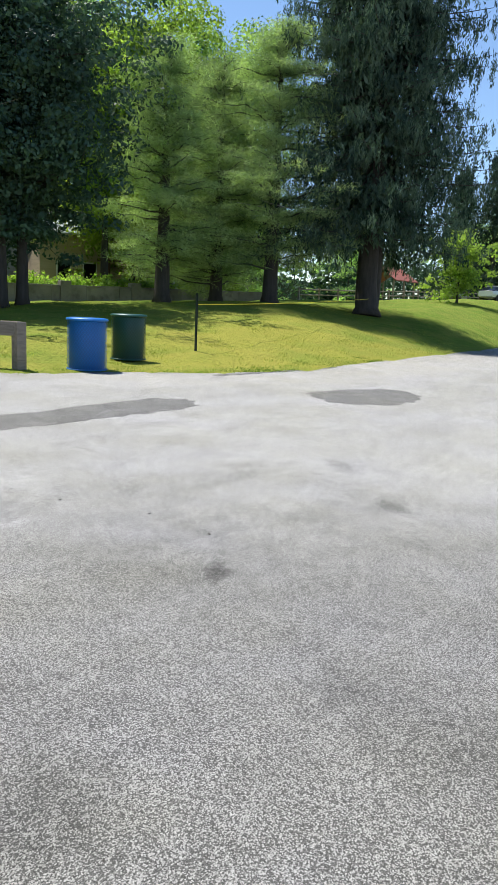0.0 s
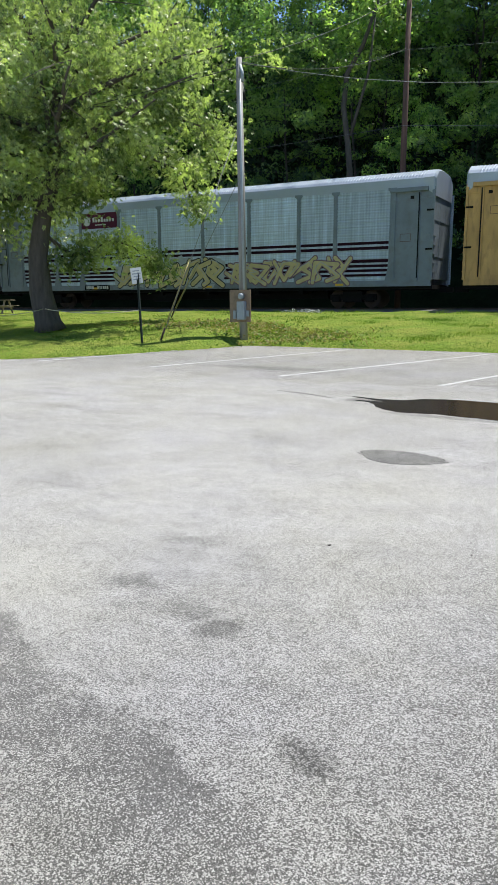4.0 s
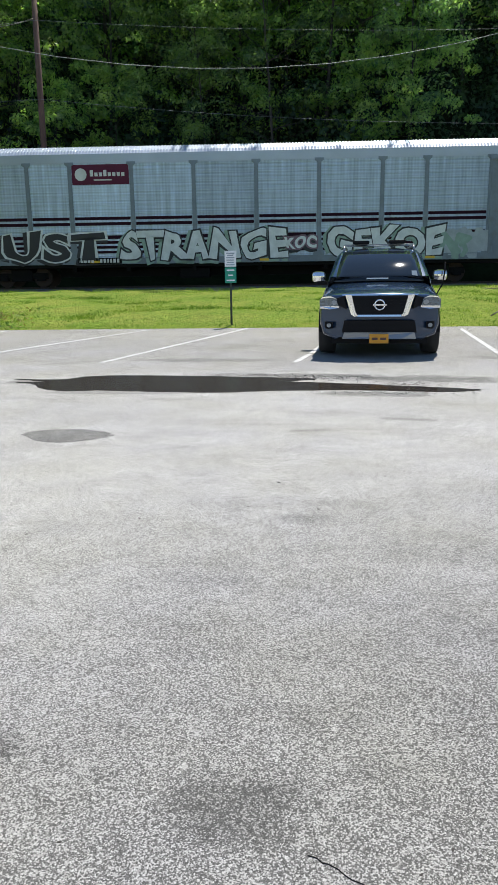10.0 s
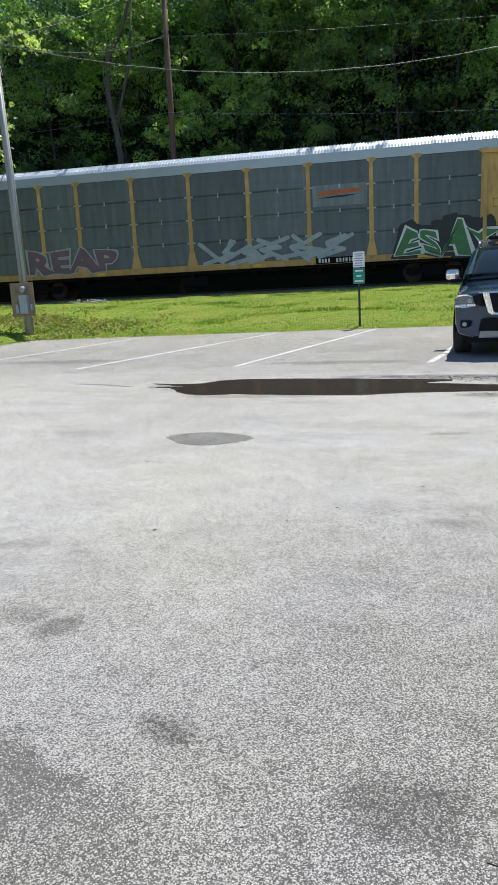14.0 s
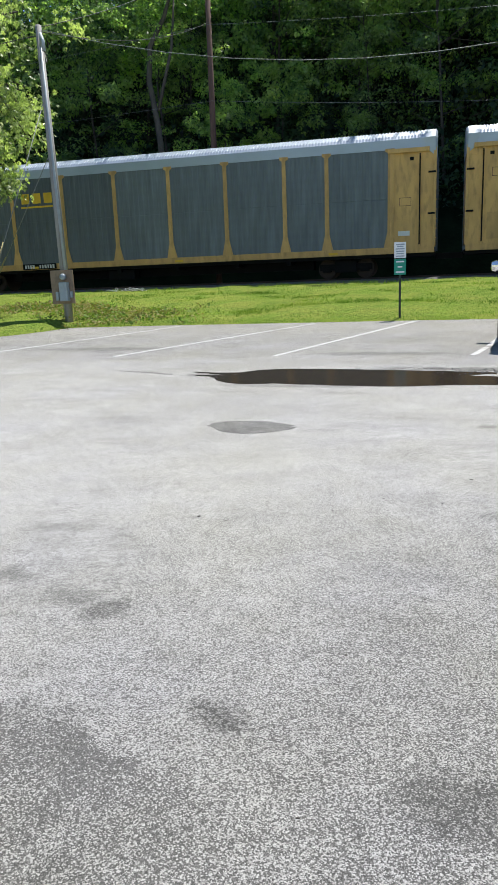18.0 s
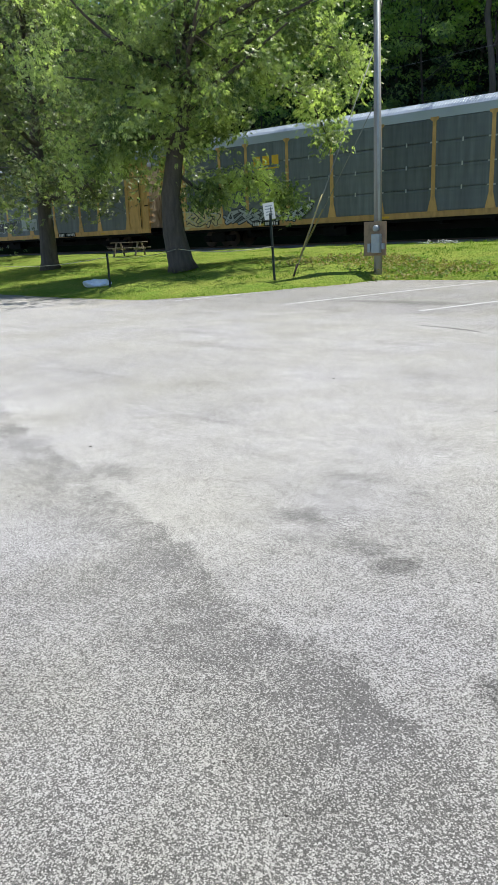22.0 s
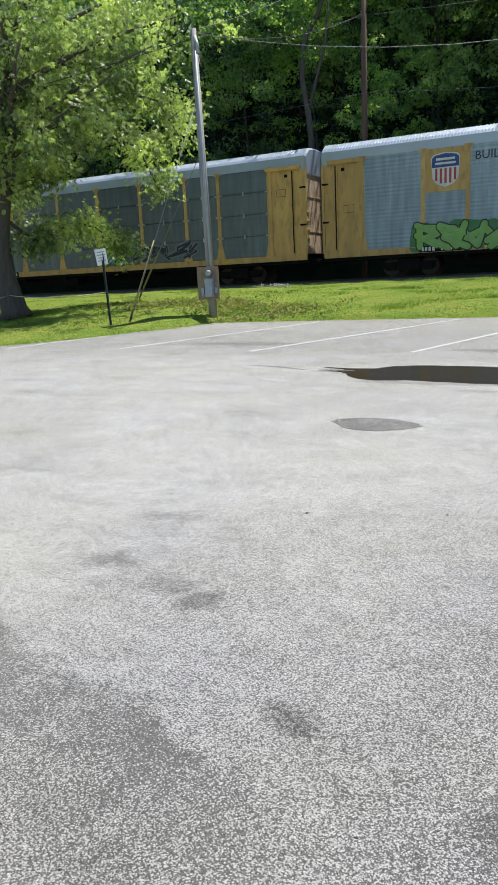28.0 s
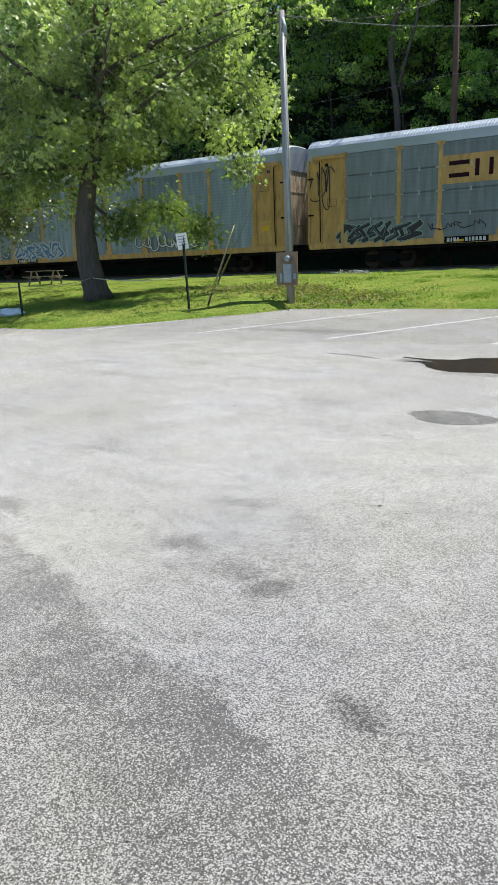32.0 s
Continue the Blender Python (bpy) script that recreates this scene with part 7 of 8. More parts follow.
# picnic table under the trees
table = thing("picnic_table", "weathered wooden picnic table on the bank", "picnic table", at=stood(-33.6, 24.4, 0, 30))
for i in range(5):
    part("top_plank", boxed(-0.95, 0.95, -0.36 + i * 0.147, -0.225 + i * 0.147, 0.71, 0.75, bevel=0.006), TIMBER, table)
for y in (-0.78, -0.64, 0.50, 0.64):
    part("seat_plank", boxed(-0.95, 0.95, y, y + 0.13, 0.42, 0.46, bevel=0.006), TIMBER, table)
for x in (-0.62, 0.62):
    for s in (-1, 1):
        v, f = tube([(x, s * 0.72, 0), (x, s * 0.25, 0.71)], [0.055, 0.055], 4)
        part("leg", mesh_of("leg", v, f, TIMBER), None, table)
    part("crossbar", boxed(x - 0.03, x + 0.03, -0.78, 0.78, 0.34, 0.42, bevel=0.004), TIMBER, table)

# crumpled bag at the fence post
bm = bmesh.new()
bmesh.ops.create_icosphere(bm, subdivisions=3, radius=0.5)
for v in bm.verts:
    k = noise.noise(v.co * 3.1) * 0.22
    v.co = Vector((v.co.x * (1.1 + k), v.co.y * (0.55 + k), max(0, v.co.z * 0.32 + 0.1 + k * 0.4)))
solid("plastic_bag", bm, paint("bag_plastic", (0.62, 0.68, 0.74), 0.35, var=0.12, scale=6, bump=0.3), "crumpled pale blue plastic bag on the grass", "bag", at=stood(-20.9, 13.75, -0.03, 25))

# ---- the side lawn: guard rail, bins, wall, poles ----
rail_points = [(7.95, 20.2), (8.2, 18.75), (8.62, 17.0), (9.2, 14.85), (9.95, 12.7), (10.7, 9.75)]
guard = thing("timber_guard_rail", "weathered timber guard rail along the lot", "guard rail")
tops = [0.56, 0.60, 0.66, 0.73, 0.80, 0.90]
for i, (x, y) in enumerate(rail_points):
    g = ground_at(x, y)
    bm = boxed(-0.1, 0.1, -0.1, 0.1, -0.1, tops[i] if i in (0, 5) else tops[i] - 0.25, bevel=0.012)
    ob = part("post", bm, TIMBER, guard)
    ob.matrix_basis = pose(x, y, g, 0, 0, -15)
for i in range(5):
    (x0, y0), (x1, y1) = rail_points[i], rail_points[i + 1]
    p, q = Vector((x0, y0, ground_at(x0, y0) + tops[i] - 0.26)), Vector((x1, y1, ground_at(x1, y1) + tops[i + 1] - 0.26))
    d = q - p
    bm = boxed(0.01, d.length - 0.01, -0.085, 0.085, 0.0, 0.27, bevel=0.012)
    ob = part("beam", bm, TIMBER, guard)
    ob.matrix_basis = pose(p.x, p.y, p.z, 0, -math.degrees(math.asin(d.z / d.length)), math.degrees(math.atan2(d.y, d.x)))


def mesh_bin(x, y, colour, label):
    """A round bin of expanded metal: a lattice of strips, hoops, and a liner inside."""
    m = paint("bin_" + label.split()[0], colour, 0.4, var=0.15, scale=4)
    ob = thing("litter_bin", label, "litter bin", "bins by the lawn", at=stood(x, y, 0.0))
    r, h, n, k = 0.39, 1.0, 40, 22
    bm = bmesh.new()
    # flattened lattice strips
    for i in range(n):
        for sgn in (1, -1):
            prev = None
            for q in range(k + 1):
                a = 2 * math.pi * (i + sgn * q * 0.5) / n
                p = Vector((math.cos(a) * r, math.sin(a) * r, 0.04 + (h - 0.08) * q / k))
                t = Vector((-math.sin(a), math.cos(a), 0)) * 0.007
                cur = (bm.verts.new(p - t), bm.verts.new(p + t))
                if prev:
                    bm.faces.new((prev[0], prev[1], cur[1], cur[0]))
                prev = cur
    part("lattice", bm, m, ob, "expanded-metal mesh")
    for z, rr in ((0.018, 0.018), (0.99, 0.026)):
        pts = [(math.cos(t * 0.2618) * (r + 0.004), math.sin(t * 0.2618) * (r + 0.004), z) for t in range(25)]
        part("hoop", tube_mesh("hoop", pts, rr, m, 6), None, ob)
    v, f = tube([(0, 0, 0.0), (0, 0, 0.93), (0, 0, 0.97)], [0.35, 0.36, 0.34], 24)
    part("liner", mesh_of("liner", v, f, paint("liner_" + label.split()[0], [c * 0.75 for c in colour], 0.35, var=0.1), True), None, ob, "plastic liner")
    v, f = tube([(0, 0, 0.99), (0, 0, 1.015), (0, 0, 1.03)], [0.405, 0.405, 0.34], 24)
    part("rim", mesh_of("rim", v, f, m, True), None, ob)
    return ob


mesh_bin(11.85, 9.05, (0.003, 0.135, 0.44), "blue round mesh litter bin on the grass")
mesh_bin(14.0, 9.55, (0.004, 0.062, 0.056), "teal-green round mesh litter bin on the grass")
post = steel_post(16.34, 9.12, 1.5, "dark steel post holding yellow tape", (-0.02, 0.0))
q0 = Vector((16.3, 9.12, ground_at(16.3, 9.1) + 1.22))
q1 = Vector((34.6, 9.9, ground_at(35.05, 10.18) + 0.75))
solid("caution_tape", tube_mesh("tape", sag(q0, q1, 0.06, 10), 0.012, TAPE, 4), None, "bright yellow tape strung to the spruce", "tape")

light_pole = thing("utility_pole", "tall grey pole beside the young maple", "utility pole", at=stood(18.89, 27.1, -0.1))
part("shaft", tube_mesh("shaft", [(0, 0, 0), (-0.05, 0, 6), (-0.1, 0, 15.4)], [0.19, 0.17, 0.12], GALV, 12), None, light_pole)

# block retaining wall beside the track
wall = thing("wall_blocks", "grey concrete block retaining wall before the track", "wall", kind="structure")
bw, bh = 1.25, 0.55
bm = boxed(-bw / 2 + 0.008, bw / 2 - 0.008, -0.3, 0.3, 0.006, bh - 0.006, bevel=0.025)
block_me = bpy.data.meshes.new("wall_block")
bm.to_mesh(block_me)
bm.free()
block_me.materials.append(CONCRETE)
for course in range(5):
    s = 14.2 + (0.6 if course % 2 else 0) + (0.0 if course < 3 else 0.6 * (course - 2))
    while s < 36.5 - (course // 4) * 2:
        p = on_track(s, -3.55, 0)
        ob = part("wall_block", block_me, None, wall)
        ob.matrix_basis = pose(p.x, p.y, 0.30 + course * bh, 0, 0, ANG + random.Random(course * 91 + int(s * 7)).uniform(-0.7, 0.7))
        s += bw
low = thing("wall_low", "low grey stone wall at the back of the lawn", "wall", kind="structure")
w0, w1 = Vector((24.6, 27.6)), Vector((39.2, 17.6))
low_turn = math.degrees(math.atan2(w1.y - w0.y, w1.x - w0.x))
low_run = (w1 - w0).length
low_slope = -math.degrees(math.atan2(0.50, low_run))
for i in range(10):
    a, b = low_run * i / 10 + 0.004, low_run * (i + 1) / 10 - 0.004
    ob = part("wall_panel", boxed(a, b, -0.2, 0.2, -0.9, 0.58 - 0.012 * i, bevel=0.012), CONCRETE, low)
    ob.matrix_basis = pose(w0.x, w0.y, 1.52, 0, low_slope, low_turn)
    ob = part("coping", boxed(a, b, -0.25, 0.25, 0.582 - 0.012 * i, 0.66 - 0.012 * i, bevel=0.012), CONCRETE, low)
    ob.matrix_basis = pose(w0.x, w0.y, 1.52, 0, low_slope, low_turn)
for i in range(4):
    u = 0.13 + i * 0.21
    p = w0.lerp(w1, u)
    ob = part("pier", boxed(-0.27, 0.27, -0.3, 0.3, -0.9, 0.86 - 0.1 * u, bevel=0.03), CONCRETE, low)
    ob.matrix_basis = pose(p.x, p.y, 1.52 + 0.50 * u, 0, 0, low_turn)


# ---- the parked car ----
def glass_mat():
    m, t, bsdf, link = nodes_of("tinted_car_glass")
    bsdf.inputs["Base Color"].default_value = (0.010, 0.015, 0.021, 1)
    bsdf.inputs["Roughness"].default_value = 0.03
    bsdf.inputs["Specular IOR Level"].default_value = 0.35
    bsdf.inputs["Coat Roughness"].default_value = 0.02
    return m


CARPAINT = paint("slate_blue_metallic", (0.015, 0.038, 0.080), 0.2, 0.4, var=0.06, scale=3, bump=0.0, grain=400, coat=0.7)
CHROME = paint("chrome", (0.72, 0.73, 0.74), 0.12, 1.0, var=0.04, bump=0)
BLACKPLASTIC = paint("black_plastic", (0.007, 0.007, 0.008), 0.6, var=0.15, spec=0.15)
RUBBER = paint("tyre_rubber", (0.012, 0.012, 0.012), 0.8, var=0.2)
SILVERTRIM = paint("silver_trim", (0.27, 0.28, 0.29), 0.35, 0.5, var=0.06)
PLATE = paint("orange_plate", (0.62, 0.27, 0.015), 0.5, var=0.08)
CARGLASS = glass_mat()
LENS = paint("headlamp_lens", (0.09, 0.12, 0.15), 0.1, 0.6, var=0.9, scale=14, bump=0.05, coat=1.0, stretch=(1, 1, 3))


def loft(sections, closed=False):
    """Skins half outlines (x >= 0) along y, mirrored to both sides."""
    bm = bmesh.new()
    rows = []
    for y, out in sections:
        full = [(x, z) for x, z in out] + [(-x, z) for x, z in reversed(out) if x > 1e-6]
        rows.append([bm.verts.new((x, y, z)) for x, z in full])
    for a, b in zip(rows, rows[1:]):
        n = len(a)
        for i in range(n - (0 if closed else 1)):
            j = (i + 1) % n
            bm.faces.new((a[i], a[j], b[j], b[i]))
    bm.faces.new(rows[0][::-1])
    bm.faces.new(rows[-1])
    bmesh.ops.recalc_face_normals(bm, faces=bm.faces)
    return bm


def smoothed(ob, width=0.02):
    for p in ob.data.polygons:
        p.use_smooth = True
    m = ob.modifiers.new("bevel", "BEVEL")
    m.width, m.segments, m.limit_method, m.angle_limit = width, 2, "ANGLE", radians(28)
    m.harden_normals = False
    return ob


def slab(poly, y0, y1, shift=None):
    """An outline in x and z pushed from y0 to y1."""
    bm = bmesh.new()
    a = [bm.verts.new((x, y0 + (shift(x, z) if shift else 0), z)) for x, z in poly]
    b = [bm.verts.new((x, y1 + (shift(x, z) if shift else 0), z)) for x, z in poly]
    n = len(poly)
    bm.faces.new(a)
    bm.faces.new(b[::-1])
    for i in range(n):
        bm.faces.new((a[i], b[i], b[(i + 1) % n], a[(i + 1) % n]))
    bmesh.ops.recalc_face_normals(bm, faces=bm.faces)
    return bm


suv = thing("suv", "slate-blue suv with chrome grille parked between white lines", "car", at=pose(0.335, 12.12, 0.0054 * 0.3 + 0.0119 * 13.0, 0.68, 0, 0))


def lower(w, zb, zh, edge):
    return [(0, zb), (w * 0.72, zb), (w * 0.94, zb + 0.08), (w, zb + 0.26), (w, 0.78), (w * 0.985, 0.92), (w * 0.95, edge), (w * 0.80, zh), (w * 0.4, zh + 0.025), (0, zh + 0.035)]


def bow(x, z=0):
    """How far the nose falls back towards its corners."""
    return 0.24 * (abs(x) / 1.0) ** 2.6


body = loft([(0.10, lower(0.95, 0.34, 0.98, 0.94)), (0.13, lower(0.975, 0.30, 1.02, 0.96)), (0.30, lower(0.99, 0.28, 1.06, 0.99)), (0.75, lower(1.005, 0.30, 1.11, 1.02)), (1.3, lower(1.01, 0.34, 1.17, 1.08)), (1.62, lower(1.01, 0.34, 1.20, 1.12)), (3.0, lower(1.01, 0.34, 1.20, 1.13)), (4.7, lower(1.0, 0.36, 1.20, 1.13)), (5.15, lower(0.96, 0.42, 1.18, 1.1)), (5.28, lower(0.86, 0.5, 1.1, 1.0))])
for v in body.verts:
    v.co.y += bow(v.co.x) * max(0.0, 1 - (v.co.y - 0.1) / 0.9)
smoothed(part("body", body, CARPAINT, suv, "slate-blue body shell"), 0.03)


def cab(w0, z0, w1, z1):
    return [(0, z0), (w0, z0), (w0 * 0.985, z0 + 0.1), (w1 + 0.03, z1 - 0.10), (w1 - 0.06, z1 - 0.015), (w1 * 0.5, z1 + 0.02), (0, z1 + 0.028)]


cabin = loft([(1.42, cab(0.90, 1.12, 0.88, 1.22)), (1.60, cab(0.92, 1.12, 0.885, 1.34)), (2.26, cab(0.92, 1.12, 0.77, 1.73)), (2.45, cab(0.92, 1.12, 0.76, 1.785)), (3.4, cab(0.92, 1.12, 0.76, 1.815)), (4.6, cab(0.91, 1.12, 0.74, 1.785)), (5.05, cab(0.88, 1.12, 0.69, 1.68)), (5.2, cab(0.84, 1.1, 0.70, 1.25))])
smoothed(part("cabin", cabin, CARPAINT, suv, "slate-blue roof and pillars"), 0.02)
# windscreen lies on the raked front of the cabin
bm = bmesh.new()
up = Vector((0, -0.022, 0.022))
rows = []
for j in range(7):
    u = j / 6
    half = 0.78 + (0.66 - 0.78) * u
    rows.append([bm.verts.new(Vector((half * (i / 5 - 1), 1.435 + 0.82 * u - 0.07 * (1 - (i / 5 - 1) ** 2) * (1 - 0.6 * u), 1.185 + 0.525 * u + 0.02 * (1 - (i / 5 - 1) ** 2) + 0.045 * math.sin(math.pi * u))) + up * 1.6) for i in range(11)])
for a_, b_ in zip(rows, rows[1:]):
    for i in range(10):
        bm.faces.new((a_[i], a_[i + 1], b_[i + 1], b_[i]))
r = bmesh.ops.extrude_face_region(bm, geom=bm.faces[:])
for v in [q for q in r["geom"] if isinstance(q, bmesh.types.BMVert)]:
    v.co += Vector((0, 0.02, -0.02))
bmesh.ops.recalc_face_normals(bm, faces=bm.faces)
ob = part("windscreen", bm, CARGLASS, suv, "dark glossy windscreen")
for p in ob.data.polygons:
    p.use_smooth = True
part("sunshade", boxed(-0.22, 0.16, 1.36, 1.40, 1.262, 1.285), WHITE, suv, "pale paper on the dashboard")
part("sticker", slab([(0.58, 1.30), (0.68, 1.30), (0.66, 1.40), (0.57, 1.40)], 1.49, 1.497), WHITE, suv)
for s in (-1, 1):
    for y0, y1 in ((1.95, 3.0), (3.08, 4.05), (4.12, 4.95)):
        poly = [(s * 0.93, y0 + 0.02, 1.26), (s * 0.93, y1, 1.26), (s * 0.80, y1 - 0.06, 1.66), (s * 0.80, y0 + (0.42 if y0 < 2 else 0.04), 1.66)]
        bm = bmesh.new()
        vs = [bm.verts.new(p) for p in poly] + [bm.verts.new((x - s * 0.03, y, z)) for x, y, z in poly]
        bm.faces.new(vs[:4])
        bm.faces.new(vs[4:][::-1])
        for i in range(4):
            bm.faces.new((vs[i], vs[(i + 1) % 4], vs[4 + (i + 1) % 4], vs[4 + i]))
        bmesh.ops.recalc_face_normals(bm, faces=bm.faces)
        part("side_window", bm, CARGLASS, suv)
    # headlamp, fog lamp, mirror
    lamp = part("headlight", slab([(s * 0.705, 0.985), (s * 0.80, 1.02), (s * 0.94, 1.005), (s * 0.99, 0.94), (s * 0.985, 0.81), (s * 0.80, 0.80), (s * 0.66, 0.835)], 0.055, 0.22, lambda x, z: bow(x)), LENS, suv, "clear headlight lens")
    part("lamp_unit", slab([(s * 0.74 + 0.045 * math.cos(k * 0.524), 0.91 + 0.038 * math.sin(k * 0.524)) for k in range(12)], 0.045, 0.06, lambda x, z: bow(x)), SILVERTRIM, lamp)
    part("lamp_strip", slab([(s * 0.66, 0.855), (s * 0.97, 0.845), (s * 0.98, 0.81), (s * 0.80, 0.80), (s * 0.655, 0.825)], 0.045, 0.06, lambda x, z: bow(x)), CHROME, lamp)
    part("lamp_strip", slab([(s * 0.71, 0.975), (s * 0.80, 1.012), (s * 0.94, 0.998), (s * 0.975, 0.95), (s * 0.93, 0.978), (s * 0.80, 0.99)], 0.045, 0.06, lambda x, z: bow(x)), CHROME, lamp)
    part("fog_pocket", slab([(s * 0.76, 0.585), (s * 0.89, 0.595), (s * 0.90, 0.51), (s * 0.86, 0.47), (s * 0.77, 0.485)], 0.06, 0.16, lambda x, z: bow(x)), BLACKPLASTIC, suv)
    part("fog_lamp", slab([(s * 0.825 + 0.038 * math.cos(k * 0.524), 0.535 + 0.034 * math.sin(k * 0.524)) for k in range(12)], 0.045, 0.06, lambda x, z: bow(x)), SILVERTRIM, suv, "round fog lamp")
    mir = part("door_mirror", boxed(-0.13, 0.13, -0.10, 0.10, -0.09, 0.11, bevel=0.085), CHROME, suv, "chrome-capped door mirror")
    mir.location = (s * 1.11, 1.95, 1.30)
    part("mirror_base", boxed(-0.16, 0.04, -0.04, 0.04, -0.14, -0.07, bevel=0.015) if s > 0 else boxed(-0.04, 0.16, -0.04, 0.04, -0.14, -0.07, bevel=0.015), BLACKPLASTIC, mir)
    # roof rail, carrier
    part("roof_rail", tube_mesh("roof_rail", [(s * 0.66, 2.55, 1.79), (s * 0.66, 2.65, 1.86), (s * 0.66, 4.5, 1.86), (s * 0.66, 4.65, 1.78)], 0.022, SILVERTRIM, 8), None, suv, "silver roof rail")
    rack = part("bike_tray", boxed(s * 0.34 - 0.13, s * 0.34 + 0.13, 2.5, 3.9, 1.905, 1.935, bevel=0.012), BLACKPLASTIC, suv, "black roof carrier tray")
    part("tray_clamp", boxed(s * 0.34 - 0.16, s * 0.34 + 0.16, 2.46, 2.60, 1.90, 1.965, bevel=0.02), BLACKPLASTIC, rack)
    # wheels
    for wy in (0.98, 4.06):
        arch = [(wy + 0.47 * math.cos(k * math.pi / 12), 0.40 + 0.47 * math.sin(k * math.pi / 12)) for k in range(13)]
        bm = bmesh.new()
        vs = [bm.verts.new((s * 1.016, y, z)) for y, z in arch]
        ws_ = [bm.verts.new((s * 0.75, y, z)) for y, z in arch]
        bm.faces.new(vs)
        bm.faces.new(ws_[::-1])
        for i in range(12):
            bm.faces.new((vs[i], ws_[i], ws_[i + 1], vs[i + 1]))
        bmesh.ops.recalc_face_normals(bm, faces=bm.faces)
        part("wheel_arch", bm, BLACKPLASTIC, suv, "black wheel arch")
        wheel = part("wheel", mesh_of("wheel", *tube([(-0.14, 0, 0), (-0.13, 0, 0), (0.13, 0, 0), (0.14, 0, 0)], [0.20, 0.27, 0.27, 0.20], 24), SILVERTRIM, True), None, suv, "silver alloy wheel")
        wheel.location = (s * 0.88, wy, 0.40)
        part("tyre", mesh_of("tyre", *tube([(-0.13, 0, 0), (-0.145, 0, 0), (-0.12, 0, 0), (0.12, 0, 0), (0.145, 0, 0), (0.13, 0, 0)], [0.27, 0.35, 0.395, 0.395, 0.35, 0.27], 28), RUBBER, True), None, wheel, "black tyre")
        for k in range(6):
            sp = part("spoke", boxed(s * 0.135 - 0.012, s * 0.135 + 0.012, -0.03, 0.03, 0.03, 0.26, bevel=0.006), SILVERTRIM, wheel)
            sp.rotation_euler = (k * math.pi / 3, 0, 0)
    part("running_board", boxed(min(s * 0.9, s * 1.02), max(s * 0.9, s * 1.02), 1.6, 3.5, 0.33, 0.38, bevel=0.015), BLACKPLASTIC, suv)
for y in (2.75, 3.75):
    part("rack_bar", boxed(-0.67, 0.67, y - 0.04, y + 0.04, 1.885, 1.905, bevel=0.008), SILVERTRIM, suv, "silver roof rack bar")
nose = lambda x, z: bow(x)
grille = part("grille", slab([(-0.46, 1.015), (0.46, 1.015), (0.38, 0.75), (0.33, 0.715), (-0.33, 0.715), (-0.38, 0.75)], 0.05, 0.16, nose), BLACKPLASTIC, suv, "black grille")
for i in range(5):
    part("grille_bar", slab([(-0.43, 0.775 + i * 0.05), (0.43, 0.775 + i * 0.05), (0.43, 0.787 + i * 0.05), (-0.43, 0.787 + i * 0.05)], 0.042, 0.06, nose), BLACKPLASTIC, grille)
for s in (-1, 1):
    part("chrome_arm", slab([(s * 0.455, 1.03), (s * 0.555, 1.035), (s * 0.46, 0.72), (s * 0.40, 0.685), (s * 0.34, 0.70), (s * 0.385, 0.75)], 0.03, 0.14, nose), CHROME, suv, "broad chrome grille arm")
    part("side_grille", slab([(s * 0.575, 1.015), (s * 0.70, 0.985), (s * 0.66, 0.86), (s * 0.53, 0.80)], 0.05, 0.14, nose), BLACKPLASTIC, suv)
part("chrome_strip", slab([(-0.40, 0.715), (0.40, 0.715), (0.36, 0.685), (-0.36, 0.685)], 0.034, 0.12, nose), CHROME, suv)
part("hood_strip", slab([(-0.62, 1.045), (0.62, 1.045), (0.60, 1.022), (-0.60, 1.022)], 0.045, 0.14, nose), CHROME, suv)
ring = [(0.078 * math.cos(k * math.pi / 10), 0.02, 0.875 + 0.078 * math.sin(k * math.pi / 10)) for k in range(21)]
badge = part("badge", tube_mesh("badge", ring, 0.014, CHROME, 8), None, suv, "round chrome badge")
part("badge_bar", boxed(-0.11, 0.11, -0.004, 0.02, 0.862, 0.888, bevel=0.004), CHROME, badge)
part("air_intake", slab([(-0.57, 0.615), (0.57, 0.615), (0.61, 0.42), (-0.61, 0.42)], 0.055, 0.16, nose), BLACKPLASTIC, suv, "black lower air intake")
part("skid_plate", slab([(-0.57, 0.425), (0.57, 0.425), (0.60, 0.32), (0.36, 0.325), (-0.36, 0.325), (-0.60, 0.32)], 0.03, 0.15, nose), SILVERTRIM, suv, "silver lower bumper")
plate_ob = part("number_plate", boxed(-0.155, 0.155, 0.0, 0.02, 0.255, 0.405, bevel=0.004), PLATE, suv, "orange number plate with plain bars")
part("plate_bar", boxed(-0.115, -0.02, -0.004, 0.0, 0.31, 0.35), BROWN, plate_ob)
part("plate_bar", boxed(0.02, 0.115, -0.004, 0.0, 0.31, 0.35), BROWN, plate_ob)
part("valance", boxed(-0.8, 0.8, 0.35, 4.9, 0.22, 0.36), BLACKPLASTIC, suv, "black underside")
for x, a in ((-0.42, 0.5), (0.28, 0.5)):
    part("wiper", tube_mesh("wiper", [(x, 1.40, 1.235), (x + a * 0.5, 1.42, 1.262), (x + a, 1.46, 1.275)], 0.012, BLACKPLASTIC, 5), None, suv)
part("antenna", tube_mesh("antenna", [(1.02, 1.5, 0.98), (1.12, 1.6, 1.14), (1.165, 1.66, 1.36), (1.165, 1.66, 1.54)], 0.013, BLACKPLASTIC, 6), None, suv, "thin whip antenna")


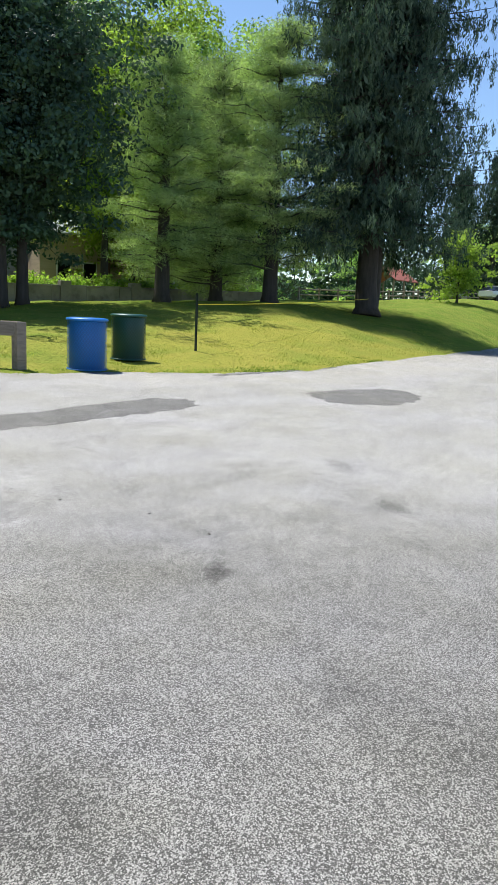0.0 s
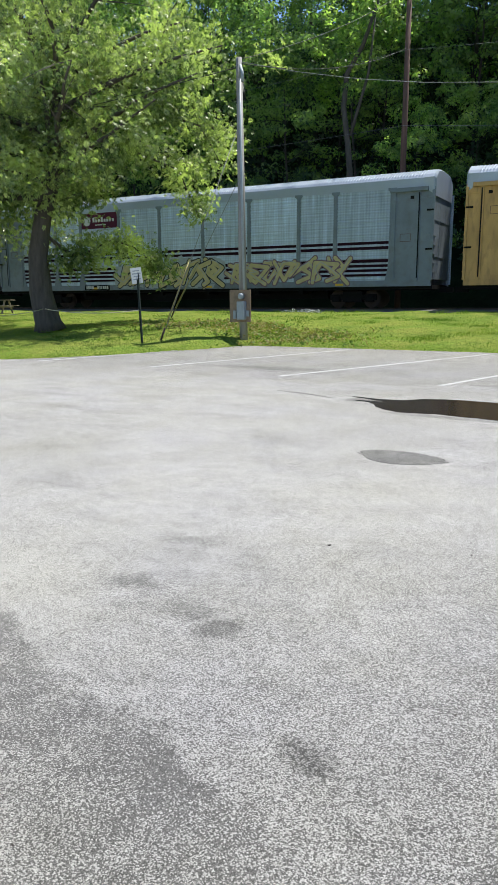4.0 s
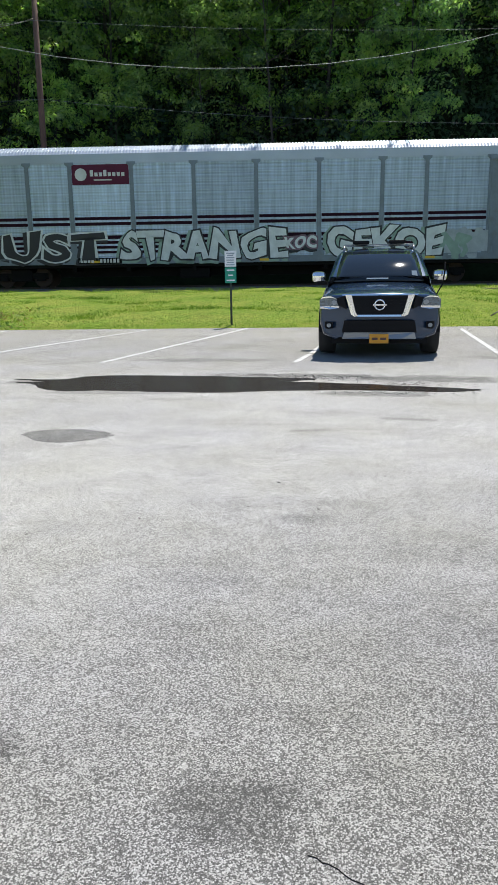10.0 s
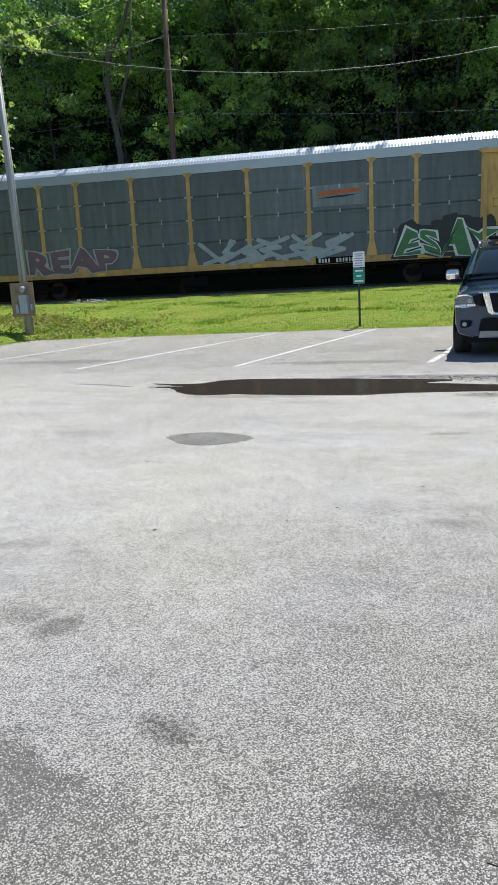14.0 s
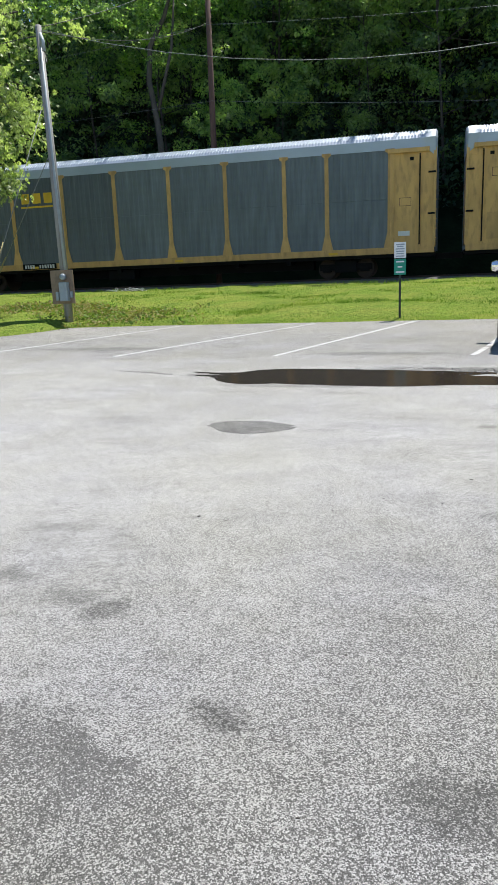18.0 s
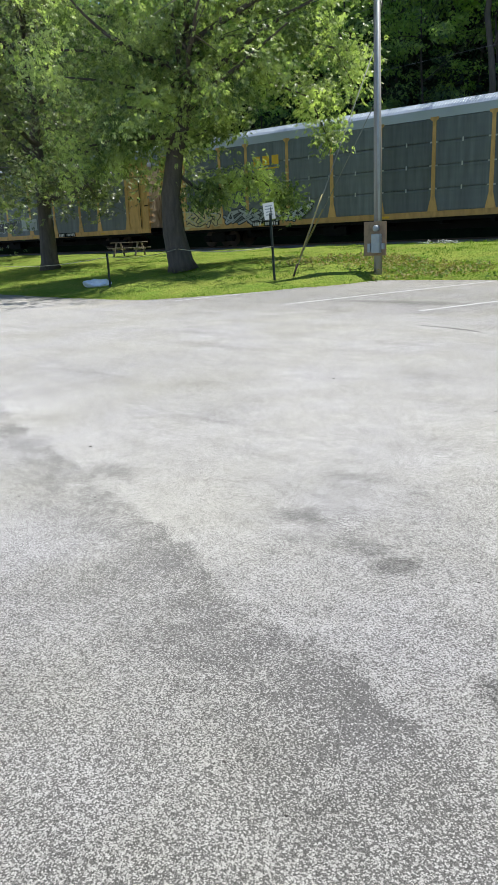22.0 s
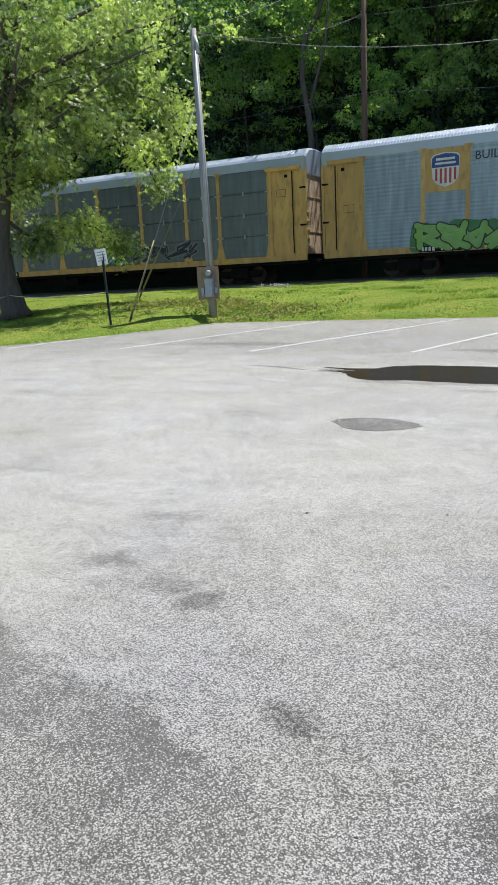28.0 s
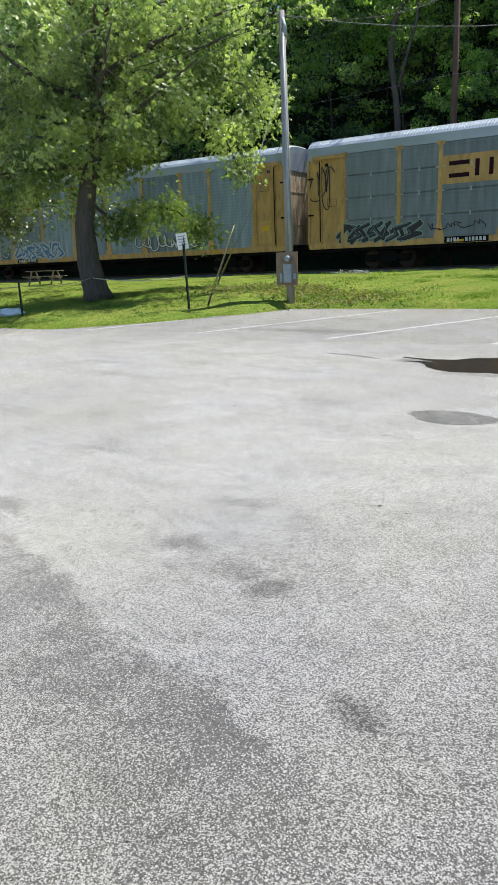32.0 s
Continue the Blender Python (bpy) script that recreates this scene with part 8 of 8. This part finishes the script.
# ---- growth and small things ----
def tufts(name, pts, blades, height_, mat, seed, label, spread=0.12, lean=0.5, width=0.007, rise=None):
    """Blades of grass round the given spots, as one object."""
    rng = np.random.default_rng(seed)
    c = np.repeat(np.array([(x, y, ground_at(x, y) if rise is None else rise) for x, y in pts]), blades, axis=0)
    n = len(c)
    c[:, :2] += rng.normal(0, spread, (n, 2))
    c[:, 2] -= 0.02
    h = height_ * rng.uniform(0.5, 1.4, n)
    d = rng.normal(0, lean, (n, 2)) * h[:, None]
    a = rng.uniform(0, 6.283, n)
    s = np.stack([np.cos(a), np.sin(a), 0 * a], -1) * width
    tip = c + np.stack([d[:, 0], d[:, 1], h], -1)
    mid = c + np.stack([d[:, 0] * 0.35, d[:, 1] * 0.35, h * 0.6], -1)
    v = np.stack([c - s, c + s, mid + s * 0.8, tip, mid - s * 0.8], 1).reshape(-1, 3)
    f = np.arange(n * 5).reshape(n, 5)
    return solid(name, mesh_of(name, v, f, mat), None, label, "grass", kind="stuff")


rng_ = random.Random(77)
# the lot's edge, frayed by grass
edge_pts = []
for _ in range(2600):
    x = rng_.uniform(-34, 22)
    edge_pts.append((x, float(np.interp(x, EDGE_X, EDGE_Y)) + abs(rng_.gauss(0, 0.5)) + 0.02))
tufts("edge_grass", edge_pts, 10, 0.045, BLADE, 1, "uneven grass along the edge of the lot")
bank_pts = [(rng_.uniform(-30, 8), 0) for _ in range(5200)]
bank_pts = [(x, rng_.uniform(float(np.interp(x, EDGE_X, EDGE_Y)) + 0.3, TRACK_Y + TRACK_K * x - 3.2)) for x, _ in bank_pts]
tufts("bank_grass", bank_pts, 8, 0.05, BLADE, 2, "mown grass of the railway bank", 0.22)
lawn_pts = [(rng_.uniform(9.5, 34), rng_.uniform(5, 24)) for _ in range(5200)]
lawn_pts = [(x, y) for x, y in lawn_pts if y > np.interp(x, EDGE_X, EDGE_Y) + 0.2]
STRAW = foliage("dry_grass_blades", (0.16, 0.18, 0.03), (0.42, 0.40, 0.10), through_amount=0.3, gloss=0.03)
tufts("lawn_grass", lawn_pts, 8, 0.045, STRAW, 3, "mown grass of the side lawn", 0.25)

# ragged weeds and clover on the slope near the pole, and clumps on the bank
WEED = foliage("weed_leaves", (0.075, 0.135, 0.025), (0.19, 0.26, 0.055), through_amount=0.35)
DRY = foliage("dry_weeds", (0.16, 0.13, 0.05), (0.26, 0.22, 0.09), through_amount=0.3)
cl = []
for _ in range(900):
    x, y = rng_.gauss(-14.4, 1.9), rng_.gauss(20.3, 0.8)
    cl.append((x, y, ground_at(x, y) + 0.03))
solid("weed_patch", leaves("weed_patch", cl[::3] + cl[1::3], 8, (0.16, 0.16, 0.05), 0.10, DRY, 15, 0.0, 0.4, 0.5), None, "dry brownish weeds on the bank by the pole", "weeds", kind="stuff")
solid("weed_patch", leaves("weed_patch", cl[2::3], 8, (0.14, 0.14, 0.05), 0.10, WEED, 5, 0.0, 0.4, 0.7), None, "low broad-leaved weeds on the bank by the pole", "weeds", kind="stuff")
clumps_ = []
for _ in range(110):
    x = rng_.uniform(-26, 9)
    low_, high_ = float(np.interp(x, EDGE_X, EDGE_Y)) + 0.5, TRACK_Y + TRACK_K * x - 3.4
    y = low_ + (high_ - low_) * rng_.uniform(0.05, 0.9)
    for _ in range(rng_.randint(4, 16)):
        clumps_.append((x + rng_.gauss(0, 0.45), y + rng_.gauss(0, 0.2)))
tufts("clump_grass", clumps_, 9, 0.08, BLADE, 6, "uneven grass clumps on the bank", 0.12, 0.6, 0.009)
# overgrown end of the retaining wall: a dark earth-covered step, tall pale grass on top
# dark earth, with the shade on the step's front put into the colour
EARTH = paint("shaded_earth", (0.035, 0.034, 0.026), 0.95, var=0.5, scale=1.5, grain=14, bump=1.0, spec=0.05)
e0, e1 = Vector((8.25, 29.0)), Vector((14.3, 31.75))
across = Vector((-(e1 - e0).y, (e1 - e0).x)).normalized()
bm = bmesh.new()
rings = []
for i in range(40):
    u = i / 39
    p = e0.lerp(e1, u)
    tall = 1.52 - 0.75 * max(0.0, 1 - u / 0.06) + 0.05 * noise.noise((u * 14, 0, 0))
    ring = []
    for d, z in ((-0.12, 0.0), (-0.10, 0.25), (0.0, 0.55), (0.05, 0.8), (0.12, 0.97), (0.35, 1.0), (1.6, 1.0), (1.7, 0.0)):
        q = p + across * (d + 0.14 * noise.noise((u * 22, z * 3, 2)))
        ring.append(bm.verts.new((q.x, q.y, 0.1 + (tall - 0.1) * z)))
    rings.append(ring)
for a, b in zip(rings, rings[1:]):
    for i in range(len(a) - 1):
        bm.faces.new((a[i], b[i], b[i + 1], a[i + 1]))
bm.faces.new(rings[0])
bm.faces.new(rings[-1][::-1])
bmesh.ops.recalc_face_normals(bm, faces=bm.faces)
solid("earth_step", bm, EARTH, "dark earth-covered step at the retaining wall's end", "earth bank", kind="structure")
cl = []
for _ in range(170):
    p = e0.lerp(e1, rng_.uniform(0.02, 1)) - across * rng_.uniform(0.05, 0.3)
    cl.append((p.x, p.y, 0.6 + rng_.uniform(0, 0.75) ** 1.6))
solid("creeper", leaves("creeper", cl, 7, (0.14, 0.1, 0.10), 0.085, LEAF_DARK, 9, 0.3, 0.1, 0.6), None, "dark creeper hanging over the earth step", "creeper", kind="stuff")
top = []
for _ in range(150):
    p = e0.lerp(e1, rng_.uniform(0.14, 1)) + across * rng_.uniform(0.3, 1.5)
    top.append((p.x, p.y))
tufts("tall_grass", top, 9, 0.34, BLADE, 10, "tall pale grass on the earth step", 0.2, 0.25, rise=1.5)
fringe = []
for _ in range(300):
    p = on_track(rng_.uniform(-24, 9), -3.05 + rng_.gauss(0, 0.16))
    fringe.append((p.x, p.y))
tufts("fringe_grass", fringe, 8, 0.13, BLADE, 14, "ragged grass along the ballast", 0.14, 0.4)
fringe = []
for _ in range(60):
    p = on_track(rng_.gauss(7.4, 1.0), -3.15 + rng_.gauss(0, 0.25))
    fringe.append((p.x, p.y))
tufts("tall_grass", fringe, 7, 0.26, BLADE, 16, "tall ragged grass beside the ballast", 0.14, 0.35)
# bright shrubs along the low wall
for i in range(11):
    u = (i + 0.4) / 11
    p = w0.lerp(w1, u) + Vector((0.6, 1.1))
    sh = [(rng_.gauss(0, 0.55), rng_.gauss(0, 0.35), 0.85 + rng_.gauss(0, 0.22)) for _ in range(26)]
    bush = thing("shrub", "bright yellow-green shrub behind the low wall", "shrub", "shrubs along the low wall", at=stood(p.x, p.y, -0.05))
    part("leaf_mass", leaves("leaf_mass", sh, 8, (0.14, 0.14, 0.1), 0.17, LEAF_YOUNG, 200 + i, 0.1, 0, 0.55, 4, 0.08), None, bush)
    part("stem", tube_mesh("stem", [(0, 0, 0), (0.05, 0, 0.8)], 0.03, BARK_DARK, 5), None, bush)

# pale heap of brush beside the track, a stick and scraps on the bank
heap = thing("brush_heap", "pale heap of dead brush beside the ballast", "brush")
for i in range(26):
    p = on_track(-17.6 + rng_.uniform(-0.9, 0.9), -3.0 + rng_.uniform(-0.3, 0.3))
    g = ground_at(p.x, p.y)
    d = Vector((rng_.gauss(0, 0.4), rng_.gauss(0, 0.3), abs(rng_.gauss(0, 0.06))))
    part("twig", tube_mesh("twig", [(p.x, p.y, g), (p.x + d.x * 0.6, p.y + d.y, g + 0.06 + d.z), (p.x + d.x, p.y + d.y * 1.4, g + 0.03)], [0.02, 0.016, 0.008], BRACKET, 5), None, heap)
solid("stick", tube_mesh("stick", [(0, 0, 0.02), (0.35, 0.1, 0.16), (0.75, 0.1, 0.30), (0.95, 0.2, 0.32)], [0.02, 0.018, 0.014, 0.008], TIMBER, 6), None, "pale bent stick lying in the grass", "stick", at=stood(3.4, 20.3, 0.0, 20))

# a tan house half hidden behind the pines
TAN_SIDING = paint("tan_siding", (0.44, 0.35, 0.24), 0.8, var=0.15, scale=2, stretch=(0.3, 0.3, 6))
house = thing("house", "small tan house with a pale roof behind the pines", "house", at=stood(42.6, 31.4, -0.2, -36))
part("wall", boxed(-4.5, 4.5, -0.1, 5.0, 0, 4.4), TAN_SIDING, house)
for sgn in (-1, 1):
    bm = bmesh.new()
    vs = [bm.verts.new(p) for p in ((-4.9, 2.45, 6.0), (4.9, 2.45, 6.0), (4.9, 2.45 + sgn * 3.0, 4.3), (-4.9, 2.45 + sgn * 3.0, 4.3), (-4.9, 2.45, 6.12), (4.9, 2.45, 6.12), (4.9, 2.45 + sgn * 3.0, 4.42), (-4.9, 2.45 + sgn * 3.0, 4.42))]
    for q in ((0, 1, 2, 3), (4, 5, 6, 7), (0, 1, 5, 4), (1, 2, 6, 5), (2, 3, 7, 6), (3, 0, 4, 7)):
        bm.faces.new([vs[i] for i in q])
    bmesh.ops.recalc_face_normals(bm, faces=bm.faces)
    part("roof_slope", bm, GREYBOX, house, "pale grey roof slope")
part("porch_roof", boxed(-0.6, 4.2, -2.4, -0.1, 2.75, 2.9, bevel=0.02), WOODPOLE, house, "dark brown porch roof")
for x in (-0.5, 1.0, 2.5, 4.0):
    part("porch_post", boxed(x, x + 0.14, -2.35, -2.21, 0, 2.75, bevel=0.01), WOODPOLE, house)
for x in (-3.4, -1.6, 2.0):
    w = part("window", boxed(x, x + 1.0, -0.13, -0.1, 1.2, 2.6, bevel=0.01), WHITE, house, "white window frame")
    part("pane", boxed(x + 0.08, x + 0.92, -0.14, -0.131, 1.28, 2.52), BLACK, w)

# far side of the lawn: shelter, fence, parked cars, trees
shelter = thing("picnic_shelter", "small shelter with a red-brown pitched roof", "shelter", at=stood(69.0, 18.2, -0.1, -14) @ Matrix.Diagonal((0.75, 0.75, 0.9, 1)))
RED_ROOF = paint("red_shingles", (0.23, 0.07, 0.05), 0.8, var=0.2, scale=2)
for s in (-1, 1):
    bm = bmesh.new()
    vs = [bm.verts.new(p) for p in ((-3, 0, 3.6), (3, 0, 3.6), (3, s * 2.6, 2.2), (-3, s * 2.6, 2.2), (-3, 0, 3.7), (3, 0, 3.7), (3, s * 2.6, 2.3), (-3, s * 2.6, 2.3))]
    for q in ((0, 1, 2, 3), (4, 5, 6, 7), (0, 1, 5, 4), (1, 2, 6, 5), (2, 3, 7, 6), (3, 0, 4, 7)):
        bm.faces.new([vs[i] for i in q])
    bmesh.ops.recalc_face_normals(bm, faces=bm.faces)
    part("roof_slope", bm, RED_ROOF, shelter, "red-brown roof slope")
for x in (-2.7, 0, 2.7):
    for y in (-2.2, 2.2):
        part("post", boxed(x - 0.08, x + 0.08, y - 0.08, y + 0.08, 0, 2.4), TIMBER, shelter)
fence = thing("rail_fence", "low timber rail fence beyond the lawn", "fence")
for i in range(16):
    x, y = 52 + i * 2.4, 20.5 - i * 0.75
    part("post", boxed(x - 0.07, x + 0.07, y - 0.07, y + 0.07, ground_at(x, y) - 0.1, ground_at(x, y) + 1.0), TIMBER, fence)
    if i < 15:
        x2, y2 = x + 2.4, y - 0.75
        for z in (0.45, 0.85):
            part("rail", tube_mesh("rail", [(x, y, ground_at(x, y) + z), (x2, y2, ground_at(x2, y2) + z)], 0.05, TIMBER, 5), None, fence)


def far_car(x, y, turn, colour, label):
    ob = thing("parked_car", label, "car", "cars beyond the lawn", at=stood(x, y, 0.0, turn))
    m = paint("car_" + label.split()[0], colour, 0.35, var=0.05, coat=0.5)
    bm = loft([(-2.2, [(0, 0.35), (0.7, 0.35), (0.82, 0.6), (0.7, 0.8), (0, 0.85)]), (-1.2, [(0, 0.3), (0.8, 0.3), (0.88, 0.6), (0.8, 0.92), (0, 0.98)]), (1.6, [(0, 0.3), (0.8, 0.3), (0.88, 0.6), (0.82, 0.95), (0, 1.0)]), (2.2, [(0, 0.4), (0.7, 0.4), (0.8, 0.6), (0.7, 0.9), (0, 0.95)])])
    part("body", bm, m, ob)
    bm = loft([(-1.2, [(0, 0.9), (0.76, 0.9), (0.74, 0.95), (0, 1.0)]), (-0.5, [(0, 0.9), (0.78, 0.9), (0.60, 1.38), (0, 1.42)]), (0.9, [(0, 0.9), (0.78, 0.9), (0.60, 1.40), (0, 1.44)]), (1.8, [(0, 0.9), (0.74, 0.9), (0.70, 0.98), (0, 1.02)])])
    part("cabin", bm, CARGLASS, ob)
    bm = loft([(-0.45, [(0, 1.40), (0.58, 1.38), (0.5, 1.45), (0, 1.47)]), (0.95, [(0, 1.40), (0.58, 1.38), (0.5, 1.46), (0, 1.48)])])
    part("roof", bm, m, ob)
    for wx in (-0.78, 0.78):
        for wy in (-1.35, 1.35):
            w = part("wheel", mesh_of("wheel", *tube([(-0.1, 0, 0), (0.1, 0, 0)], [0.32, 0.32], 16), RUBBER), None, ob)
            w.location = (wx, wy, 0.32)


far_car(76.0, 9.2, 70, (0.7, 0.7, 0.7), "white parked car beyond the lawn")
far_car(82.0, 14.0, 80, (0.35, 0.36, 0.38), "silver parked car beyond the lawn")
make_tree("young_maple", "small bright-green tree beyond the lawn", (56.0, 9.5), 301, LEAF_YOUNG, BARK_DARK, 5, (0.4, 0.4, 0.2), 0.24, 0.1, sprays=7, high=5.0, wide=2.4, clear=0.15, trunk_r=0.1, limbs=9, twigs=3, clump=0.6)
for i in range(20):
    x, y = 62 + (i * 37 % 60) + rng_.uniform(-3, 3), -10 + (i * 23 % 52) + rng_.uniform(-2, 2)
    if 60 < x < 90 and 5 < y < 22:
        x += 30
    tree_h = rng_.uniform(9, 13)
    tree = thing("wood_tree", "leafy tree beyond the lawn", "tree", "trees of the hillside wood", at=stood(x, y, -0.2, i * 50) @ Matrix.Diagonal((tree_h / 16, tree_h / 16, tree_h / 18, 1)))
    part("trunk", wood_kinds[i % 4][0], None, tree)
    part("crown", wood_kinds[i % 4][1], None, tree)
# stones and leaf scraps scattered on the asphalt
SCRAP = paint("dark_scrap", (0.03, 0.025, 0.02), 0.8, var=0.3)
bm = bmesh.new()
bmesh.ops.create_icosphere(bm, subdivisions=1, radius=0.5)
for v in bm.verts:
    v.co = Vector((v.co.x * 1.2, v.co.y * 0.8, v.co.z * 0.45)) * (1 + 0.4 * noise.noise(v.co * 4))
pebble = bpy.data.meshes.new("pebble")
bm.to_mesh(pebble)
bm.free()
pebble.materials.append(SCRAP)
for i in range(150):
    r, a = rng_.uniform(1.3, 9.5), math.radians(rng_.uniform(-78, 72))
    x, y = r * math.sin(a), r * math.cos(a)
    s = rng_.uniform(0.006, 0.010) if r < 4 else rng_.uniform(0.008, 0.020)
    ob = tagged(new("pebble", pebble), "small dark stone or scrap on the asphalt", "stone", "scraps on the asphalt")
    ob.matrix_basis = pose(x, y, 0.0054 * x + 0.0119 * y + s * 0.15, 0, 0, rng_.uniform(0, 360)) @ Matrix.Diagonal((s * rng_.uniform(1, 2), s, s, 1))

# loose gravel and wet grit round the puddle's frayed end
GRIT = paint("dark_gravel", (0.07, 0.065, 0.06), 0.5, var=0.4, island=0.5)
grit = np.random.default_rng(12)
spots = []
for cx, cy, rx, ry, count in ((-0.4, 10.05, 0.9, 0.22, 330), (-1.6, 10.3, 0.9, 0.12, 150), (0.4, 8.8, 0.8, 0.12, 110), (0.7, 9.5, 0.5, 0.2, 110), (-4.4, 9.5, 0.25, 0.25, 50), (3.2, 7.9, 0.9, 0.3, 60)):
    spots += [(cx + rx * a, cy + ry * b) for a, b in grit.normal(0, 0.6, (count, 2))]
vs_, fs_ = [], []
for x, y in spots:
    r = float(grit.uniform(0.004, 0.013))
    z = 0.0054 * x + 0.0119 * y + 0.004
    o = len(vs_)
    vs_ += [(x - r, y, z), (x, y - r * 0.8, z), (x + r * 1.1, y, z), (x, y + r * 0.7, z), (x + r * 0.2, y, z + r * 1.1)]
    fs_ += [(o, o + 1, o + 4), (o + 1, o + 2, o + 4), (o + 2, o + 3, o + 4), (o + 3, o, o + 4)]
solid("gravel", mesh_of("gravel", vs_, fs_, GRIT), None, "dark loose gravel round the puddle", "gravel", kind="stuff")


# ---- what moves ----
def motions():
    """The train rolls past at a steady pace."""
    for k, car in CARS.items():
        walk(car, [(t, car_pose(k, t)) for t in (0.0, 8.0, 16.0, 24.0, 32.0)])


motions()
